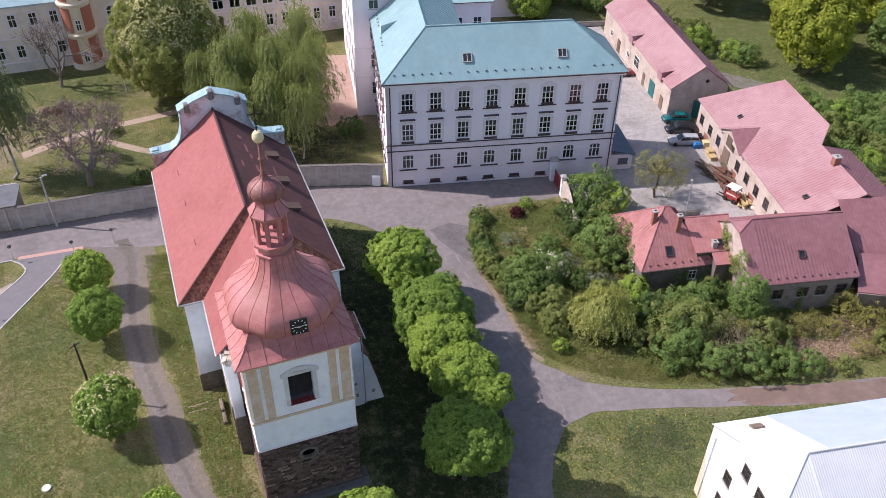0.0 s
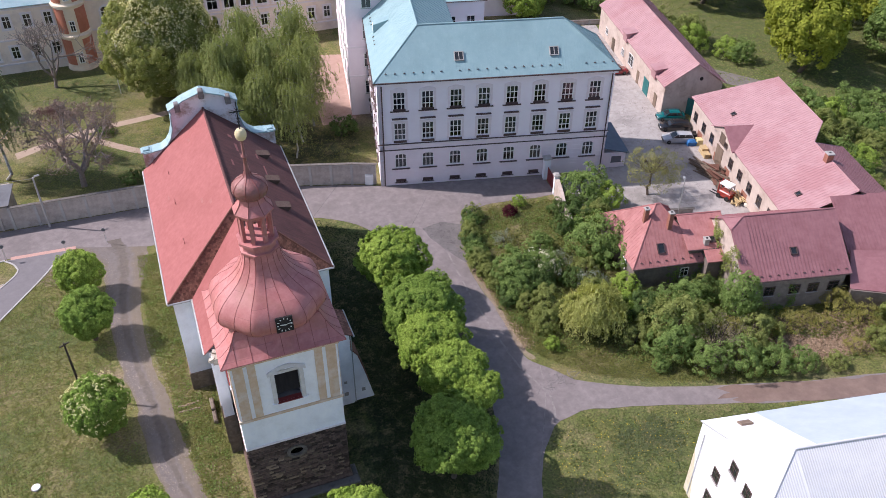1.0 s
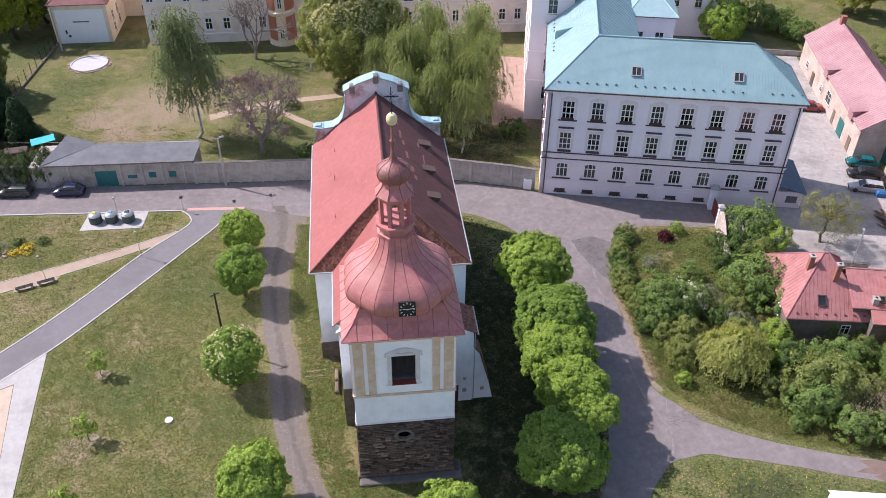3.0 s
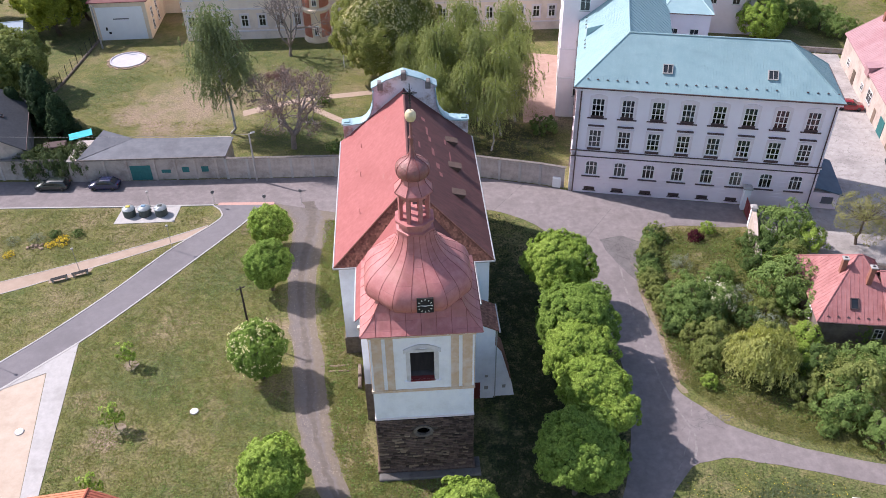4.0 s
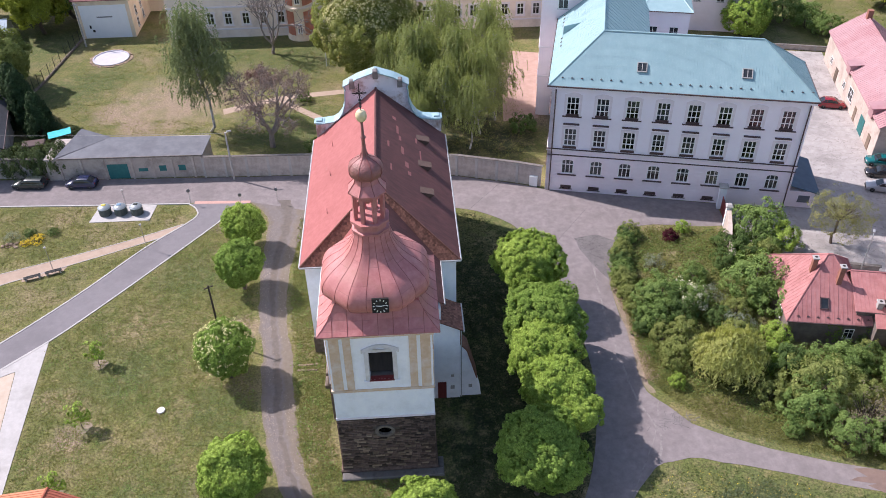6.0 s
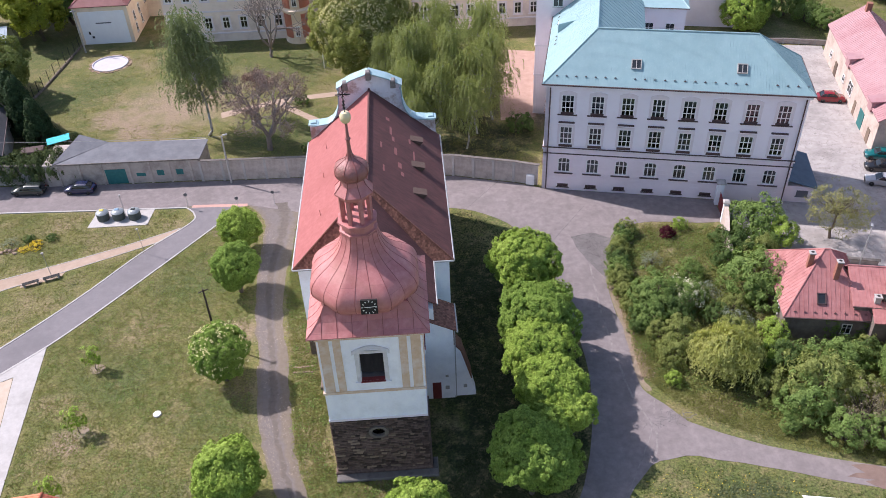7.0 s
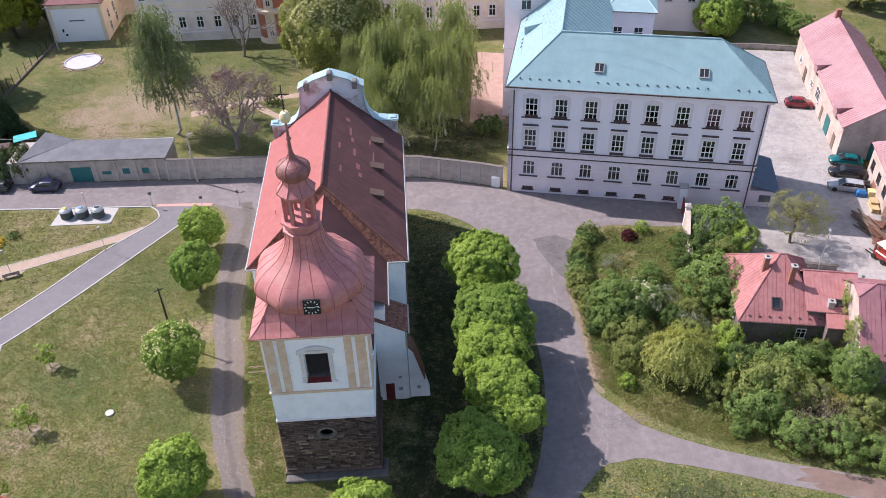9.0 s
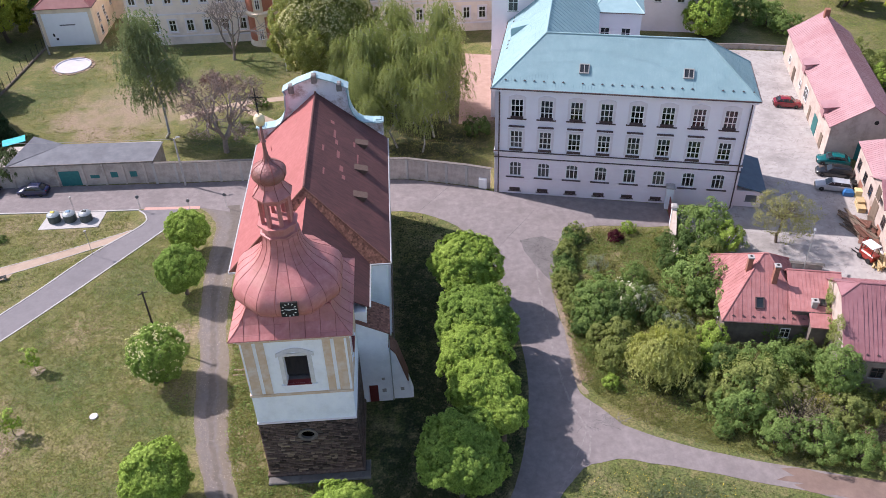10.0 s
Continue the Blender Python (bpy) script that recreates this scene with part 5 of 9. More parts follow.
school_roof = part("roof", Geo().roof_face(PF, 0.14), M_bluroof, school, "pale turquoise standing-seam sheet roof slope")
for face in (PL, PR, PB, PW):
    part("roof", Geo().roof_face(face, 0.14), M_bluroof, school, "pale turquoise sheet roof slope")
rib = Geo().ribs(*PF, 0.36, 0.03, 0.018).ribs(*PL, 0.36, 0.03, 0.012).ribs(PR[0], PR[1], PR[2], PR[2], 0.36, 0.03, 0.018).ribs(PW[0], PW[1], PW[2], PW[3], 1.1)
STUFF("seams", rib, M_bluroof, school_roof)
rc = Geo().tube(PF[3], PF[2], 0.11, 0.11, 8).tube(PF[0], PF[3], 0.08, 0.08, 6).tube(PF[1], PF[2], 0.08, 0.08, 6).tube(PL[2], PL[3], 0.11, 0.11, 8).tube(PR[1], PR[2], 0.08, 0.08, 6)
part("ridge_cap", rc, M_bluroof, school_roof)
part("gutter", Geo().box(-o - 0.12, -o - 0.14, SE - 0.16, SL + o + 0.1, -o + 0.0, SE - 0.02).box(-o - 0.12, -o, SE - 0.16, -o, WL, SE - 0.02).box(SL + o, -o, SE - 0.16, SL + o + 0.12, SD + o, SE - 0.02), M_sill, school, "dark box gutter")
slope = math.degrees(math.atan2(SR - SE, rv + o))
guard = mesh_of(Geo().box(-0.13, -0.04, 0, 0.13, 0.03, 0.1).box(-0.02, 0.03, 0, 0.02, 0.16, 0.03), M_sill, name="snow_guard")
for i in range(26):
    u = 1.2 + i * 1.17
    if abs(u - 9.6) < 0.3 or 24.2 < u < 26:
        continue
    part("snow_guard", guard, None, school_roof, m=pose(u, 0.3, SE + (0.3 + o) * math.tan(radians(slope)) + 0.02, slope, 0, 0))
for u in (10.6, 22.9):
    sky_m = pose(u, 1.5, SE + (1.5 + o) * math.tan(radians(slope)), slope, 0, 0)
    sky_ob = part("skylight", Geo().box(-0.6, -0.45, 0, -0.5, 0.75, 0.2).box(0.5, -0.45, 0, 0.6, 0.75, 0.2).box(-0.5, -0.45, 0, 0.5, -0.35, 0.2).box(-0.5, 0.65, 0, 0.5, 0.75, 0.2).box(-0.04, -0.35, 0, 0.04, 0.65, 0.18), M_coping, school_roof, "grey-framed roof light", m=sky_m)
    part("pane", Geo().box(-0.5, -0.35, 0.1, 0.5, 0.65, 0.13), mat("dark_roof_glass", (0.03, 0.035, 0.04), (0.05, 0.055, 0.06), 1, 0.12, 0, 0), sky_ob, "dark pane")

dorm = part("dormer", Geo().extrude([(0.6, 12.6, SE + 0.9), (0.6, 12.6, SE + 2.1), (3.2, 12.6, SE + 2.9)], (0, 1.7, 0)), M_bluroof, school, "small turquoise dormer on the side slope")
part("shutter", Geo().box(0.55, 12.8, SE + 1.0, 0.6, 14.1, SE + 1.95), M_frame, dorm, "pale dormer shutter")
for v in (9.0, 10.2, 11.4, 15.5, 16.7, 17.9, 19.1):
    part("snow_guard", guard, None, school, m=pose(0.5, v, SE + 0.9, 0, -40, 0))


# ---- perimeter wall ----
M_wallcap = mat("mossy_dark_coping", (0.150, 0.130, 0.118), (0.250, 0.222, 0.205), 2, 0.95, 0, 0.3, (0.085, 0.082, 0.060), 0.6, 0.7)


def panel_wall(name, pts, height, step, label):
    """A rendered wall in bays, with posts and a coping, along the points."""
    w = thing(name, pose(0, 0, 0), label, "wall", "", "structure")
    for (x0, y0), (x1, y1) in zip(pts, pts[1:]):
        ln = math.hypot(x1 - x0, y1 - y0)
        ang = math.degrees(math.atan2(y1 - y0, x1 - x0))
        k = max(1, round(ln / step))
        s = ln / k
        pm = mesh_of(Geo().box(0.14, -0.1, 0, s - 0.14, 0.1, height), M_wallpanel, name="panel")
        om = mesh_of(Geo().box(-0.16, -0.23, 0, 0.16, 0.23, height + 0.02), M_kerb, name="post")
        cm_ = mesh_of(Geo().extrude([(-0.02, -0.24, height), (-0.02, 0.24, height), (-0.02, 0.24, height + 0.06), (-0.02, 0, height + 0.18), (-0.02, -0.24, height + 0.06)], (s + 0.04, 0, 0)), M_wallcap, name="coping")
        for i in range(k):
            m = pose(x0, y0, 0, 0, 0, ang) @ pose(i * s, 0, 0)
            part("panel", pm, None, w, m=m)
            part("post", om, None, w, m=m)
            part("coping", cm_, None, w, "grey coping", m=m)
    return w


panel_wall("wall_street", [(-24.5, 51.2), (-9.7, 50.55), (10.2, 48.7), (18.2, 46.2), (21.4, 44.9)], 3.2, 2.9, "grey-beige rendered wall in bays along the street")
panel_wall("wall_street_1", [(-75, 55.0), (-46, 52.6)], 3.1, 3.4, "grey-beige rendered wall along the street")
meter_box = thing("utility_box", pose(20.3, 45.15, 0, 0, 0, -20), "white electrical cabinet against the street wall", "utility box")
part("cabinet", Geo().bevel_box(-0.55, -0.25, 0.15, 0.55, 0.2, 1.6, 0.04), M_frame, meter_box)
part("door", Geo().box(-0.48, -0.27, 0.25, 0.48, -0.25, 1.5), M_frame, meter_box)
part("foot", Geo().box(-0.5, -0.22, 0, 0.5, 0.2, 0.15), M_coping, meter_box, "grey concrete foot")


# ---- plain roofed buildings ----
def gable_house(name, m, w, d, ez, rz, wall_m, roof_m, label, category="building", over=0.35, step=0.0, hip=(0, 0), ridge_v=None):
    """A house on a w x d plan, its ridge along x; hip: how far the ridge ends lie in from the gable ends."""
    ob = thing(name, m, label, category)
    rvv = d / 2 if ridge_v is None else ridge_v
    wl = Geo().box(0, 0, 0, w, d, ez - 0.08)
    for x, k in ((0, 0), (w, 1)):
        if hip[k] == 0:
            t = 0.3 if k == 0 else -0.3
            wl.extrude([(x, 0.02, ez - 0.08), (x, d - 0.02, ez - 0.08), (x, rvv, rz - 0.15)], (t, 0, 0))
    part("wall", wl, wall_m, ob)
    f = [(-over, -over, ez), (w + over, -over, ez), (w + (over if not hip[1] else -hip[1]), rvv, rz), (-over if not hip[0] else hip[0], rvv, rz)]
    bk = [(w + over, d + over, ez), (-over, d + over, ez), f[3], f[2]]
    roof_ob = part("roof", Geo().roof_face(f), roof_m, ob)
    part("roof", Geo().roof_face(bk), roof_m, ob)
    rb = Geo()
    if step:
        rb.ribs(*f, step, 0.04, 0.028).ribs(*bk, step, 0.04, 0.028)
    if hip[0]:
        part("roof", Geo().roof_face([bk[1], f[0], f[3]]), roof_m, ob)
        if step:
            rb.ribs(bk[1], f[0], f[3], f[3], step, 0.04, 0.028)
    if hip[1]:
        part("roof", Geo().roof_face([f[1], bk[0], f[2]]), roof_m, ob)
        if step:
            rb.ribs(f[1], bk[0], f[2], f[2], step, 0.04, 0.028)
    if rb.v:
        STUFF("seams", rb, roof_m, roof_ob)
    caps = Geo().tube(f[3], f[2], 0.1, 0.1, 6)
    if hip[0]:
        caps.tube(f[0], f[3], 0.08, 0.08, 6).tube(bk[1], f[3], 0.08, 0.08, 6)
    if hip[1]:
        caps.tube(f[1], f[2], 0.08, 0.08, 6).tube(bk[0], f[2], 0.08, 0.08, 6)
    part("ridge_cap", caps, roof_m, roof_ob)
    part("gutter", Geo().tube((-over, -over - 0.06, ez - 0.06), (w + over, -over - 0.06, ez - 0.06), 0.07, 0.07, 6), M_sill, ob)
    return ob


barn_far = gable_house("barn", pose(68.3, 47.9, 0, 0, 0, 77.8) @ pose(0, -9.2, 0), 32, 9.2, 5.0, 8.4, M_yellowhouse, M_pinksheet, "long cream barn with a faded red sheet roof", step=0.5)
cottage = gable_house("house", pose(42.3, 13.6, 0, 0, 0, -10), 8.3, 10.4, 3.2, 8.0, M_greyhouse, M_tileroof, "small grey house with a faded red hipped roof", "house", step=0.45, hip=(3.9, 3.9))

# outbuilding with a half-hipped end
frontbarn = thing("outbuilding", pose(50.35, 6.1, 0, 0, 0, -12.4), "low cream outbuilding with a faded red sheet roof", "building")
FW, FD, FE, FR, FV, FZ, o = 13.0, 11.8, 4.6, 9.0, 4.75, 8.1, 0.35
WX, WR = 0.8, 0.62
part("wall", Geo().box(WX, 0, 0, FW, FD, FE - 0.08), mat("grimy_brown_render", (0.24, 0.195, 0.165), (0.33, 0.275, 0.235), 1.4, 0.95, 0, 0.3, (0.15, 0.115, 0.095), 0.5, 0.7), frontbarn, "grimy grey-brown rendered wall")
part("gable", Geo().extrude([(WX, 0.02, FE - 0.1), (WX, FD - 0.02, FE - 0.1), (WX, FD - FV, FZ - 0.16), (WX, FV, FZ - 0.16)], (0.3, 0, 0)), M_yellowhouse, frontbarn, "cream gable wall under the half hip")
part("gable", Geo().extrude([(FW, 0.02, FE - 0.1), (FW, FD - 0.02, FE - 0.1), (FW, FD / 2, FR - 0.16)], (-0.3, 0, 0)), M_yellowhouse, frontbarn)
FF = [(WR, -o, FE), (FW + o, -o, FE), (FW + o, FD / 2, FR), (2.35, FD / 2, FR), (WR, FV, FZ)]
FB = [(FW + o, FD + o, FE), (WR, FD + o, FE), (WR, FD - FV, FZ), (2.35, FD / 2, FR), (FW + o, FD / 2, FR)]
fb_roof = part("roof", Geo().roof_face(FF), M_mauvesheet, frontbarn)
part("roof", Geo().roof_face(FB), M_mauvesheet, frontbarn)
part("roof", Geo().roof_face([(WR, FD - FV, FZ), (WR, FV, FZ), (2.35, FD / 2, FR)]), M_mauvesheet, frontbarn, "small half-hip face")
seam_geo = Geo().ribs((2.35, -o, FE), FF[1], FF[2], FF[3], 0.4, 0.04, 0.028).ribs(FF[0], (2.35, -o, FE), FF[3], FF[4], 0.4, 0.04, 0.028).ribs(FB[0], (2.35, FD + o, FE), FB[3], FB[4], 0.4, 0.04, 0.028)
STUFF("seams", seam_geo, M_mauvesheet, fb_roof)
part("ridge_cap", Geo().tube(FF[3], FF[2], 0.1, 0.1, 6).tube(FF[4], FF[3], 0.08, 0.08, 6).tube(FB[2], FB[3], 0.08, 0.08, 6), M_mauvesheet, fb_roof)
part("gutter", Geo().tube((WR, -o - 0.06, FE - 0.06), (FW + o, -o - 0.06, FE - 0.06), 0.07, 0.07, 6), M_sill, frontbarn)
link = gable_house("outbuilding", pose(48.9, 12.9, 0, 0, 0, -12), 4.75, 5.6, 4.7, 6.5, M_greyhouse, M_tileroof, "low link building with a red sheet roof", step=0.4, ridge_v=4.1)

k_l = 1.8 / 4.45
part("wall", Geo().box(1.7, -1.7, 0, 4.75, -0.05, 3.9), M_greyhouse, link)
low_slope = part("roof", Geo().roof_face([(1.5, -2.0, 4.7 - 1.65 * k_l), (5.1, -2.0, 4.7 - 1.65 * k_l), (5.1, -0.36, 4.695), (1.5, -0.36, 4.695)]), M_tileroof, link)
STUFF("seams", Geo().ribs((1.5, -2.0, 4.7 - 1.65 * k_l), (5.1, -2.0, 4.7 - 1.65 * k_l), (5.1, -0.36, 4.695), (1.5, -0.36, 4.695), 0.4, 0.04, 0.028), M_tileroof, low_slope)

# long barn on the yard: one slope up from the yard eave, stepping down to a lower ridge
BM = pose(70.4, 43.2, 0, 0, 0, -103.7)
longbarn = thing("barn", BM, "long cream barn with a wide faded red sheet roof", "building")
part("wall", Geo().box(0, 0, 0, 20, 10.4, 4.9), M_yellowhouse, longbarn)
part("wall", Geo().box(20, 0, 0, 31, 13.2, 4.9), M_yellowhouse, longbarn)
part("back_wall", Geo().extrude([(4.3, 9.4, 0), (16.8, 9.4, 0), (16.8, 9.4, 9.3), (4.3, 9.4, 9.3)], (0, 0.3, 0)), M_yellowhouse, longbarn)
part("gable", Geo().extrude([(16.5, 0.1, 4.9), (16.5, 9.5, 4.9), (16.5, 9.5, 9.35)], (0.3, 0, 0)), M_yellowhouse, longbarn)
F1 = [(-0.4, -0.4, 5.0), (20.0, -0.4, 5.0), (20.0, 7.5, 8.67), (17.0, 9.8, 9.736), (4.0, 9.8, 9.736)]
F2 = [(20.0, -0.4, 5.0), (31.2, -0.4, 5.0), (31.2, 7.5, 8.67), (20.0, 7.5, 8.67)]
F3 = [(31.2, 13.6, 6.0), (17.4, 13.6, 6.0), (20.0, 7.5, 8.67), (31.2, 7.5, 8.67)]
longroof = part("roof", Geo().roof_face(F1), M_pinksheet, longbarn)
part("roof", Geo().roof_face([(-0.4, 10.4, 5.0), (-0.4, -0.4, 5.0), (4.0, 9.8, 9.736)]), M_pinksheet, longbarn)
part("roof", Geo().roof_face(F2), M_pinksheet, longbarn)
# East slope off the sun: the darker sheet paints in its shade.
part("roof", Geo().roof_face(F3), M_mauvesheet, longbarn)
STUFF("seams", Geo().ribs(F1[0], (17.0, -0.4, 5.0), F1[3], F1[4], 0.45, 0.04, 0.028).ribs((17.0, -0.4, 5.0), F1[1], F1[2], F1[3], 0.45, 0.04, 0.028).ribs(*F2, 0.45, 0.04, 0.028).ribs(*F3, 0.45, 0.04, 0.028), M_pinksheet, longroof)
part("ridge_cap", Geo().tube(F1[4], F1[3], 0.1, 0.1, 6).tube(F1[3], F1[2], 0.1, 0.1, 6).tube(F2[3], F2[2], 0.1, 0.1, 6), M_pinksheet, longroof)

part("wall", Geo().box(31.3, 4.4, 0, 37.3, 13.4, 4.4), M_yellowhouse, longbarn)
HIP = [(31.2, 4.0, 8.2), (37.7, 4.0, 4.6), (37.7, 13.8, 4.6), (31.2, 13.8, 8.2)]
hip_roof = part("roof", Geo().roof_face(HIP), M_mauvesheet, longbarn)
STUFF("seams", Geo().ribs(HIP[1], HIP[2], HIP[3], HIP[0], 0.45, 0.04, 0.028), M_mauvesheet, hip_roof)

# white house with fibre-cement roof
whouse = thing("house", pose(32.4, -11.9, 0, 0, 0, -10.4) @ pose(0, -14.0, 0), "white house with a pale sheet roof and a half-hipped gable", "house")
HS, HH = 3.72, 11.4
part("wall", Geo().box(0, 0, 0, 24, 14, 8.9).extrude([(0, 0.02, 8.9), (0, 13.98, 8.9), (0, 14 - HS, HH - 0.12), (0, HS, HH - 0.12)], (0.3, 0, 0)).extrude([(24, 0.02, 8.9), (24, 13.98, 8.9), (24, 7, 13.25)], (-0.3, 0, 0)), M_white, whouse, "white rendered walls, stained along the edges")
part("roof", Geo().roof_face([(-0.12, -0.3, 9.0), (24.3, -0.3, 9.0), (24.3, 7, 13.4), (3.2, 7, 13.4), (-0.12, HS, HH)]), M_whitesheet, whouse, "bleached fibre-cement slope")
part("roof", Geo().roof_face([(24.3, 14.15, 9.0), (-0.12, 14.15, 9.0), (-0.12, 14 - HS, HH), (3.2, 7, 13.4), (24.3, 7, 13.4)]), M_whitesheet, whouse, "white painted slope")
part("roof", Geo().roof_face([(-0.12, 14 - HS, HH), (-0.12, HS, HH), (3.2, 7, 13.4)]), M_whitesheet, whouse, "white half-hip over the gable")
part("verge", Geo().tube((-0.12, 14.15, 8.96), (-0.12, 14 - HS, HH - 0.03), 0.05, 0.05, 6).tube((-0.12, -0.3, 8.96), (-0.12, HS, HH - 0.03), 0.05, 0.05, 6), M_fibre, whouse, "grey verge trim")
part("ridge_cap", Geo().tube((-0.12, HS, HH + 0.02), (3.2, 7, 13.42), 0.07, 0.07, 6), M_fibre, whouse, "grey hip capping")
M_bluewhite = mat("pale_blue_sheet", (0.46, 0.53, 0.58), (0.53, 0.60, 0.645), 0.7, 0.55, 0, 0.04, (0.42, 0.49, 0.54), 0.2, 0.5)
part("roof_sheet", Geo().extrude([(4.75, 14.17, 9.01), (24.33, 14.17, 9.01), (24.33, 7.05, 13.39), (5.1, 7.05, 13.39)], (0, 0.006, 0.012)), M_bluewhite, whouse, "pale blue sheet-metal slope")
M_gablestain = mat("cream_stain", (0.62, 0.54, 0.38), (0.74, 0.68, 0.55), 1.2, 0.95, 0, 0.2)
part("stained_edge", Geo().extrude([(-0.004, 12.6, 0), (-0.004, 13.99, 0), (-0.004, 13.99, 5.6), (-0.004, 13.5, 4.2), (-0.004, 13.2, 2.6)], (-0.006, 0, 0)), M_gablestain, whouse, "cream stained render at the corner")
part("downpipe", Geo().tube((-0.08, 13.2, 0.2), (-0.08, 13.2, 8.3), 0.045, 0.045, 6), M_fibre, whouse, "thin grey downpipe")

# ---- castle behind the garden ----
castle = thing("castle", pose(-38.2, 98.2, 0, 0, 0, -0.6), "pinkish castle wing with a round red-brick turret", "castle")
castle_left = [0.65 + 3.16 * i for i in range(7)]
castle_right = [28.65 + 2.87 * i for i in range(16)]
castle_holes = [(u, u + 1.3, 2.4, 4.6) for u in castle_left + castle_right] + [(u, u + 1.3, 7.6, 9.8) for u in castle_left] + [(u - 0.3, u + 1.6, 6.4, 9.5) for u in castle_right]
part("wall", Geo().wall(0, 75, 0, 11.3, 0, 0.6, castle_holes), M_castle, castle, "stained pinkish render")
part("inner_wall", Geo().box(0, 2.5, 0, 75, 2.8, 11.3).box(0, 0.6, 1.6, 75, 2.5, 1.9).box(0, 0.6, 5.6, 75, 2.5, 5.9).box(0, 0.6, 10.9, 75, 2.5, 11.2), M_dark, castle)
part("rear_wall", Geo().box(0, 2.8, 0, 75, 12, 11.3), M_castle, castle)
part("roof", Geo().roof_face([(-0.5, -0.5, 11.3), (75.5, -0.5, 11.3), (75.5, 6.2, 15.6), (-0.5, 6.2, 15.6)]).roof_face([(75.5, 12.5, 11.3), (-0.5, 12.5, 11.3), (-0.5, 6.2, 15.6), (75.5, 6.2, 15.6)]), M_copper, castle, "pale green sheet roof")
cw1 = window_meshes(1.3, 2.2, 2, (0.62,))
cwa = window_meshes(1.9, 3.1, 2, (0.5, 0.7))
ARCH = [(0.95 - 0.95 * math.cos(math.pi * k / 12), 2.15 + 0.95 * math.sin(math.pi * k / 12)) for k in range(13)]
spandrel = Geo()
for side in (ARCH[:7] + [(0.95, 3.12), (-0.01, 3.12)], ARCH[6:] + [(1.91, 3.12), (0.95, 3.12)]):
    spandrel.extrude([(x, -0.006, z) for x, z in side], (0, 0.5, 0))
archivolt = Geo()
for (x0, z0), (x1, z1) in zip(ARCH, ARCH[1:]):
    o0, o1 = [(0.95 + (x - 0.95) * 1.28, 2.15 + (z - 2.15) * 1.28) for x, z in ((x0, z0), (x1, z1))]
    archivolt.extrude([(x0, -0.08, z0), (x1, -0.08, z1), (o1[0], -0.08, o1[1]), (o0[0], -0.08, o0[1])], (0, 0.1, 0))
archivolt.box(-0.27, -0.08, -0.05, 0.0, 0.02, 2.15).box(1.9, -0.08, -0.05, 2.17, 0.02, 2.15).box(-0.35, -0.14, -0.2, 2.25, 0.04, -0.05)
spandrel, archivolt = mesh_of(spandrel, M_castle, name="spandrel"), mesh_of(archivolt, M_trim, name="surround")
for u in castle_left + castle_right:
    for z in (2.4, 7.6) if u < 25 else (2.4,):
        wo = part("window", cw1[0], None, castle, "white-framed window", m=pose(u, 0, z))
        part("pane", cw1[1], None, wo)
    if u > 25:
        wo = part("window", cwa[0], None, castle, "round-arched white window", m=pose(u - 0.3, 0, 6.4))
        part("pane", cwa[1], None, wo)
        part("spandrel", spandrel, None, wo)
        part("surround", archivolt, None, wo, "pale arched surround")
turret = part("turret", Geo().lathe([(2.6, 0), (2.6, 0.4), (2.35, 0.7), (2.35, 5.6), (2.7, 5.75), (2.7, 6.1), (2.35, 6.3), (2.35, 10.8), (2.7, 11), (2.7, 11.3), (2.35, 11.5), (2.35, 16.5)], 28), M_cream, castle, "round turret with brick-red panels", True, pose(23.8, -0.4, 0))
for z0, z1 in ((1.0, 5.4), (6.5, 10.6), (11.7, 16)):
    for k, a in enumerate((-143, -90, -37)):
        arc = [radians(a + d) for d in (-32, -21, -10.5, 0, 10.5, 21, 32)]
        g2 = Geo().add([(2.39 * math.cos(t), 2.39 * math.sin(t), z) for z in (z0, z1) for t in arc], [(i, i + 1, i + 8, i + 7) for i in range(6)])
        if k != 1:
            part("panel", g2, M_brickred, turret, "brick-red rendered panel")
        else:
            tw = part("window", window_meshes(0.9, 1.9, 2, (0.6,))[0], None, turret, "white-framed window", m=pose(-0.45, -2.5, z0 + 0.35))
            part("pane", Geo().box(0.1, 0.14, 0.1, 0.8, 0.16, 1.8), mat("dark_pane", (0.02, 0.022, 0.025), (0.035, 0.04, 0.045), 1, 0.1), tw)

garage = gable_house("building", pose(-45.0, 100.0, 0, 0, 0, 90) @ pose(0, 0, 0), 22, 9.8, 7.2, 10.6, M_cream, M_redsheet, "cream building with a white door and red roof", hip=(4, 0))
part("door", Geo().box(-0.04, 0.7, 0.05, 0.02, 9.0, 6.2), mat("white_panel", (0.86, 0.87, 0.88), (0.90, 0.91, 0.92), 1, 0.7), garage, "large white blank panel")
part("sign_bar", Geo().box(-0.07, 3.4, 3.9, -0.04, 6.2, 4.1), M_slate, garage, "dark bar lettered on the panel")
part("vent", Geo().box(-0.08, 7.6, 1.9, -0.04, 7.9, 2.5).box(-0.08, 7.1, 1.2, -0.04, 7.5, 1.6), M_black, garage, "small dark wall box")
wing = thing("castle_wing", pose(-45.2, 112, 0), "cream recessed wing between the two buildings", "building")
part("wall", Geo().wall(0, 7.4, 0, 13, 0, 0.5, [(3.2, 4.4, 5.4, 7.6), (3.2, 4.4, 1.0, 2.2)]).box(0, 2, 0, 7.4, 8, 13), M_cream, wing)
for z, me in ((5.4, window_meshes(1.2, 2.2, 2, (0.6,))), (1.0, window_meshes(1.2, 1.2, 2, ()))):
    wo = part("window", me[0], None, wing, "white-framed window", m=pose(3.2, 0, z))
    part("pane", me[1], None, wo)
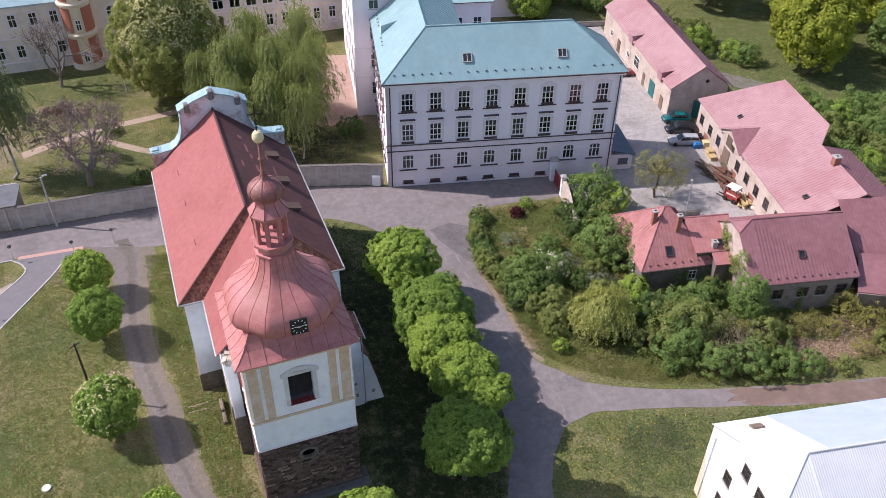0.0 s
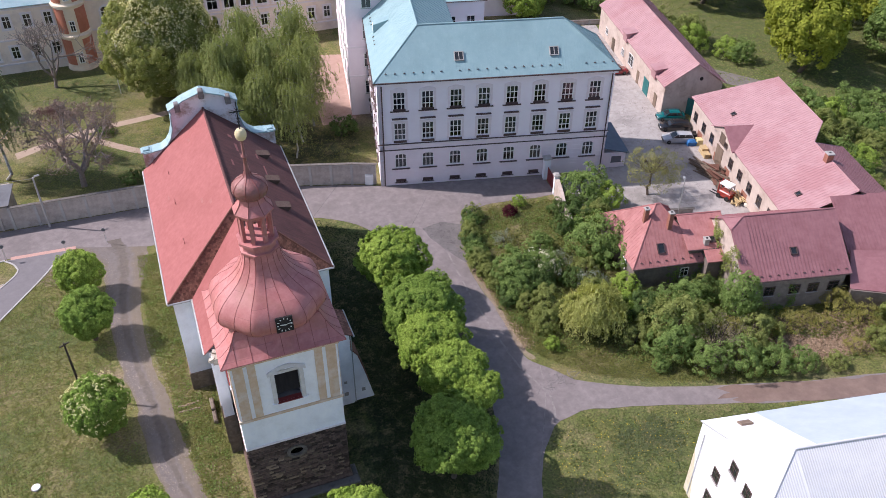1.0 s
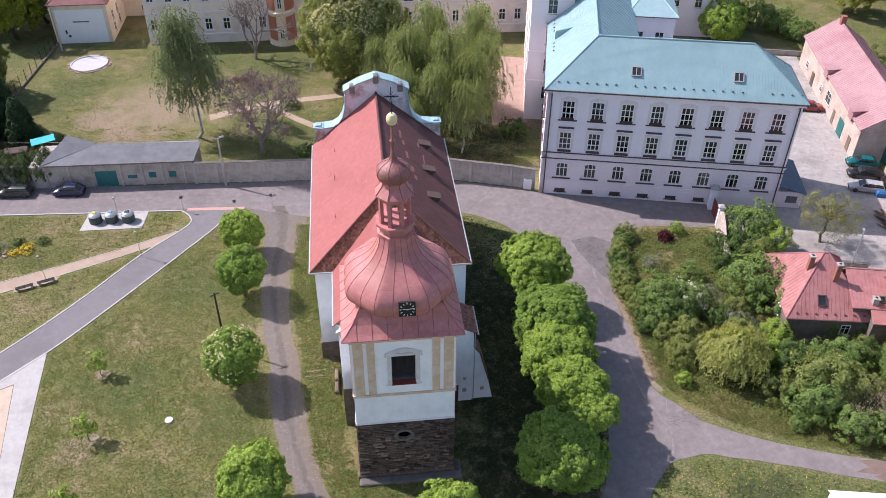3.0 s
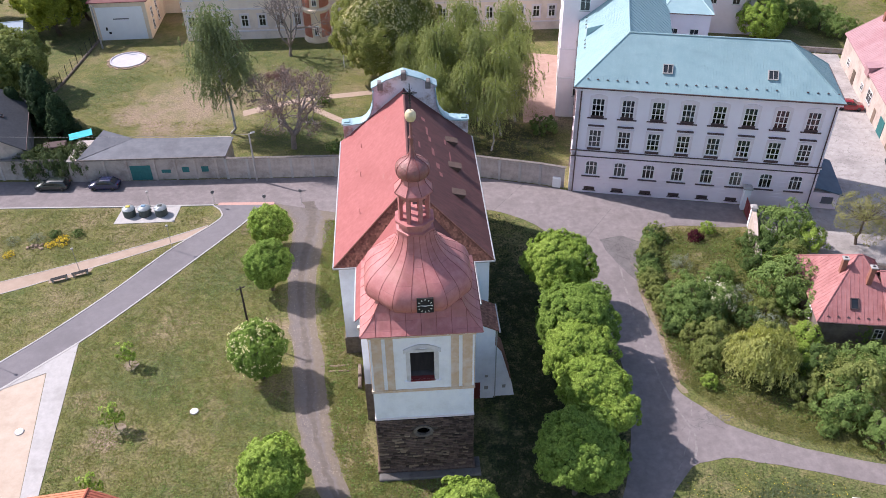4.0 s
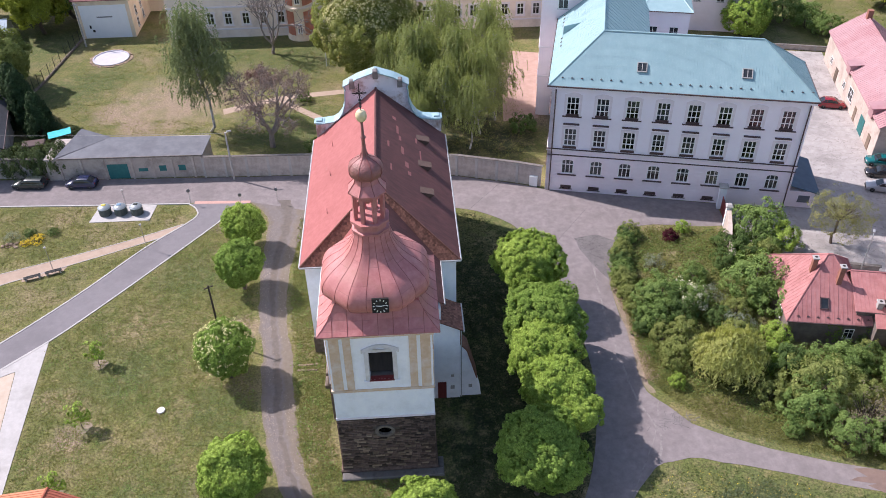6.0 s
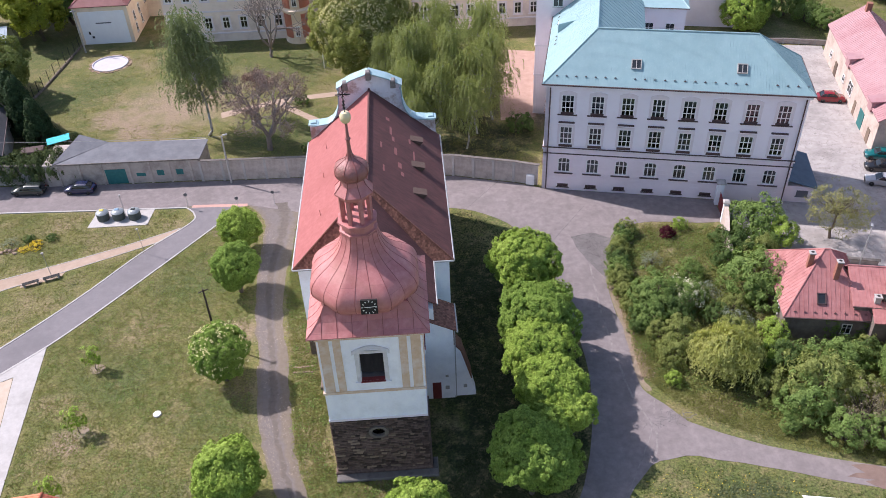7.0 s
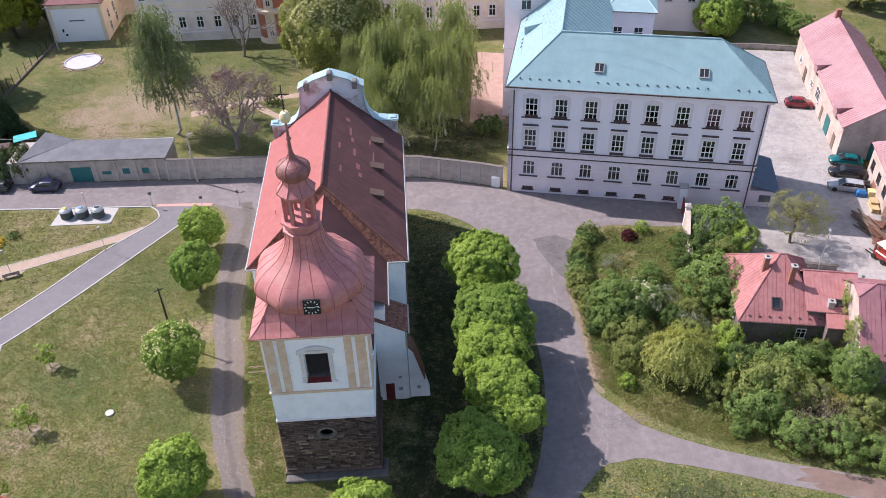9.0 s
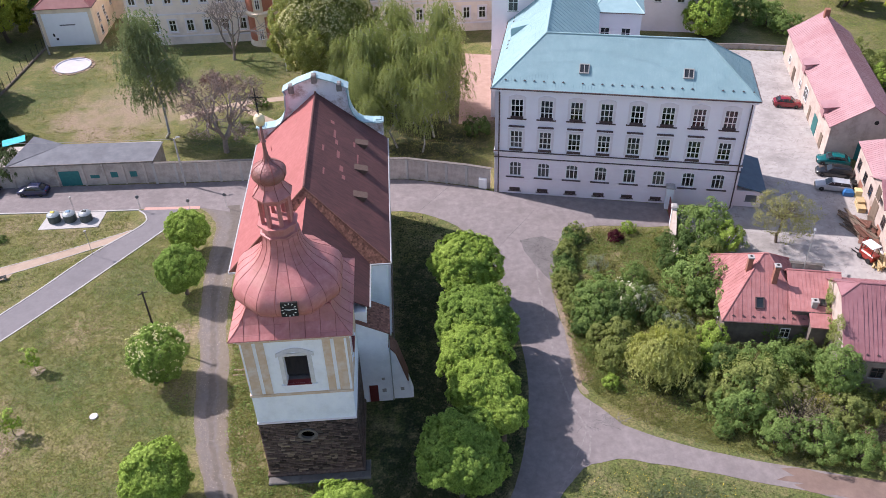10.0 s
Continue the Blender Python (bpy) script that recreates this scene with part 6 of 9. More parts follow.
part("roof", Geo().roof_face([(-0.3, -0.4, 13), (7.7, -0.4, 13), (7.7, 8.2, 16), (-0.3, 8.2, 16)]), M_redsheet, wing)
lean = thing("outbuilding", pose(0, 0, 0), "low rendered wall with a red sheet lean-to roof", "building")
part("wall", Geo().slab([(62.9, 1.9), (74, -4.6), (74.4, -4.0), (63.3, 2.5)], 0, 3.0), M_greyhouse, lean)
part("roof", Geo().roof_face([(62.9, 2.1, 3.1), (74.2, -4.6, 3.1), (77.0, 1.0, 5.2), (65.4, 5.7, 5.2)]), M_mauvesheet, lean)
part("back_wall", Geo().slab([(65.4, 5.3), (77.0, 0.6), (77.2, 1.0), (65.6, 5.7)], 0, 5.0), M_greyhouse, lean)
school_rear = gable_house("school_wing", pose(23.5, 64.6, 0, 0, 0, -11), 6.0, 26, 23, 26, M_school_pink, M_bluroof, "pinkish projecting rear wing of the school", "building")
rear_block = gable_house("school_annex", pose(38.6, 66.5, 0, 0, 0, -13), 6.9, 12, 15.4, 17.4, M_school, M_bluroof, "white rear block with a turquoise roof", "building", hip=(3, 3))
rear_block2 = gable_house("school_annex", pose(46.2, 95.6, 0, 0, 0, -13), 21, 10, 13.5, 17, M_school_pink, M_bluroof, "pinkish rear building with turquoise roof", "building", hip=(3, 3))
leanto = thing("shed", SCHOOL @ pose(SL + 0.05, 0.6, 0), "low lean-to shed with a dark blue roof", "shed")
part("wall", Geo().box(0, 0, 0, 3.4, 8, 2.4), M_school_pink, leanto)
part("window", Geo().box(1.4, -0.04, 0.9, 2.8, 0.0, 1.8).box(1.3, -0.1, 0.82, 2.9, 0.0, 0.9), M_slate, leanto, "grey barred window")
part("roof", Geo().roof_face([(0, -0.3, 3.4), (3.8, -0.3, 2.4), (3.8, 8.3, 2.4), (0, 8.3, 3.4)]), mat("dark_blue_sheet", (0.06, 0.10, 0.14), (0.09, 0.14, 0.18), 1, 0.6), leanto, "dark blue-grey sheet roof")

shed = thing("shed", pose(-46, 51.95, 0, 0, 0, -1.6), "long low shed with a grey felt roof behind the wall", "shed")
part("wall", Geo().box(0, 0, 0, 21.4, 5.6, 3.35), M_wallpanel, shed, "grey-beige shed wall with a garage door")
part("roof", Geo().roof_face([(1.8, -0.1, 3.5), (21.6, -0.1, 3.5), (22.0, 4.6, 3.8), (8.0, 4.8, 3.9)]), M_slate, shed, "grey felt roof")
part("roof", Geo().roof_face([(1.4, -0.1, 3.48), (8.0, 4.85, 3.88), (3.8, 5.8, 4.8)]), M_slate, shed, "grey felt roof over the gable end")
part("coping", Geo().box(1.8, -0.22, 3.38, 21.5, -0.1, 3.58), M_wallcap, shed, "grey wall coping")
for x in (1.9, 4.9, 7.9, 11.7, 14.5, 17.2, 20.1):
    part("pilaster", Geo().box(x - 0.14, -0.16, 0, x + 0.14, 0.0, 3.35), M_wallpanel, shed)
part("garage_door", Geo().box(8.3, -0.05, 0.05, 11.1, 0.0, 2.35).box(9.66, -0.07, 0.1, 9.74, -0.05, 2.3), M_teal, shed, "teal garage door")
for x, w, h in ((12.5, 1.25, 0.5), (15.35, 0.95, 0.85), (18.0, 0.95, 0.85)):
    sw_ = part("window", Geo().box(x, -0.04, 1.1, x + w, 0.0, 1.1 + h), M_teal, shed, "small teal shutter")


# ---- plants ----
def leaf_cards(points, normals, size, rng, aspect=1.5, droop=0.0):
    """Small pointed leaves at the points, facing roughly along the normals."""
    n = len(points)
    nrm = normals + rng.normal(0, 0.45, (n, 3))
    nrm[:, 2] += 0.45
    nrm /= np.linalg.norm(nrm, axis=1)[:, None]
    t = np.cross(nrm, rng.normal(0, 1, (n, 3)))
    t[:, 2] -= droop
    t /= np.linalg.norm(t, axis=1)[:, None] + 1e-9
    b = np.cross(nrm, t)
    s = size * rng.uniform(0.6, 1.35, n)[:, None]
    v = np.stack([points - t * s * aspect * 0.5, points + t * s * aspect * 0.4 + b * s * 0.55, points + t * s * aspect * 0.4 - b * s * 0.55], 1)
    return v.reshape(-1, 3)


def foliage_mesh(name, material, clumps, per, clump_r, size, rng, aspect=1.5, droop=0.0):
    """One mesh of leaves gathered in clumps: rows of centre, outward direction and scale."""
    k = len(clumps)
    c = np.repeat(clumps[:, :3], per, 0)
    out = np.repeat(clumps[:, 3:6], per, 0)
    sc = np.repeat(clumps[:, 6:7], per, 0)
    d = rng.normal(0, 1, (k * per, 3))
    d /= np.linalg.norm(d, axis=1)[:, None]
    flip = (d * out).sum(1) < -0.25
    d[flip] *= -1
    r = clump_r * sc * rng.uniform(0.65, 1.0, (k * per, 1))
    v = leaf_cards(c + d * r, d * 0.8 + out * 0.6, size, rng, aspect, droop)
    me = bpy.data.meshes.new(name)
    me.from_pydata(v.tolist(), [], np.arange(len(v)).reshape(-1, 3).tolist())
    me.materials.append(material)
    return me


def crown_clumps(n, rx, ry, rz, rng, rough=0.18, low=-0.75, inner=0.25, flat=1.0, even=False, jitter=0.0):
    """Clump centres over a lumpy ellipsoid, some of them inside; even: spaced out over its surface."""
    if even:
        i = np.arange(n)
        zz = 1 - (1 - low) * (i + 0.5) / n
        a = i * 2.399963
        d = np.column_stack([np.sqrt(1 - zz * zz) * np.cos(a), np.sqrt(1 - zz * zz) * np.sin(a), zz]) + rng.normal(0, 0.055, (n, 3))
        d /= np.linalg.norm(d, axis=1)[:, None]
    else:
        d = rng.normal(0, 1, (n * 3, 3))
        d /= np.linalg.norm(d, axis=1)[:, None]
        d = d[d[:, 2] > low][:n]
    lump = np.array([1 + rough * (noise.noise((p[0] * 1.7 + n, p[1] * 1.7, p[2] * 1.7)) + 0.6 * noise.noise((p[0] * 4 + n, p[1] * 4, p[2] * 4))) for p in d])
    k = np.where(rng.uniform(0, 1, len(d)) < inner, rng.uniform(0.45, 0.9, len(d)), 1.0) * lump
    if jitter:
        k *= 1 + rng.uniform(-jitter, jitter, len(d))
    p = d * np.array([rx, ry, rz]) * k[:, None]
    p[p[:, 2] < 0, 2] *= flat
    return np.concatenate([p, d, rng.uniform(0.7, 1.3, (len(d), 1))], 1)


def limb(geo, p0, p1, r0, r1, rng, bends=3):
    pts = [Vector(p0).lerp(Vector(p1), i / bends) for i in range(bends + 1)]
    ln = (Vector(p1) - Vector(p0)).length
    for p in pts[1:-1]:
        p += Vector(rng.normal(0, ln * 0.05, 3))
    for i in range(bends):
        ra, rb = r0 + (r1 - r0) * i / bends, r0 + (r1 - r0) * (i + 1) / bends
        geo.tube(pts[i], pts[i + 1], ra, rb, 7, False)
    return pts[-1]


def tree_kind(seed, rx, rz, cz, leaf, clumps=330, per=26, clump_r=0.42, size=0.2, bark=None, trunk_r=0.2, rough=0.2, low=-0.8, inner=0.3, droop=0.0, aspect=1.5, limbs=9, lean=0.0, even=False):
    """Trunk and crown meshes of a tree that stands at the origin."""
    rng = np.random.default_rng(seed)
    tr = Geo()
    top = limb(tr, (0, 0, -0.1), (lean, 0, cz - rz * 0.25), trunk_r * 1.25, trunk_r * 0.75, rng, 4)
    for i in range(limbs):
        a = 2 * math.pi * (i + rng.uniform(-0.3, 0.3)) / limbs
        e = rng.uniform(0.1, 1.2)
        q = Vector((rx * 0.75 * math.cos(a) * math.cos(e) + lean, rx * 0.75 * math.sin(a) * math.cos(e), cz + rz * 0.7 * math.sin(e)))
        mid = limb(tr, top, top.lerp(q, 0.5), trunk_r * 0.55, trunk_r * 0.3, rng)
        limb(tr, mid, q, trunk_r * 0.3, trunk_r * 0.08, rng)
        for j in range(2):
            limb(tr, mid, q + Vector(rng.normal(0, rx * 0.25, 3)), trunk_r * 0.2, trunk_r * 0.05, rng, 2)
    tm = mesh_of(tr, bark or M_bark, True, "trunk")
    cl = crown_clumps(clumps, rx, rx, rz, rng, rough, low, inner, even=even)
    cl[:, 2] += cz
    cl[:, 0] += lean
    return tm, foliage_mesh("crown", leaf, cl, per, clump_r, size, rng, aspect, droop)


def plant(name, meshes, x, y, label, category="tree", s=1.0, turn=0.0, group="", names=("trunk", "crown"), z=0.0):
    ob = thing(name, pose(x, y, z, 0, 0, turn), label, category, group)
    ob.scale = (s, s, s)
    for nm, me in zip(names, meshes):
        part(nm, me, None, ob)
    return ob


def chestnut(seed, r, cz, leaf, tall=0.87, dens=1.0, clump=0.34, size=0.125):
    """Trunk and crown of a round chestnut: close-set tufts of leaves over a darker inner shell."""
    rng = np.random.default_rng(seed)
    rx, rz = r - 0.3, r * tall - 0.3
    tr = Geo()
    top = limb(tr, (0, 0, -0.1), (0, 0, cz - rz * 0.3), 0.26, 0.18, rng, 4)
    for i in range(8):
        a = 2 * math.pi * (i + rng.uniform(-0.3, 0.3)) / 8
        limb(tr, top, (rx * 0.65 * math.cos(a), rx * 0.65 * math.sin(a), cz + rz * rng.uniform(-0.2, 0.6)), 0.12, 0.03, rng)
    shell = crown_clumps(int(58 * dens * r * r), rx, rx, rz, rng, 0.3, -0.85, 0.0, even=True, jitter=0.05)
    core = crown_clumps(int(16 * dens * r * r), rx * 0.8, rx * 0.8, rz * 0.8, rng, 0.15, -0.85, 0.0, even=True)
    shell[:, 2] += cz
    core[:, 2] += cz
    core[:, 6] *= 1.4
    crown = foliage_mesh("crown", leaf, np.concatenate([shell, core]), 72, clump, size, rng, 1.35)
    return mesh_of(tr, M_bark, True, "trunk"), crown


row_label = "round-crowned fresh green chestnut beside the road"
for i, (x, y, r, cz, leaf) in enumerate([(16.05, 21.4, 3.6, 6.1, L_lime), (16.2, 12.8, 3.9, 6.1, L_chestnut), (15.5, 8.2, 3.3, 6.1, L_lime), (16.0, 3.4, 3.0, 6.2, L_lime), (17.5, 1.0, 2.1, 5.7, L_lime), (13.4, -3.5, 3.7, 6.1, L_chestnut), (3.4, -7.8, 2.75, 4.6, L_lime)]):
    plant("tree", chestnut(11 + i, r, cz, leaf), x, y, row_label, "tree", 1.0, 50 * i, "chestnut row by the road")
L_candle = leaf_mat("yellowish_blossom", (0.56, 0.51, 0.27), (0.72, 0.67, 0.40), 0.3)
K_left = [chestnut(31 + i, 2.65, 4.0, L_lime if i == 0 else L_chestnut, 1.02) for i in range(3)]
for x, y, s, k, tn in [(-16.7, 34.6, 0.92, 0, 0), (-16.1, 26.7, 1.0, 1, 60), (-15.8, 12.8, 1.05, 2, 120), (-12.8, -2.4, 1.08, 0, 220)]:
    ob = plant("tree", K_left[k], x, y, "young flowering chestnut on the lawn by the track" if y == 12.8 else "young round-crowned tree on the lawn by the track", "tree", s, tn, "young trees on the lawn")
    if y == 12.8:
        rng = np.random.default_rng(35)
        candles = crown_clumps(300, 2.72, 2.72, 2.75, rng, 0.2, -0.2, 0.0)
        candles[:, 2] += 4.0
        part("blossom", foliage_mesh("blossom", L_candle, candles, 9, 0.12, 0.085, rng, 1.2), None, ob, "cream blossom candles")
K_big = chestnut(51, 7.5, 9.8, leaf_mat("flowering_chestnut_leaves", (0.20, 0.225, 0.070), (0.33, 0.34, 0.120), 0.4), 1.22, 0.42, 0.62, 0.2)
big_tree = plant("tree", K_big, -1.5, 80, "large flowering chestnut in the castle garden", "tree", 1.0, 0)
rng = np.random.default_rng(52)
candles = crown_clumps(6500, 7.7, 7.65, 9.4, rng, 0.14, -0.6, 0.0)
candles[:, 2] += 9.8
part("blossom", foliage_mesh("blossom", L_candle, candles, 9, 0.17, 0.11, rng, 1.2), None, big_tree, "cream blossom candles")


def birch_kind(seed, h, rx, leaf, strands=2100):
    """A birch: pale trunk, thin rising limbs and long hanging strands of small leaves with gaps between them."""
    rng = np.random.default_rng(seed)
    tr = Geo()
    top = limb(tr, (0, 0, -0.1), (rng.normal(0, 0.4), rng.normal(0, 0.4), h * 0.93), 0.2, 0.03, rng, 6)
    tips = []
    for i in range(34):
        z = h * rng.uniform(0.25, 0.88)
        a = rng.uniform(0, 2 * math.pi)
        out = rx * (1.0 - max(0.0, z / h - 0.45) * 1.5) * rng.uniform(0.45, 0.95)
        q = Vector((out * math.cos(a), out * math.sin(a), min(h, z + out * 0.9)))
        limb(tr, top * (z / h / 0.93), q, 0.06, 0.015, rng, 3)
        tips += [(top * (z / h / 0.93)).lerp(q, f) for f in (0.45, 0.7, 0.85, 1.0)]
    tips += [top, top * 0.97, top * 0.92]
    pts, nrm = [], []
    for i in range(strands):
        c = tips[int(rng.integers(0, len(tips)))] + Vector(rng.normal(0, 0.75, 3))
        ln = min(rng.uniform(0.4, 2.4), max(0.4, c.z - 1.2))
        a = math.atan2(c.y, c.x) + rng.normal(0, 0.5)
        for k in range(20):
            t = (k + rng.uniform(0, 1)) / 20
            o_ = 0.35 * (1 - (1 - t) ** 2)
            pts.append((c.x + o_ * math.cos(a), c.y + o_ * math.sin(a), c.z + 0.15 * t - ln * t ** 1.3))
            nrm.append((math.cos(a), math.sin(a), 0.6))
    pts, nrm = np.array(pts) + rng.normal(0, 0.05, (len(pts), 3)), np.array(nrm)
    v = leaf_cards(pts, nrm, 0.125, rng, 1.8, 0.9)
    me = bpy.data.meshes.new("crown")
    me.from_pydata(v.tolist(), [], np.arange(len(v)).reshape(-1, 3).tolist())
    me.materials.append(leaf)
    return mesh_of(tr, M_birchbark, True, "trunk"), me


K_birch = [birch_kind(61, 17.5, 4.2, L_birch, 2000), birch_kind(62, 16.5, 4.0, L_weep, 1450), birch_kind(63, 17.0, 4.2, L_weep, 1450)]
for x, y, s, k, tn in [(-25.8, 63.8, 1.15, 0, 0), (6.0, 66, 0.98, 1, 40), (11.5, 64, 0.95, 2, 100), (16, 69, 1.05, 2, 200), (9.5, 73, 1.0, 1, 150), (14.5, 59.5, 0.85, 2, 300), (4.5, 59, 0.8, 1, 90), (9.0, 57.0, 0.8, 2, 20), (1.5, 70, 0.75, 1, 250), (12.6, 55.4, 0.72, 1, 170), (17.2, 63.5, 0.9, 2, 60), (5.2, 54.4, 0.6, 2, 220)]:
    plant("birch", K_birch[k], x, y, "slender birch with drooping pale green foliage", "tree", s, tn, "birches in the castle garden")


# ---- overgrown garden ----
def bush_kind(seed, rx, rz, leaf, clumps=95, per=64, clump_r=0.34, size=0.092, rough=0.55, inner=0.25, droop=0.0, aspect=1.5, stems=7, low=-0.35, zc=0.75):
    """Stems and foliage of a bush that stands at the origin."""
    rng = np.random.default_rng(seed)
    st = Geo()
    for i in range(stems):
        a = 2 * math.pi * i / stems + rng.uniform(-0.4, 0.4)
        k = rng.uniform(0.3, 0.8)
        mid = limb(st, (0.1 * math.cos(a), 0.1 * math.sin(a), -0.05), (rx * k * 0.5 * math.cos(a), rx * k * 0.5 * math.sin(a), rz * zc), 0.05, 0.03, rng, 2)
        limb(st, mid, (rx * k * math.cos(a), rx * k * math.sin(a), rz * (zc + rng.uniform(0.3, 0.8))), 0.03, 0.008, rng, 2)
    cl = crown_clumps(clumps, rx, rx, rz, rng, rough, low, inner)
    cl[:, 2] += rz * zc
    cl[:, 2] = np.maximum(cl[:, 2], 0.15)
    return mesh_of(st, M_bark, True, "stem"), foliage_mesh("foliage", leaf, cl, per, clump_r, size, rng, aspect, droop)


def willow_kind(seed):
    """A weeping bush: thin strands that arch out from a low crown and hang to the ground."""
    rng = np.random.default_rng(seed)
    st = Geo()
    for i in range(6):
        a = 2 * math.pi * i / 6
        limb(st, (0.06 * math.cos(a), 0.06 * math.sin(a), -0.05), (0.6 * math.cos(a), 0.6 * math.sin(a), 2.0), 0.07, 0.02, rng, 3)
    pts, nrm = [], []
    for i in range(620):
        a, r0, r1 = rng.uniform(0, 2 * math.pi), rng.uniform(0.0, 1.25) ** 1.2, rng.uniform(0.15, 0.75)
        top, end = 2.75 - 0.6 * r0 * r0 + 0.35 * math.sin(3 * a + seed) * r0 + rng.normal(0, 0.2), rng.uniform(0.2, 1.9)
        side = rng.normal(0, 0.12)
        for k in range(20):
            t = (k + rng.uniform(0, 1)) / 20
            r = r0 + r1 * (1 - (1 - t) ** 2)
            aa = a + side * t
            pts.append((r * math.cos(aa), r * math.sin(aa), top + 0.18 * t - (top - end) * t ** 2.0))
            nrm.append((math.cos(aa), math.sin(aa), 0.5))
    pts, nrm = np.array(pts) + rng.normal(0, 0.03, (len(pts), 3)), np.array(nrm)
    v = leaf_cards(pts, nrm, 0.075, rng, 2.6, 1.6)
    me = bpy.data.meshes.new("foliage")
    me.from_pydata(v.tolist(), [], np.arange(len(v)).reshape(-1, 3).tolist())
    me.materials.append(leaf_mat("willow_leaves", (0.30, 0.32, 0.105), (0.47, 0.47, 0.18), 0.3))
    return mesh_of(st, M_bark, True, "stem"), me


K_bush = {
    "green": [bush_kind(101 + i, 1.5, 1.5, L_green) for i in range(2)],
    "dark": [bush_kind(111 + i, 1.5, 1.4, L_dark) for i in range(2)],
    "olive": [bush_kind(121 + i, 1.6, 1.5, L_olive, rough=0.5) for i in range(2)],
    "lime": [bush_kind(131, 1.4, 1.6, L_lime)],
    "yellow": [bush_kind(141, 1.5, 1.3, L_yellow, rough=0.6, per=18)],
    "grey": [bush_kind(151, 1.4, 1.2, L_grey, 80, 16, rough=0.6)],
    "blossom": [bush_kind(161, 1.5, 1.4, L_blossom, 70, 14, 0.3, 0.12)],
    "purple": [bush_kind(171, 1.2, 1.1, L_purple)],
    "twiggy": [bush_kind(181, 1.6, 1.6, L_twig, 60, 14, 0.4, 0.08, 0.6, 0.5, stems=30)],
    "willow": [willow_kind(191)],
    "flower": [bush_kind(195, 1.5, 0.9, leaf_mat("yellow_flowers", (0.55, 0.40, 0.03), (0.72, 0.55, 0.07), 0.2), 70, 40, 0.3, 0.09)],
}
BUSH_LABEL = {"green": "leafy green bush in the garden", "dark": "dense dark green garden bush", "olive": "loose olive-green bush among tall weeds", "lime": "bright fresh green garden bush",
              "yellow": "yellow-green wild bush among dry weeds", "grey": "pale grey-leaved shrub in the garden", "blossom": "white flowering bush in the garden", "purple": "small dark red shrub by the road",
              "twiggy": "bare twiggy brownish bush in the garden", "willow": "drooping yellow-green willow bush above the road", "flower": "low bright yellow flowering bush by the path"}
bush_count = 0


def bush(kind, x, y, s, z=1.0):
    """A bush of that kind; s scales it, z its height alone."""
    global bush_count
    bush_count += 1
    ms = K_bush[kind][bush_count % len(K_bush[kind])]
    ob = plant("bush", ms, x, y, BUSH_LABEL[kind], "bush", s, (bush_count * 77) % 360, kind + " bushes in the garden", ("stem", "foliage"))
    ob.scale = (s, s, s * z)
    if kind == "blossom":
        part("leaves", K_bush["green"][0][1], None, ob, m=Matrix.Scale(0.92, 4))
    return ob


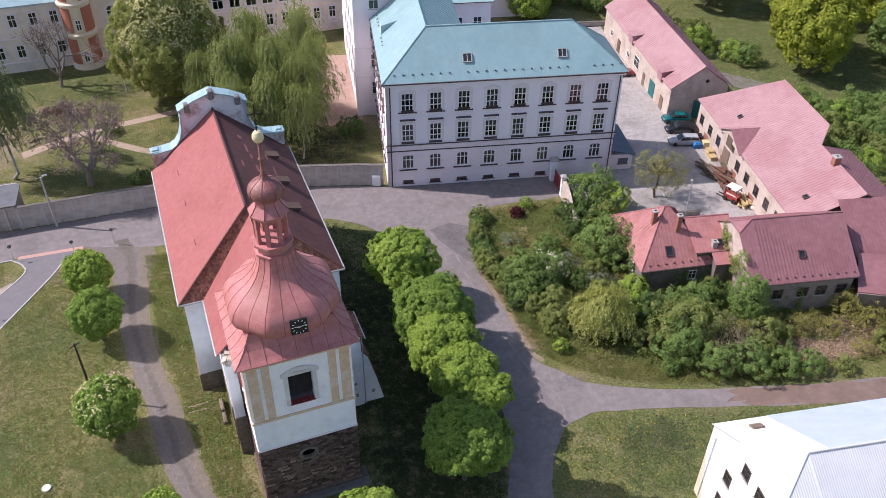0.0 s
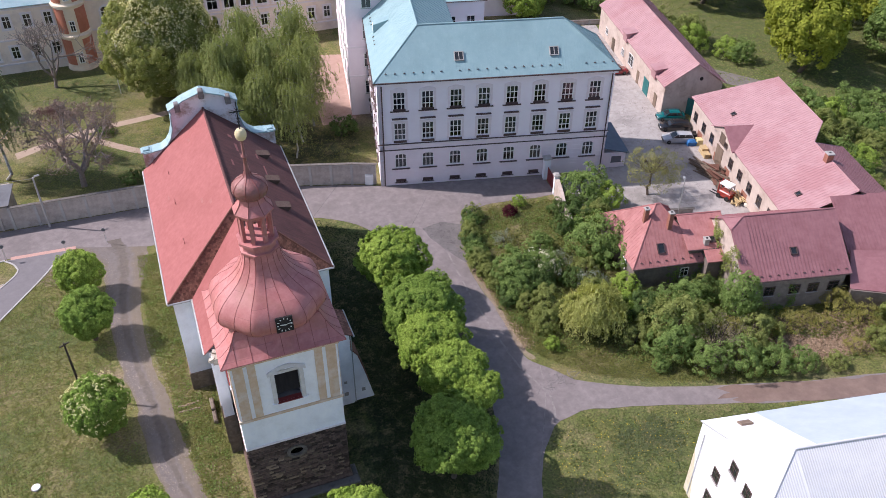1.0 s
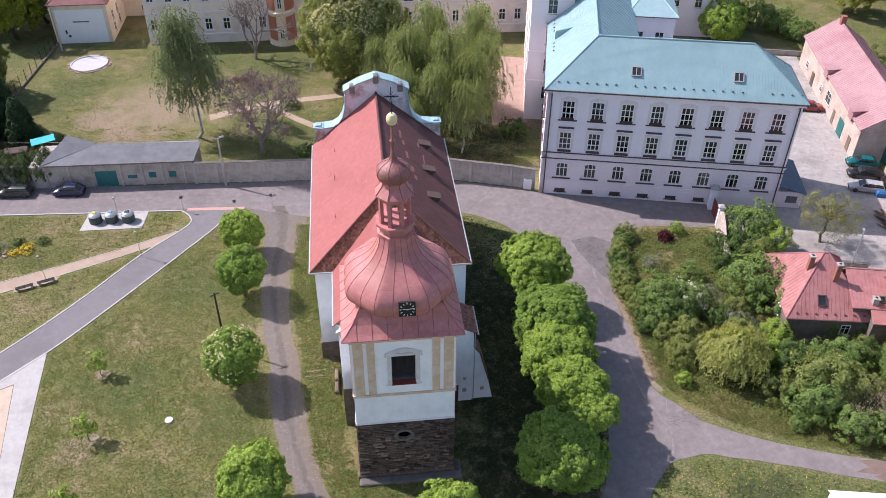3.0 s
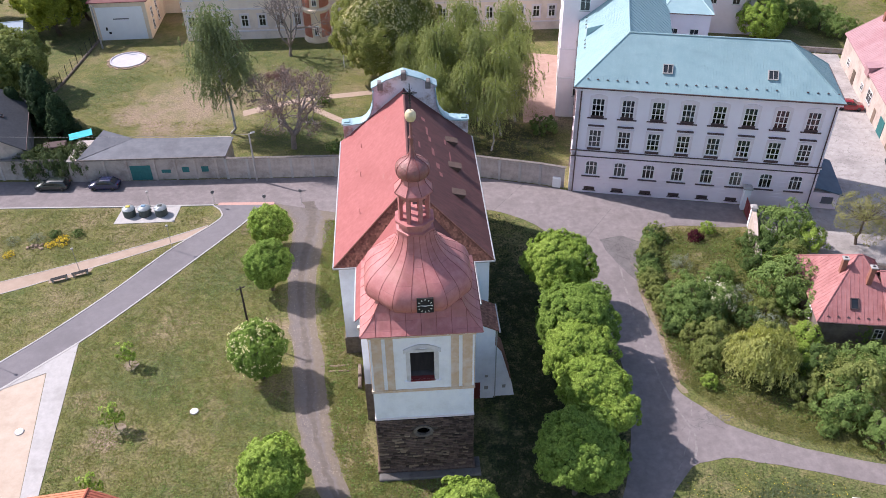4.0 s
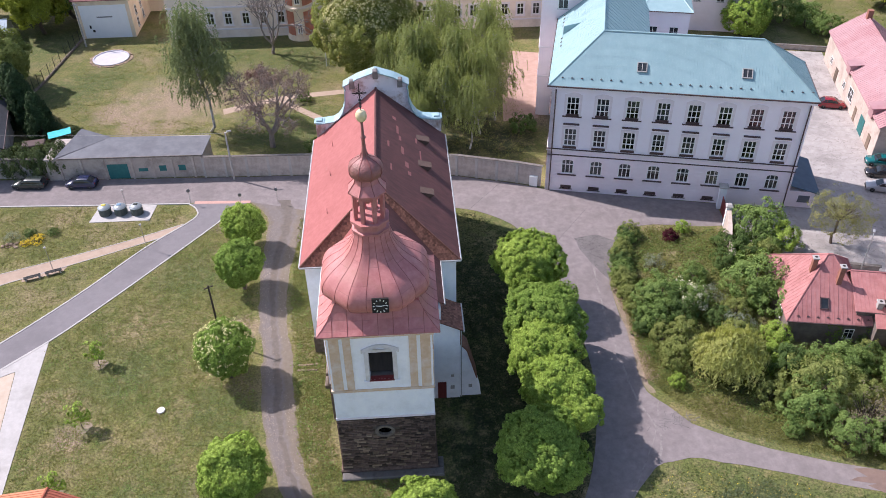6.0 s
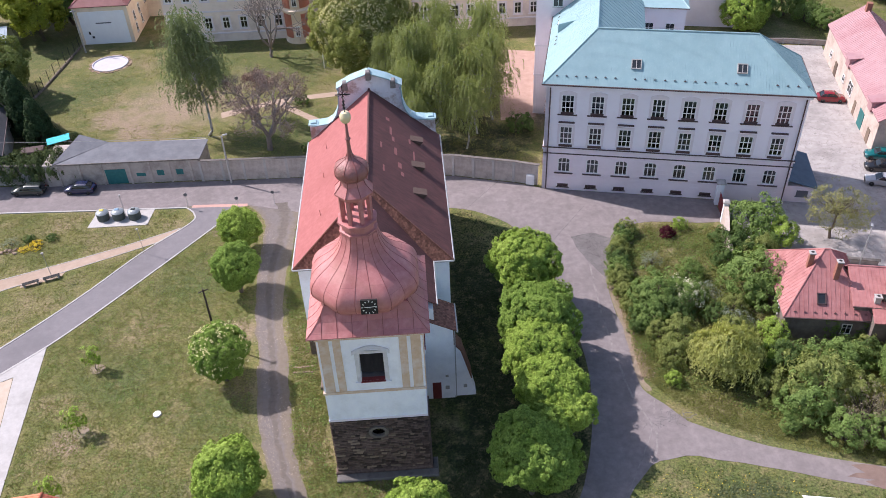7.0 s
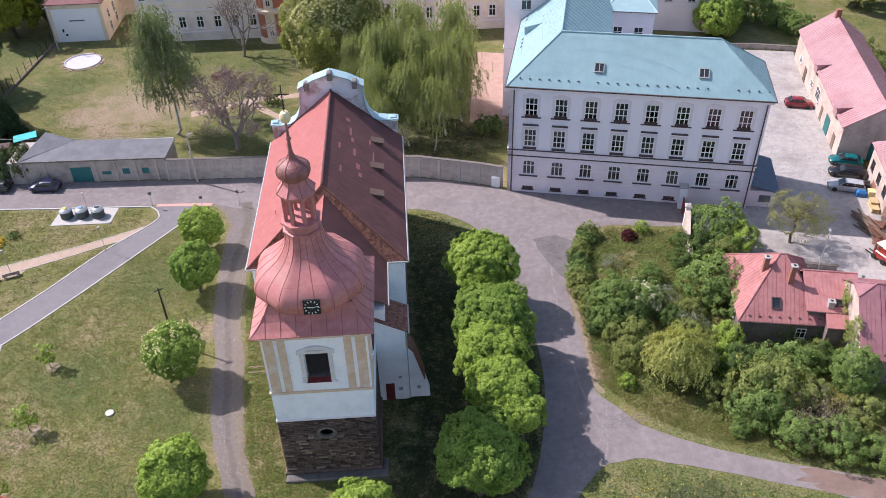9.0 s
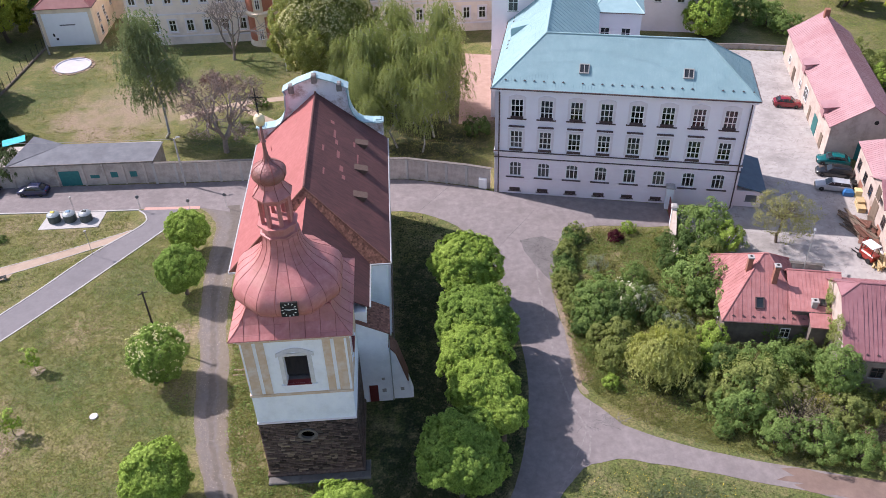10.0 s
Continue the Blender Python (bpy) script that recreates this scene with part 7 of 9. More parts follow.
for row in [("olive", 30.6, 33.0, .7), ("purple", 35.3, 32.1, .62), ("lime", 37.2, 33.4, .55), ("green", 46.0, 31.4, 1.75), ("lime", 48.2, 29.2, 1.2), ("dark", 42.9, 27.8, 1.25),
            ("dark", 41.2, 29.4, .9), ("dark", 40.2, 26.2, .9), ("green", 42.0, 21.0, 1.9), ("green", 43.2, 18.6, 1.5), ("green", 35.6, 24.2, .85), ("grey", 32.0, 26.8, .75), ("blossom", 34.0, 19.6, 1.25),
            ("green", 30.4, 20.2, 1.45), ("dark", 32.0, 17.6, 1.2), ("green", 29.6, 17.4, 1.2), ("willow", 34.6, 8.8, 1.95), ("willow", 35.8, 9.6, 1.7), ("willow", 33.6, 9.8, 1.5), ("olive", 31.4, 13.4, 1.2), ("olive", 29.6, 14.8, 0.8),
            ("olive", 30.2, 11.2, 0.9), ("lime", 29.4, 8.2, .5), ("lime", 41.2, 13.2, .95), ("grey", 38.2, 15.4, 1.0), ("olive", 37.6, 14.2, .9), ("olive", 42.0, 5.0, 1.8), ("green", 40.6, 3.2, 1.5),
            ("green", 43.8, 8.6, 1.25), ("green", 46.4, 8.2, 1.3), ("dark", 41.2, 9.2, 1.2), ("lime", 39.4, 10.4, .9), ("twiggy", 45.6, 1.6, 1.5), ("twiggy", 44.2, 0.2, 1.2), ("green", 46.4, -1.2, 1.25), ("green", 43.0, -0.2, 1.2),
            ("olive", 48.4, -0.2, 1.0), ("green", 49.8, -2.5, 1.0), ("green", 52.4, -3.4, .85), ("olive", 50.6, 1.6, 1.2), ("yellow", 54.6, 1.8, 1.0), ("yellow", 58.4, 0.4, .75), ("yellow", 57.4, 2.0, .7),
            ("yellow", 62.2, 1.9, 1.2), ("yellow", 59.6, -3.4, .7), ("olive", 62.8, -3.8, .85), ("yellow", 63.2, -0.4, 1.05), ("olive", 66, -2.6, 1.3), ("olive", 56.0, -4.6, .6), ("yellow", 48.6, 3.4, .9), ("olive", 46.2, 4.4, 1.1),
            ("dark", 49.5, 9.3, 1.0), ("olive", 49.9, 10.2, .8), ("dark", 47.6, 10.0, .9), ("olive", 37.8, 5.6, .9), ("green", 38.6, 1.4, .55), ("olive", 52.8, 4.4, .8), ("yellow", 62.6, 2.6, 1.0), ("dark", 37.6, 12.2, .9), ("twiggy", 48.0, 1.4, 1.2), ("yellow", 35.8, 13.4, .8), ("green", 64.8, -5.4, 1.0),
            ("olive", 68.6, -5.2, 1.2), ("green", 72, -6.4, 1.3), ("olive", 69.8, -2, 1.3), ("olive", 44.8, 26.2, 1.1), ("green", 45.4, 28.4, 1.1), ("dark", 34.0, 22.6, .6), ("olive", 38.6, 18.0, .8), ("dark", 36.4, 17.0, .8), ("grey", 36.8, 20.4, .8)]:
    bush(*row)
# overgrown hedge along the road
rng = np.random.default_rng(3)
for x, y in curve_through([(29.9, 32.6), (28.3, 29.8), (27.6, 26.5), (27.3, 23), (27.5, 19.5), (27.9, 16.4)], 4):
    bush(["green", "olive", "dark"][int(rng.integers(0, 3))], x + rng.uniform(0, 0.7), y, rng.uniform(0.55, 0.8), 0.9)
K_young = tree_kind(201, 1.9, 2.7, 3.8, L_green, 230, 60, 0.4, 0.11, trunk_r=0.12, rough=0.35, low=-0.9, even=True)
plant("tree", K_young, 50.3, 5.0, "slim fresh green tree against the outbuilding", "tree", 0.95, 0)
K_sparse = tree_kind(205, 3.3, 2.7, 4.2, leaf_mat("young_sparse_leaves", (0.20, 0.20, 0.075), (0.31, 0.30, 0.125), 0.3), 230, 40, 0.55, 0.09, trunk_r=0.15, rough=0.35, low=-0.6, inner=0.5, limbs=26)
plant("tree", K_sparse, 54.6, 29.6, "sparse half-bare tree by the yard wall", "tree", 1.0, 0)


def scatter(name, region, n, seed, leaf, label, size=0.16, high=0.4, per=5, spread=0.3, avoid=(), droop=0.0, aspect=2.2, patchy=0.0):
    """Low growth over a region, as one object of uncountable stuff."""
    rng = np.random.default_rng(seed)
    xs, ys = [p[0] for p in region], [p[1] for p in region]
    pts = []
    while len(pts) < n:
        p = (rng.uniform(min(xs), max(xs)), rng.uniform(min(ys), max(ys)))
        if not inside(p, region) or any(inside(p, a) for a in avoid):
            continue
        if patchy and noise.noise((p[0] * 0.25 + seed, p[1] * 0.25, 0)) + rng.uniform(-0.3, 0.3) < patchy - 0.5:
            continue
        pts.append(p)
    pts = np.array(pts)
    c = np.repeat(pts, per, 0) + rng.normal(0, spread, (n * per, 2))
    z = rng.uniform(0.02, high, n * per) * rng.uniform(0.3, 1.0, n * per)
    v = leaf_cards(np.column_stack([c, z]), np.tile((0, 0, 0.7), (n * per, 1)) + rng.normal(0, 0.5, (n * per, 3)), size, rng, aspect, droop)
    v[:, 2] = np.maximum(v[:, 2], 0.005)
    me = bpy.data.meshes.new(name)
    me.from_pydata(v.tolist(), [], np.arange(len(v)).reshape(-1, 3).tolist())
    me.materials.append(leaf)
    return tagged(new(name, me), label, "grass", "", "stuff")


def inside(p, poly):
    hit = False
    for (x0, y0), (x1, y1) in zip(poly, poly[1:] + poly[:1]):
        if (y0 > p[1]) != (y1 > p[1]) and p[0] < (x1 - x0) * (p[1] - y0) / (y1 - y0) + x0:
            hit = not hit
    return hit


GARDEN = [(41.5, 33.5), (34.2, 34.6), (30.5, 33), (27.6, 28.3), (27.0, 22.4), (27.2, 15.0), (28.4, 9.4), (30.2, 7.4), (33.4, 5.2), (39.6, 2.0), (50.0, -2.2), (75, -9), (75, 2), (64, 3.2), (52, 6), (51, 10.8), (42, 13), (44.6, 24), (42, 30)]
BARE = [(51.6, 0.9), (53.2, -2.4), (57.2, -3.8), (61.5, -4.2), (61.0, -1.8), (57.0, -0.6), (54.2, 1.2)]
scatter("undergrowth", GARDEN, 6000, 41, L_grassblade, "rank undergrowth and tall weeds in the garden", 0.1, 0.45, 8, 0.3, avoid=(BARE,), aspect=2.4)
scatter("undergrowth", GARDEN, 3600, 42, L_green, "leafy green ground cover in the garden", 0.1, 0.4, 9, 0.32, avoid=(BARE,), aspect=1.5, patchy=0.5)
LAWN_W = [(-36, 19), (-27, 31.5), (-21.9, 39), (-19.5, 42.3), (-16, 42), (-15.2, 36), (-15, 24), (-13.4, 12), (-12, 4), (-9.8, -4), (-6, -16), (-33, -16), (-34.2, 0)]
scatter("grass", LAWN_W, 14000, 43, L_grassblade, "rough mixed lawn grass beside the track", 0.075, 0.06, 5, 0.18)
scatter("weeds", LAWN_W, 2400, 44, L_green, "broad-leaved weeds in the lawn", 0.08, 0.1, 7, 0.15, aspect=1.4, patchy=0.5)
STRIP = [(-10.6, 40), (-7.6, 40), (-7.6, 15.5), (-5.2, 15), (-5.2, 5), (-4, -0.6), (5, -0.6), (5, -12), (-3, -12), (-6, -4), (-8.2, 4), (-9.4, 14), (-10.6, 24)]
scatter("grass", STRIP, 5000, 45, L_grassblade, "rough grass between the track and the church", 0.075, 0.1, 7, 0.18)
scatter("weeds", STRIP, 700, 46, L_green, "green weeds along the church wall", 0.1, 0.25, 12, 0.25, aspect=1.4)
L_meadow = leaf_mat("meadow_blades", (0.072, 0.104, 0.030), (0.138, 0.155, 0.054), 0.3)
# Near-black green: church and tree shade painted into the blades.
L_shadegrass = leaf_mat("shade_dark_grass", (0.018, 0.031, 0.010), (0.035, 0.050, 0.016), 0.1)
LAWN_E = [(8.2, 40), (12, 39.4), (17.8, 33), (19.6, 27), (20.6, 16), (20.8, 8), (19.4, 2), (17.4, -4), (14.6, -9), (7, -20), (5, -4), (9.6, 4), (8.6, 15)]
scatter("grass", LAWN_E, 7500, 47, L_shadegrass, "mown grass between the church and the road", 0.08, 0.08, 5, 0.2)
LAWN_SE = [(24, -2.4), (29.5, -1.5), (37, -3.8), (50, -8.4), (62, -12), (62, -40), (8, -40), (14, -24), (19, -14), (21.8, -7)]
scatter("grass", LAWN_SE, 8000, 48, L_meadow, "green meadow grass by the side road", 0.085, 0.1, 5, 0.25)
scatter("weeds", [(31.5, -2.9), (36.5, -4.2), (36.5, -6.2), (32.2, -11.5), (26.5, -11.0), (28.5, -5)], 520, 59, leaf_mat("grey_green_weeds", (0.085, 0.118, 0.056), (0.150, 0.172, 0.098), 0.3), "grey-green weeds in the meadow beside the white house", 0.09, 0.15, 7, 0.25, aspect=1.6, patchy=0.6)
M_dandelion = mat("dandelion_yellow", (0.62, 0.45, 0.03), (0.75, 0.58, 0.06), 5, 0.8, 0, 0)
scatter("dandelions", [(24, -2.6), (29.5, -1.9), (38, -4.4), (36, -9), (26, -11), (21, -9)], 520, 49, M_dandelion, "yellow dandelions in the meadow", 0.072, 0.14, 1, 0.1, aspect=1.1)
MEADOW_NW = [(-26.4, 44.2), (-26.2, 40.6), (-33, 37), (-48.5, 31.2), (-75, 21.8), (-75, 46), (-54, 45.7), (-39, 44.8)]
scatter("grass", MEADOW_NW, 6500, 50, L_grassblade, "rough grass beside the waste containers", 0.09, 0.08, 4, 0.22, avoid=([(-38.2, 45.3), (-29.6, 45.2), (-29.9, 41.0), (-38.2, 41.1)],))
MEADOW_W = [(-28.2, 36.8), (-36, 33), (-48.5, 27.6), (-75, 18), (-75, -14), (-57, 4.6), (-44.2, 17.4), (-39.6, 22.6), (-34.8, 28.6)]
scatter("grass", MEADOW_W, 6000, 51, L_grassblade, "dry grass between the footpaths", 0.085, 0.08, 4, 0.22)
CASTLE_LAWN = [(-52, 62), (-24, 60), (-9, 53), (9, 52), (20, 49), (22, 62), (20, 95), (-52, 97)]
scatter("grass", CASTLE_LAWN, 8000, 52, L_grassblade, "castle garden lawn, dry in the middle", 0.1, 0.08, 4, 0.28, avoid=([(-51.2, 87.2), (-43.6, 87.2), (-43.6, 94.8), (-51.2, 94.8)], [(-42, 69), (-22, 66), (-22, 84), (-42, 84)], [(-26, 68), (-15, 72), (3, 75), (3, 78), (-16, 75), (-26, 71)]))
VERGE = curve_through([(27.2, 22.4), (27.1, 15.0), (27.1, 9.6), (28.1, 7.2), (31.5, 3.4), (38.4, -0.3), (49.3, -3.9)], 6)
scatter("verge_grass", VERGE + offset_line(VERGE, 2.6)[::-1], 2600, 53, L_grassblade, "grassy road verge", 0.08, 0.12, 7, 0.2)
M_pebble = mat("pale_gravel", (0.26, 0.21, 0.17), (0.42, 0.35, 0.29), 3, 0.95, 0, 0, island=0.4)
for off, seed in ((-0.7, 55), (0.5, 56)):
    side = (TR_R if seed == 55 else TR_L)[8:]
    scatter("gravel", offset_line(side, off + (1.3 if seed == 55 else 0.4))[::-1] + offset_line(side, off - 0.4), 900, seed, M_pebble, "loose gravel along the track", 0.07, 0.03, 4, 0.3, aspect=1.1, patchy=0.45)
M_litter = mat("dry_leaf_litter", (0.24, 0.16, 0.10), (0.40, 0.29, 0.20), 3, 0.95, 0, 0, island=0.4)
scatter("dry_weeds", BARE, 1500, 57, M_litter, "dry brown weeds and bare earth in the garden", 0.1, 0.1, 6, 0.3, aspect=2.6)
scatter("dry_weeds", [(51.6, 4.2), (64, 1.0), (66, -2.4), (60, -2.0), (52.4, 2.4)], 420, 58, M_litter, "dry stalks among the yellow weeds", 0.1, 0.7, 7, 0.3, aspect=3.0)
scatter("leaf_litter", curve_through([(26.5, 28), (26.4, 22), (26.45, 15), (26.3, 9)], 5) + curve_through([(27.6, 9), (27.7, 15), (27.6, 22), (27.6, 28)], 5), 1300, 54, M_litter, "dry leaves along the road edge", 0.09, 0.05, 3, 0.25, aspect=1.2)


# ivy on the gable of the outbuilding and on the street side of the small house
def ivy(m, w, h, n, seed, label):
    rng = np.random.default_rng(seed)
    x = rng.uniform(0, w, n)
    z = h * rng.uniform(0, 1, n) * (0.55 + 0.45 * np.sin(x / w * 7 + seed))
    cl = np.column_stack([x, rng.uniform(-0.25, -0.05, n), np.abs(z) + 0.1, np.zeros(n), -np.ones(n), np.full(n, 0.3), rng.uniform(0.6, 1.2, n)])
    ob = thing("ivy", m, label, "climbing plant")
    part("foliage", foliage_mesh("foliage", L_green if seed % 2 else L_olive, cl, 26, 0.3, 0.09, rng), None, ob)


ivy(pose(50.3, 6.2, 0, 0, 0, -12.4) @ pose(0.78, 9, 0, 0, 0, -90), 9, 7.0, 260, 6, "yellowish ivy climbing the cream gable wall")
ivy(pose(50.3, 6.2, 0, 0, 0, -12.4) @ pose(0.76, 8.0, 3.2, 0, 0, -90), 6.4, 4.4, 150, 8, "yellowish ivy creeping up the gable edge")
ivy(pose(42.3, 13.6, 0, 0, 0, -10) @ pose(4.2, 0, 0), 4.2, 3.2, 45, 7, "green ivy hanging over the grey house wall")
ivy(pose(50.35, 6.1, 0, 0, 0, -12.4) @ pose(5.2, 0, 0), 2.2, 4.2, 26, 9, "dark ivy on the grimy outbuilding wall")


# ---- parked cars ----
def car_paint(name, c):
    m = mat(name, c, tuple(v * 1.15 for v in c), 2, 0.25, 0.0, 0.0, spec=0.6)
    m.node_tree.nodes["Principled BSDF"].inputs["Coat Weight"].default_value = 0.6
    return m


M_tyre = mat("tyre_rubber", (0.02, 0.02, 0.02), (0.035, 0.035, 0.035), 4, 0.85, 0, 0.1)
M_rim = mat("alloy_rim", (0.45, 0.45, 0.46), (0.55, 0.55, 0.56), 3, 0.35, 0.7, 0)
M_carglass = mat("tinted_car_glass", (0.015, 0.018, 0.02), (0.03, 0.034, 0.038), 1, 0.06, 0, 0, spec=0.7)
M_lamp_red = mat("red_tail_lamp", (0.25, 0.01, 0.01), (0.3, 0.02, 0.02), 2, 0.3, 0, 0)
M_lamp_clear = mat("clear_headlamp", (0.55, 0.57, 0.6), (0.65, 0.66, 0.68), 2, 0.15, 0, 0)
wheel_tyre = mesh_of(Geo().lathe([(0.2, -0.1), (0.3, -0.11), (0.325, -0.07), (0.325, 0.07), (0.3, 0.11), (0.2, 0.1)], 20), M_tyre, True, "tyre")
wheel_rim = mesh_of(Geo().lathe([(0.05, -0.1), (0.21, -0.085), (0.21, 0.085), (0.05, 0.1)], 14), M_rim, False, "rim")


def loft(sections):
    """A body from cross-sections along x: (x, half width low, half width high, z low, z belt, z top, half width top)."""
    g = Geo()
    rows = []
    for x, wl, wh, z0, zb, zt, wt in sections:
        rows.append([(x, -wl, z0), (x, -wh, (z0 + zb) / 2), (x, -wh, zb), (x, -wt, zt), (x, wt, zt), (x, wh, zb), (x, wh, (z0 + zb) / 2), (x, wl, z0)])
    vs = [p for r in rows for p in r]
    fs = [(i * 8 + j, i * 8 + (j + 1) % 8, (i + 1) * 8 + (j + 1) % 8, (i + 1) * 8 + j) for i in range(len(rows) - 1) for j in range(8)]
    return g.add(vs, fs + [tuple(range(8))[::-1], tuple(range((len(rows) - 1) * 8, len(rows) * 8))])


def car(m, paint, label, wagon=False, length=4.3):
    ob = thing("car", m, label, "car")
    h = length / 2
    body = loft([(-h, .68, .74, .35, .72, .86, .66), (-h + .15, .78, .84, .25, .75, .95, .74), (-h + .9, .8, .87, .2, .78, .97, .8), (0, .8, .88, .2, .78, .95, .82),
                 (h - 1.25, .8, .87, .2, .77, .93, .8), (h - .5, .8, .85, .2, .72, .84, .74), (h - .1, .74, .8, .25, .66, .74, .66), (h, .62, .7, .35, .6, .66, .58)])
    part("body", body, paint, ob, "", True)
    rear = -h + (.12 if wagon else .35)
    cab = loft([(rear, .7, .74, .92, .94, 1.0, .66), (rear + (.3 if wagon else .55), .74, .76, .92, 1.0, 1.38, .58), (-.2, .76, .78, .92, 1.05, 1.44, .6), (.35, .76, .77, .92, 1.0, 1.4, .58), (1.05, .72, .74, .9, .92, .97, .66)])
    cabin = part("cabin", cab, M_carglass, ob, "tinted windows", True)
    top = loft([(rear + (.28 if wagon else .55), .6, .6, 1.36, 1.38, 1.42, .54), (-.2, .62, .62, 1.41, 1.44, 1.47, .56), (.33, .6, .6, 1.36, 1.39, 1.43, .54)])
    part("roof", top, paint, ob, "", True)
    for s in (-1, 1):
        for x0, z0, x1, z1 in ((1.0, .95, .35, 1.41), (.1, .95, .02, 1.43), (-.85, .95, -.8, 1.43), (rear + .02, .97, rear + (.3 if wagon else .55), 1.39)):
            part("pillar", Geo().tube((x0, s * .735, z0), (x1, s * .6, z1), .045, .04, 5), paint, ob)
    for x in (-h + .8, h - .8):
        for s in (-1, 1):
            w = part("wheel", wheel_tyre, None, ob, "black tyre on alloy rim", m=pose(x, s * .76, .325, 90, 0, 0))
            part("rim", wheel_rim, None, w)
    for s in (-1, 1):
        part("headlight", Geo().bevel_box(h - .3, s * .55 - .14, .62, h - .04, s * .55 + .14, .72, .02), M_lamp_clear, ob, "clear headlight")
        part("tail_light", Geo().bevel_box(-h + .0, s * .6 - .1, .72, -h + .12, s * .6 + .1, .9, .02), M_lamp_red, ob, "red tail light")
        part("mirror", Geo().bevel_box(.72, s * .9 - .08, .95, .88, s * .9 + .08, 1.08, .03), paint, ob)
    part("bumper", Geo().box(h - .03, -.6, .3, h + .04, .6, .5), M_tyre, ob, "dark bumper strip")
    part("bumper", Geo().box(-h - .04, -.6, .35, -h + .03, .6, .55), M_tyre, ob, "dark bumper strip")
    return ob


car(pose(69.0, 46.3, 0.02, 0, 0, 160), car_paint("teal_car_paint", (0.0, 0.11, 0.115)), "teal hatchback parked in the yard")
car(pose(67.9, 43.4, 0.02, 0, 0, 159), car_paint("black_car_paint", (0.012, 0.012, 0.014)), "black estate car parked in the yard", True, 4.7)
car(pose(66.3, 40.2, 0.02, 0, 0, 160), car_paint("silver_car_paint", (0.36, 0.37, 0.39)), "silver estate car parked in the yard", True, 4.5)
car(pose(69.2, 63.0, 0.02, 0, 0, -14), car_paint("red_car_paint", (0.22, 0.012, 0.018)), "red hatchback parked beside the barn", False, 4.1)
car(pose(-48.2, 50.6, 0.02, 0, 0, 176), car_paint("dark_green_car_paint", (0.02, 0.028, 0.026)), "dark green estate car by the street wall", True, 4.5)
car(pose(-41.1, 50.2, 0.02, 0, 0, 176), car_paint("dark_blue_car_paint", (0.012, 0.018, 0.06)), "dark blue hatchback by the street wall", False, 4.1)


# ---- fittings of the yard buildings ----
def small_window(parent, m, w=1.0, h=1.2, label="white-framed window", dark=True):
    t = 0.08
    material = M_sill if "dark" in label or "brown" in label else M_frame
    ring_v = [(x, y, z) for y in (-0.04, 0.04) for x, z in ((0, 0), (w, 0), (w, h), (0, h), (t, t), (w - t, t), (w - t, h - t), (t, h - t))]
    ring_f = []
    for i in range(4):
        j = (i + 1) % 4
        ring_f += [(i, j, 4 + j, 4 + i), (8 + j, 8 + i, 12 + i, 12 + j), (j, i, 8 + i, 8 + j), (4 + i, 4 + j, 12 + j, 12 + i)]
    ob = part("window", Geo().add(ring_v, ring_f), material, parent, label, m=m)
    part("glazing_bar", Geo().box(w / 2 - 0.03, -0.035, t, w / 2 + 0.03, 0.035, h - t), material, ob)
    part("glazing_bar", Geo().box(t, -0.03, h * 0.6, w - t, 0.03, h * 0.6 + 0.05), material, ob)
    part("pane", Geo().box(0.05, -0.01, 0.05, w - 0.05, 0.01, h - 0.05), M_carglass, ob)
    part("sill", Geo().box(-0.08, -0.12, -0.07, w + 0.08, 0.02, 0.0), M_coping, ob)
    return ob


def chimney(parent, m, h, w=0.6, material=None):
    ob = part("chimney", Geo().box(-w / 2, -w / 2, 0, w / 2, w / 2, h), material or M_chim, parent, "red brick chimney", m=m)
    part("cap", Geo().bevel_box(-w / 2 - 0.08, -w / 2 - 0.08, h, w / 2 + 0.08, w / 2 + 0.08, h + 0.14, 0.04), M_coping, ob, "pale chimney cap")
    part("flue", Geo().tube((0, 0, h + 0.14), (0, 0, h + 0.16), 0.16, 0.16, 8), M_black, ob)
    return ob


M_chim = mat("chimney_brick", (0.26, 0.11, 0.075), (0.38, 0.17, 0.12), 5, 0.9, 0, 0.3)


def roof_light(parent, x, y, ez, slope, over, w=0.8, h=1.1, label="open grey roof window"):
    """A roof window on the slope that rises from the eave at y = -over."""
    z = ez + (y + over) * math.tan(radians(slope))
    ob = part("roof_window", Geo().box(-w / 2, -h / 2, 0, w / 2, -h / 2 + 0.1, 0.16).box(-w / 2, h / 2 - 0.1, 0, w / 2, h / 2, 0.16).box(-w / 2, -h / 2, 0, -w / 2 + 0.1, h / 2, 0.16).box(w / 2 - 0.1, -h / 2, 0, w / 2, h / 2, 0.16), M_sill, parent, label, m=pose(x, y, z, slope, 0, 0))
    part("pane", Geo().box(-w / 2 + 0.1, -h / 2 + 0.1, 0.08, w / 2 - 0.1, h / 2 - 0.1, 0.1), M_carglass, ob)
    return ob


s_c = math.degrees(math.atan2(4.8, 5.2 + 0.35))
roof_light(cottage, 3.45, 1.2, 3.2, s_c, 0.35, 0.9, 1.2)
chimney(cottage, pose(2.5, 4.4, 5.4), 2.6, 0.5)
chimney(cottage, pose(4.9, 3.0, 5.0), 3.1, 0.5)
chimney(link, pose(2.0, 0.3, 4.3), 1.3, 0.55, M_coping)
small_window(cottage, pose(5.8, -0.03, 1.0), 1.0, 1.3)
small_window(cottage, pose(-0.03, 3.2, 1.2, 0, 0, -90), 0.9, 1.2)
s_f = math.degrees(math.atan2(4.4, 5.9 + 0.35))
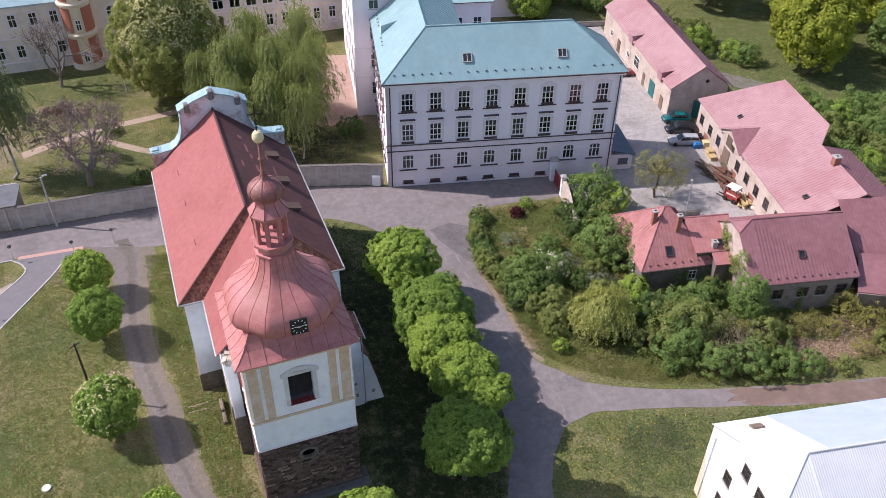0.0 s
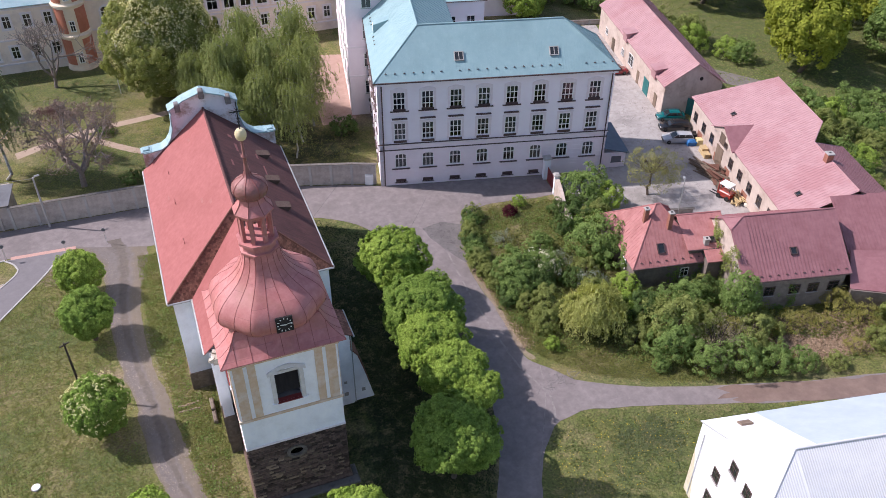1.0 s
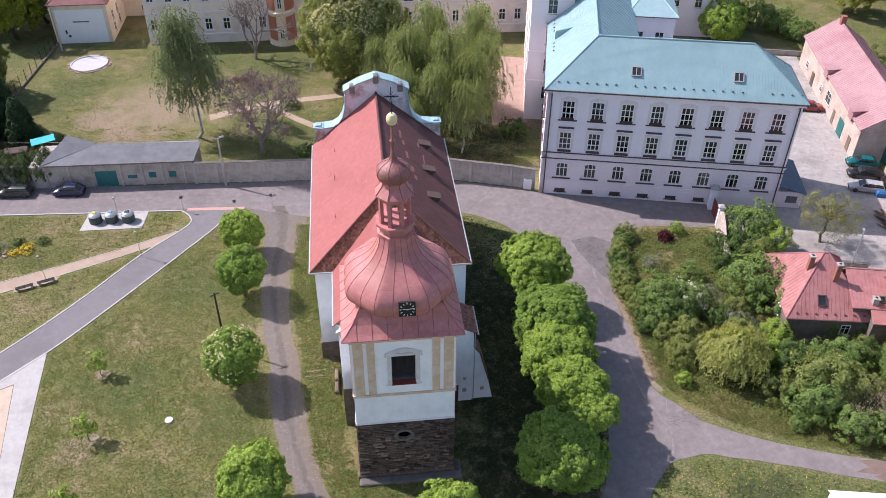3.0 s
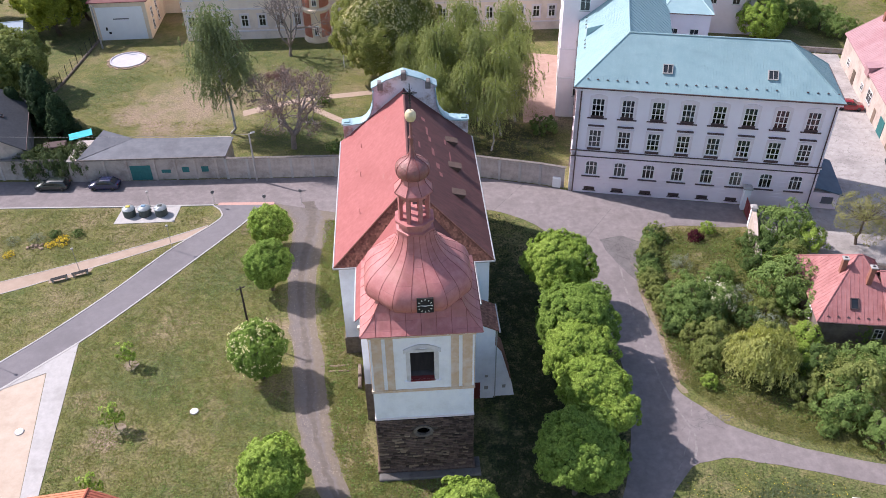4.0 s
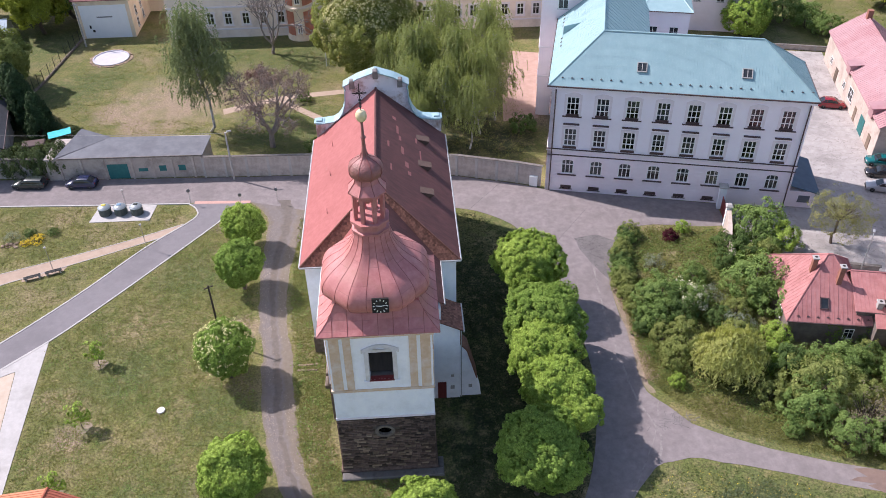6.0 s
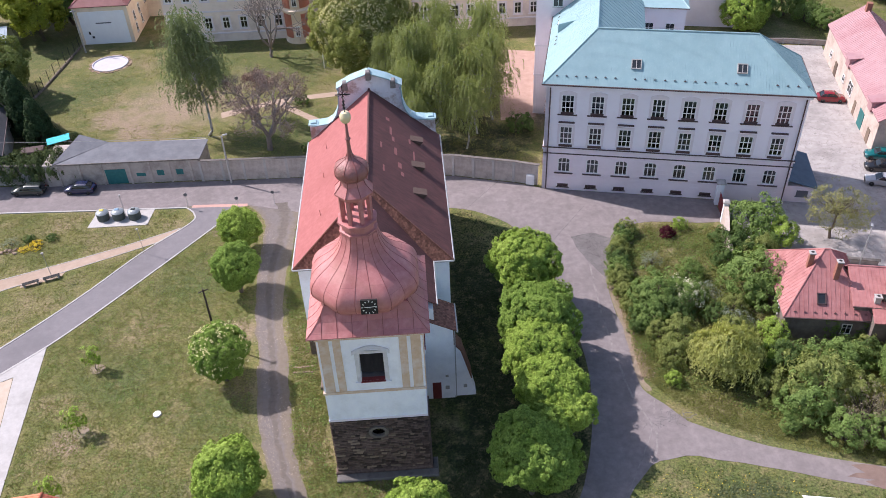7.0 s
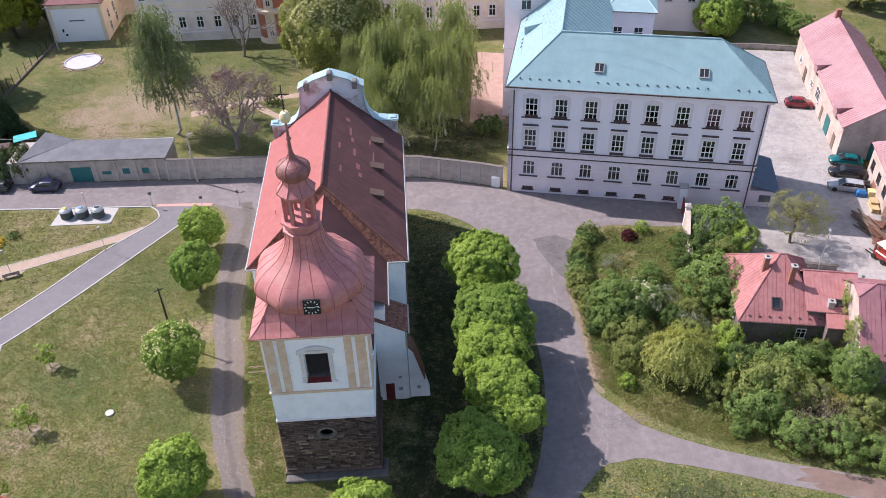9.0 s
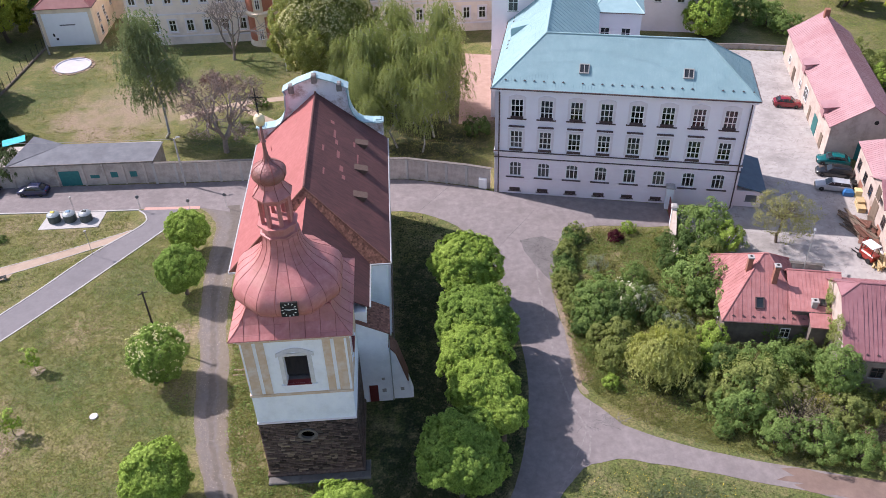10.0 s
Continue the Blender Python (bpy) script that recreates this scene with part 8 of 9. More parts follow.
roof_light(frontbarn, 7.2, 2.2, 4.6, s_f, 0.35, 0.8, 0.9)
roof_light(link, 2.9, 0.7, 4.7, math.degrees(math.atan2(1.8, 4.45)), 0.35, 0.7, 0.8)
for x in (1.2, 3.6, 6.6, 8.8, 11.2):
    small_window(frontbarn, pose(x, -0.03, 2.1), 1.25, 1.3, "dark barred window")
for i in range(13):
    part("snow_guard", guard, None, frontbarn, m=pose(0.8 + i * 1.0, 0.1, 4.6 + 0.45 * math.tan(radians(s_f)), s_f, 0, 0))
    if i < 8:
        part("snow_guard", guard, None, cottage, m=pose(0.8 + i * 1.0, 0.1, 3.2 + 0.45 * math.tan(radians(s_c)), s_c, 0, 0))
s_b = math.degrees(math.atan2(3.67, 7.9))
roof_light(longbarn, 7.8, 2.4, 5.0, s_b, 0.4, 0.7, 0.7, "small closed roof hatch")
roof_light(longbarn, 27.7, 2.3, 5.0, s_b, 0.4, 0.7, 0.7, "small closed roof hatch")
chimney(longbarn, pose(24.2, 7.2, 7.6), 1.9, 0.8)
cross = part("cross_gable", Geo().extrude([(8.5, -0.5, 4.9), (15.1, -0.5, 4.9), (11.8, -0.5, 6.7)], (0, 0.3, 0)), M_yellowhouse, longbarn, "cream gable over a hoist door")
# South slope gets the darker sheet as painted shade, north slope the pale one.
part("roof", Geo().roof_face([(11.8, -0.75, 6.85), (15.5, -0.75, 4.95), (15.5, -0.3, 5.0), (11.8, 3.5, 6.85)]), M_mauvesheet, cross, "red sheet slope of the gable")
part("roof", Geo().roof_face([(11.8, -0.75, 6.85), (11.8, 3.5, 6.85), (8.1, -0.3, 5.0), (8.1, -0.75, 4.95)]), M_pinksheet, cross, "red sheet slope of the gable")
part("hoist_door", Geo().box(11.0, -0.54, 4.0, 12.6, -0.5, 5.6), M_wood, cross, "dark wooden hoist door")
for i, x in enumerate((1.0, 4.2, 7.2, 14.0, 17.0, 20.0, 23.0, 26.0)):
    small_window(longbarn, pose(x, -0.03, 1.8), 1.2, 1.5, "brown-framed barn window")
part("door", Geo().box(9.8, -0.06, 0.05, 11.9, 0.0, 3.0), M_wood, longbarn, "weathered plank door")
for x in (3.2, 9.4, 13.2, 19, 25):
    part("wall_patch", Geo().box(x, -0.02, 0.1, x + 1.6, 0.0, 1.4), M_chim, longbarn, "exposed red brick where render fell off")
# far barn faces the yard with its side wall; its plan runs along the local x axis
for x, w, h, kind in ((2.2, 1.2, 2.2, "d"), (6.0, 2.2, 2.6, "t"), (10.4, 1.0, 2.2, "d"), (13.6, 2.2, 2.4, "w"), (18.2, 1.2, 1.4, "w"), (23, 1.4, 2.3, "d"), (27, 1.2, 1.4, "w")):
    if kind == "w":
        small_window(barn_far, pose(x + w, 9.23, 1.4, 0, 0, 180), w, h * 0.8)
    else:
        part("door", Geo().box(x, 9.2, 0.05, x + w, 9.27, h), M_teal if kind == "t" else M_wood, barn_far, "teal painted door" if kind == "t" else "wooden barn door")
for x in (3.4, 17.0):
    hoist = part("dormer", Geo().box(x, 7.6, 4.4, x + 1.8, 9.6, 5.9).extrude([(x - 0.2, 6.6, 6.3), (x + 2.0, 6.6, 6.3), (x + 2.0, 9.9, 5.9), (x - 0.2, 9.9, 5.9)], (0, 0, 0.12)), M_pinksheet, barn_far, "small red sheet dormer over a loft door")
part("round_vent", Geo().tube((-0.03, 3.6, 5.8), (0.05, 3.6, 5.8), 0.3, 0.3, 14), M_black, barn_far, "dark round gable vent")
part("chimney", Geo().box(30, 4.2, 7.8, 30.8, 5.0, 9.6), M_chim, barn_far, "red brick chimney")
gate_t = thing("gate", pose(72.5, 46.4, 0, 0, 0, 108), "teal sheet gate between the barns", "gate")
part("leaf", Geo().box(-0.8, -0.04, 0.05, 0.0, 0.04, 2.7), M_teal, gate_t)
part("leaf", Geo().box(0.03, -0.04, 0.05, 0.8, 0.04, 2.7), M_teal, gate_t)

# white house fittings
for u, z in ((9.85, 5.9), (8.05, 9.0), (5.9, 8.9), (10.0, 2.7), (6.4, 5.2), (6.4, 2.4)):
    small_window(whouse, pose(-0.03, u + 1.0, z, 0, 0, -90), 1.0, 1.3, "dark barred window")
STUFF("corrugation", Geo().ribs((3.2, -0.32, 9.03), (24.3, -0.32, 9.03), (24.3, 6.95, 13.4), (3.2, 6.95, 13.4), 0.2, 0.09, 0.015).ribs((-0.1, -0.32, 9.03), (3.1, -0.32, 9.03), (3.1, 6.9, 13.38), (-0.1, HS, HH + 0.03), 0.2, 0.09, 0.015), M_fibre, whouse, "corrugated fibre-cement slope")
part("ridge", Geo().tube((3.2, 7.0, 13.44), (24.3, 7.0, 13.46), 0.12, 0.12, 8), M_fibre, whouse, "grey ridge capping")
hatch = part("roof_hatch", Geo().box(-0.5, -0.4, 0, 0.5, 0.4, 0.18), M_wood, whouse, "weathered roof hatch", m=pose(2.7, 12.35, 9.0 + 1.83 * math.tan(radians(30.9)), -30.9, 0, 0))

# ---- gate and garden wall by the school ----
def pier(x, y, h, w=0.6):
    ob = thing("gate_pier", pose(x, y, 0, 0, 0, -13), "white rendered gate pier with a grey cap", "gate pier", "piers of the school gate")
    part("shaft", Geo().box(-w / 2, -w / 2, 0, w / 2, w / 2, h), M_white, ob)
    part("cap", Geo().bevel_box(-w / 2 - 0.15, -w / 2 - 0.15, h, w / 2 + 0.15, w / 2 + 0.15, h + 0.3, 0.2), M_coping, ob, "grey cap stone")


pier(43.6, 38.2, 3.2, 0.85)
pier(43.0, 34.2, 3.0)
M_gatered = mat("red_gate_paint", (0.20, 0.03, 0.035), (0.27, 0.05, 0.05), 2, 0.6)
gate = thing("gate", pose(43.5, 37.6, 0, 0, 0, -99), "dark red sheet gate to the school yard", "gate")
for i in range(2):
    part("leaf", Geo().box(0.1 + i * 1.5, -0.03, 0.12, 1.5 + i * 1.5, 0.03, 2.2), M_gatered, gate)
gw = thing("garden_wall", pose(0, 0, 0), "crumbling plastered garden wall overgrown with ivy", "wall", "", "structure")
for (x0, y0), (x1, y1), h in (((42.9, 33.8), (41.7, 29.6), 2.7), ((41.7, 29.4), (41.2, 26.6), 1.9)):
    ln = math.hypot(x1 - x0, y1 - y0)
    part("panel", Geo().extrude([(0, -0.25, 0), (ln, -0.25, 0), (ln, -0.25, h * 0.8), (ln * 0.7, -0.25, h * 0.95), (ln * 0.3, -0.25, h), (0, -0.25, h)], (0, 0.5, 0)), M_yellowhouse, gw, m=pose(x0, y0, 0, 0, 0, math.degrees(math.atan2(y1 - y0, x1 - x0))))
panel_wall("yard_wall", [(46.0, 27.4), (51.5, 25.6), (58.0, 24.0)], 0.7, 3.2, "low pale wall at the yard edge")

# ---- clutter in the yard ----
rng = np.random.default_rng(21)
pile = thing("timber_pile", pose(65.4, 31.4, 0, 0, 0, 104), "heap of weathered boards and beams in the yard", "timber")
for i in range(46):
    ln = rng.uniform(2.5, 5.0)
    k = i / 46
    part("board", Geo().box(-ln / 2, -0.12, 0, ln / 2, 0.12, 0.06), M_wood, pile, m=pose(rng.uniform(-1.8, 1.8), rng.uniform(-1.0, 1.0) * (1 - k * 0.5), 0.05 + k * 0.75, rng.uniform(-6, 6), rng.uniform(-5, 5), rng.normal(0, 14)))
loader = thing("forklift", pose(63.9, 25.6, 0.02, 0, 0, 110), "small red forklift with a white roof", "forklift")
M_ired = car_paint("red_machine_paint", (0.30, 0.03, 0.02))
part("body", Geo().bevel_box(-1.2, -0.6, 0.35, 0.6, 0.6, 1.15, 0.12), M_ired, loader)
part("roof", Geo().bevel_box(-1.0, -0.65, 2.1, 0.7, 0.65, 2.22, 0.04), M_frame, loader, "white cab roof")
for x in (-0.95, 0.6):
    for y in (-0.58, 0.58):
        part("post", Geo().tube((x, y, 1.1), (x, y, 2.12), 0.04, 0.04, 6), M_black, loader)
for x in (-0.8, 0.5):
    for s in (-1, 1):
        part("wheel", wheel_tyre, None, loader, m=pose(x, s * 0.62, 0.33, 90, 0, 0))
part("mast", Geo().box(0.75, -0.4, 0.1, 0.87, -0.28, 2.4).box(0.75, 0.28, 0.1, 0.87, 0.4, 2.4).box(0.77, -0.3, 1.0, 0.85, 0.3, 1.1), M_ired, loader)
part("fork", Geo().box(0.87, -0.35, 0.1, 2.0, -0.23, 0.16).box(0.87, 0.23, 0.1, 2.0, 0.35, 0.16), M_black, loader)
M_sack = mat("pale_sack", (0.55, 0.50, 0.42), (0.68, 0.62, 0.52), 3, 0.9, 0, 0.3, rand=0.2)
M_ysand = mat("yellow_insulation", (0.58, 0.47, 0.22), (0.68, 0.57, 0.31), 2, 0.95, 0, 0.5)
for i in range(12):
    x, y = 65.6 + rng.uniform(-1.0, 1.4), 22.8 + rng.uniform(-2.4, 2.4)
    r = rng.uniform(0.3, 0.55)
    sk_ = thing("sack", pose(x, y, 0.0, 0, 0, rng.uniform(0, 180)), "bulging pale rubble sack on the yard", "sack", "rubble sacks by the barn wall")
    part("bag", Geo().lathe([(r * 0.9, 0), (r * 1.15, r * 0.3), (r * 1.1, r * 0.8), (r * 0.75, r * 1.15), (r * 0.3, r * 1.25)], 9), M_ysand if i % 3 == 0 else M_sack, sk_, "", True)
for i, (x, y) in enumerate(((69.9, 43.4), (69.2, 40.4), (68.9, 39.7))):
    tb = thing("barrel", pose(x, y, 0), "dark steel barrel by the barn wall", "barrel", "barrels by the barn wall")
    part("drum", Geo().lathe([(0.3, 0), (0.3, 0.3), (0.33, 0.32), (0.3, 0.34), (0.3, 0.62), (0.33, 0.64), (0.3, 0.66), (0.3, 0.95)], 16), M_black, tb, "", True)
crate = thing("crate_stack", pose(68.2, 38.6, 0, 0, 0, 76), "blue tarpaulin over a stack of yellow crates", "crates")
part("crates", Geo().bevel_box(-0.5, -1.6, 0, 0.5, -0.2, 0.9, 0.05), M_ysand, crate, "yellow crates")
part("tarpaulin", Geo().bevel_box(-0.55, -0.1, 0, 0.6, 1.2, 0.85, 0.25), mat("blue_tarpaulin", (0.02, 0.12, 0.32), (0.04, 0.17, 0.40), 3, 0.5, 0, 0.4), crate, "blue tarpaulin")


# ---- poles, lamps and signs ----
def street_lamp(x, y, h, label, material, arm=0.9, turn=0, r=0.08, head=True):
    ob = thing("street_lamp" if head else "utility_pole", pose(x, y, 0, 0, 0, turn), label, "street lamp" if head else "pole")
    part("pole", Geo().tube((0, 0, -0.1), (0, 0, h), r * 1.3, r * 0.8, 10), material, ob)
    if head:
        part("arm", Geo().tube((0, 0, h - 0.1), (arm, 0, h + 0.1), 0.035, 0.03, 6), M_gutter, ob)
        part("lamp_head", Geo().bevel_box(arm - 0.1, -0.13, h + 0.02, arm + 0.5, 0.13, h + 0.18, 0.05), M_gutter, ob, "pale lamp head")
    else:
        part("crossarm", Geo().box(-0.5, -0.05, h - 0.3, 0.5, 0.05, h - 0.2), material, ob)
    return ob


street_lamp(-20.5, 50.2, 7.4, "concrete street lamp against the wall", M_coping, -0.7, 200, 0.13)
street_lamp(55.8, 24.3, 5.2, "leaning grey yard lamp", M_gutter, 0.5, 60, 0.06)
street_lamp(-17.55, 18.15, 7.9, "dark tarred wooden pole on the lawn", M_darkwood, 0, 30, 0.11, False)
street_lamp(-53.2, 96.5, 8.0, "pale concrete pole by the fence", M_coping, 0, 10, 0.13, False)
for x, y in ((-29.2, 35.3), (-39.4, 31.6), (-44.5, 16.8), (-33.2, 43.0)):
    ob = thing("path_lamp", pose(x, y, 0), "slim grey path lamp post", "lamp post", "slim lamps along the paths")
    part("post", Geo().tube((0, 0, 0), (0, 0, 3.6), 0.032, 0.028, 8), M_coping, ob)
    part("lamp_head", Geo().lathe([(0.05, 3.6), (0.16, 3.66), (0.16, 3.78), (0.05, 3.82)], 12), M_coping, ob)
for x, y, tn in ((-25.4, 44.55, 20), (-18.5, 43.0, 10), (-13.9, 43.9, -10)):
    ob = thing("road_sign", pose(x, y, 0, 0, 0, tn), "round road sign seen from its dark back", "road sign", "road signs at the crossing")
    part("post", Geo().tube((0, 0, 0), (0, 0, 2.5), 0.03, 0.03, 8), M_gutter, ob)
    part("disc", Geo().tube((0, -0.035, 2.2), (0, -0.06, 2.2), 0.24, 0.24, 20), M_slate, ob, "dark grey sign back")

cable = thing("overhead_cable", pose(0, 0, 0), "thin grey cable strung along the street wall", "cable")
line = [(-20.5 - 4.6 * i, 50.3 + 0.42 * i, 7.25 - 0.5 * math.sin(math.pi * i / 12)) for i in range(13)]
wire = Geo()
for a, b_ in zip(line, line[1:]):
    wire.tube(a, b_, 0.018, 0.018, 5, False)
part("wire", wire, M_coping, cable)
part("pole", Geo().tube((*line[-1][:2], 0), (*line[-1][:2], 7.3), 0.14, 0.1, 8), M_coping, cable)

# ---- waste containers ----
for (x, y), lid_c in zip(((-36.2, 43.2), (-34.2, 43.2), (-32.1, 43.1)), ((0.55, 0.45, 0.08), (0.16, 0.27, 0.38), (0.05, 0.055, 0.05))):
    ob = thing("waste_container", pose(x, y, 0.06), "half-sunken round waste container with a domed lid", "waste container", "waste containers on the pad")
    part("body", Geo().lathe([(0.78, 0), (0.8, 0.1), (0.8, 0.95), (0.76, 1.0)], 22), mat("ribbed_dark_plastic", (0.05, 0.065, 0.06), (0.085, 0.10, 0.095), 4, 0.6, 0, 0.1), ob, "", True)
    part("lid", Geo().lathe([(0.82, 1.0), (0.82, 1.08), (0.62, 1.26), (0.35, 1.36), (0.1, 1.4)], 22), mat("grey_lid", (0.30, 0.33, 0.34), (0.38, 0.41, 0.42), 3, 0.35, 0.2, 0.05), ob, "grey domed lid", True)
    part("hatch", Geo().bevel_box(-0.28, -0.22, 1.28, 0.28, 0.22, 1.46, 0.06), mat("container_flap", lid_c, tuple(v * 1.2 for v in lid_c), 3, 0.5), ob, "coloured insertion flap")

# ---- benches, manholes ----
for x, y in ((-41.5, 30.45), (-39.3, 31.3)):
    ob = thing("bench", pose(x, y, 0, 0, 0, 22), "low dark slatted bench beside the path", "bench", "benches by the sand path")
    for i in range(4):
        part("slat", Geo().bevel_box(-0.95, -0.26 + i * 0.135, 0.4, 0.95, -0.15 + i * 0.135, 0.45, 0.01), M_black, ob)
    for sx in (-0.75, 0.75):
        part("foot", Geo().box(sx - 0.08, -0.24, 0, sx + 0.08, 0.24, 0.4), M_coping, ob, "concrete foot")
setting("bench_pad", Geo().slab([(-42.7, 29.95), (-38.4, 31.55), (-38.1, 32.5), (-42.8, 30.7)], -0.1, 0.026), M_beige, "beige sand pad under the benches", "paving")
for x, y, r, h in ((-22.1, 8.7, 0.42, 0.12), (-38.6, 7.4, 0.45, 0.08)):
    ob = thing("manhole", pose(x, y, 0), "white concrete manhole ring with a pale lid", "manhole")
    part("ring", Geo().lathe([(r, 0), (r, h), (r - 0.1, h + 0.02)], 20), M_coping, ob)
    part("lid", Geo().tube((0, 0, h - 0.04), (0, 0, h + 0.05), r - 0.04, r - 0.06, 20), M_frame, ob, "white lid")
K_sap = tree_kind(301, 0.75, 1.0, 2.1, L_lime, 40, 16, 0.25, 0.14, trunk_r=0.035, rough=0.5, limbs=5)
for x, y, s in ((-29.8, 15.6, 1.0), (-29.2, 7.1, 1.05), (-29.2, -0.8, 1.0)):
    plant("sapling", K_sap, x, y, "thin newly planted sapling on the lawn", "tree", s, x * 50 % 360, "saplings on the lawn")
    ring_g = Geo().slab([(x + 0.75 * math.cos(a) * (1 + 0.15 * math.sin(3 * a)), y + 0.75 * math.sin(a)) for a in [2 * math.pi * i / 16 for i in range(16)]], -0.05, 0.02)
    setting("soil", ring_g, M_verge, "bare soil round a sapling", "soil")
tiles = thing("low_building", pose(-27.35, -4.3, 0, 0, 0, -8), "low building with an orange tiled gable roof", "building")
part("wall", Geo().box(-5.6, -12, 0, 4.6, -0.4, 3.9).extrude([(-5.6, -0.4, 3.9), (4.6, -0.4, 3.9), (0, -0.4, 5.8)], (0, -0.3, 0)), M_cream, tiles)
# One tile roof: its sunlit and shaded slopes painted as two tones.
M_clay_lit = mat("clay_tile_lit_side", (0.50, 0.185, 0.10), (0.58, 0.235, 0.13), 3, 0.85, 0, 0.3)
M_clay_shade = mat("clay_tile_shaded_side", (0.36, 0.10, 0.06), (0.44, 0.14, 0.085), 3, 0.85, 0, 0.3)
for face, mt in (([(-6.0, -12.3, 4.2), (-6.0, 0, 4.2), (0, 0, 6.0), (0, -12.3, 6.0)], M_clay_lit), ([(5.0, 0, 3.9), (5.0, -12.3, 3.9), (0, -12.3, 6.0), (0, 0, 6.0)], M_clay_shade)):
    slope_ob = part("roof", Geo().roof_face(face), mt, tiles)
    STUFF("tile_ribs", Geo().ribs(*face, 0.24, 0.09, 0.04), mt, slope_ob)
part("ridge_cap", Geo().tube((0, 0.05, 6.0), (0, -12.3, 6.0), 0.11, 0.11, 6), M_clay_shade, tiles)


# more yard clutter along the long barn
M_pine = mat("fresh_pine", (0.52, 0.38, 0.19), (0.62, 0.47, 0.26), 3, 0.85, 0, 0.1, rand=0.2)
M_rust = mat("rusty_sheet", (0.115, 0.050, 0.036), (0.20, 0.095, 0.065), 2, 0.85, 0.1, 0.3, (0.09, 0.05, 0.045), 0.8, 0.6, rand=0.3)
rng = np.random.default_rng(23)
for x, y, tn in ((69.5, 42.5, 20), (69.2, 41.4, 60)):
    ob = thing("tyre", pose(x, y, 0.12, 0, 0, tn), "old black tyre lying by the barn wall", "tyre", "tyres by the barn wall")
    part("tyre", wheel_tyre, None, ob)
for x, y, h in ((68.0, 36.2, 0.9), (67.7, 35.1, 0.6)):
    ob = thing("crate", pose(x, y, 0, 0, 0, 76), "pale slatted wooden crate by the barn wall", "crate", "crates by the barn wall")
    for k in range(4):
        z = 0.06 + k * h / 4
        part("slat", Geo().box(-0.6, -0.45, z, 0.6, -0.42, z + h / 4 - 0.06), M_pine, ob)
        part("slat", Geo().box(-0.6, 0.42, z, 0.6, 0.45, z + h / 4 - 0.06), M_pine, ob)
        part("slat", Geo().box(-0.6, -0.42, z, -0.57, 0.42, z + h / 4 - 0.06), M_pine, ob)
    part("lid", Geo().box(-0.62, -0.47, h, 0.62, 0.47, h + 0.05), M_pine, ob)
    for sx in (-0.5, 0.5):
        part("runner", Geo().box(sx - 0.06, -0.45, 0, sx + 0.06, 0.45, 0.06), M_pine, ob)
scrap = thing("scrap_heap", pose(65.7, 29.2, 0, 0, 0, 76), "heap of rusty sheets and beams in the yard", "scrap heap")
for i in range(24):
    l, w = rng.uniform(1.2, 3.4), rng.uniform(0.25, 0.9)
    part("sheet", Geo().box(-l / 2, -w / 2, 0, l / 2, w / 2, 0.05), M_rust if i % 3 else M_wood, scrap, m=pose(rng.uniform(-3.2, 3.2), rng.uniform(-0.9, 0.9), 0.05 + 0.045 * i, rng.uniform(-14, 14), rng.uniform(-8, 8), rng.uniform(-25, 25)))
planks = thing("plank_stack", pose(64.9, 24.4, 0, 0, 0, 76), "untidy stack of fresh pale planks", "planks")
for i in range(18):
    part("plank", Geo().box(-1.3, -0.1, 0, 1.3, 0.1, 0.06), M_pine, planks, m=pose(rng.uniform(-0.3, 0.3), rng.uniform(-0.6, 0.6), 0.03 + 0.04 * i, rng.uniform(-6, 6), rng.uniform(-5, 5), rng.uniform(-30, 30)))
heap_bag = thing("sack_heap", pose(65.3, 26.6, 0), "heap of white sacks beside the planks", "sack heap")
for i in range(7):
    a, r = rng.uniform(0, 6.28), rng.uniform(0.1, 0.7)
    part("sack", Geo().lathe([(0.2, 0), (0.42, 0.08), (0.45, 0.2), (0.3, 0.34), (0.08, 0.38)], 10, shape=lambda q, z: 1 + 0.25 * math.cos(2 * q)), M_fibre, heap_bag, "", True, pose(r * math.cos(a), r * math.sin(a), 0.12 * (i // 3), 0, 0, rng.uniform(0, 180)))


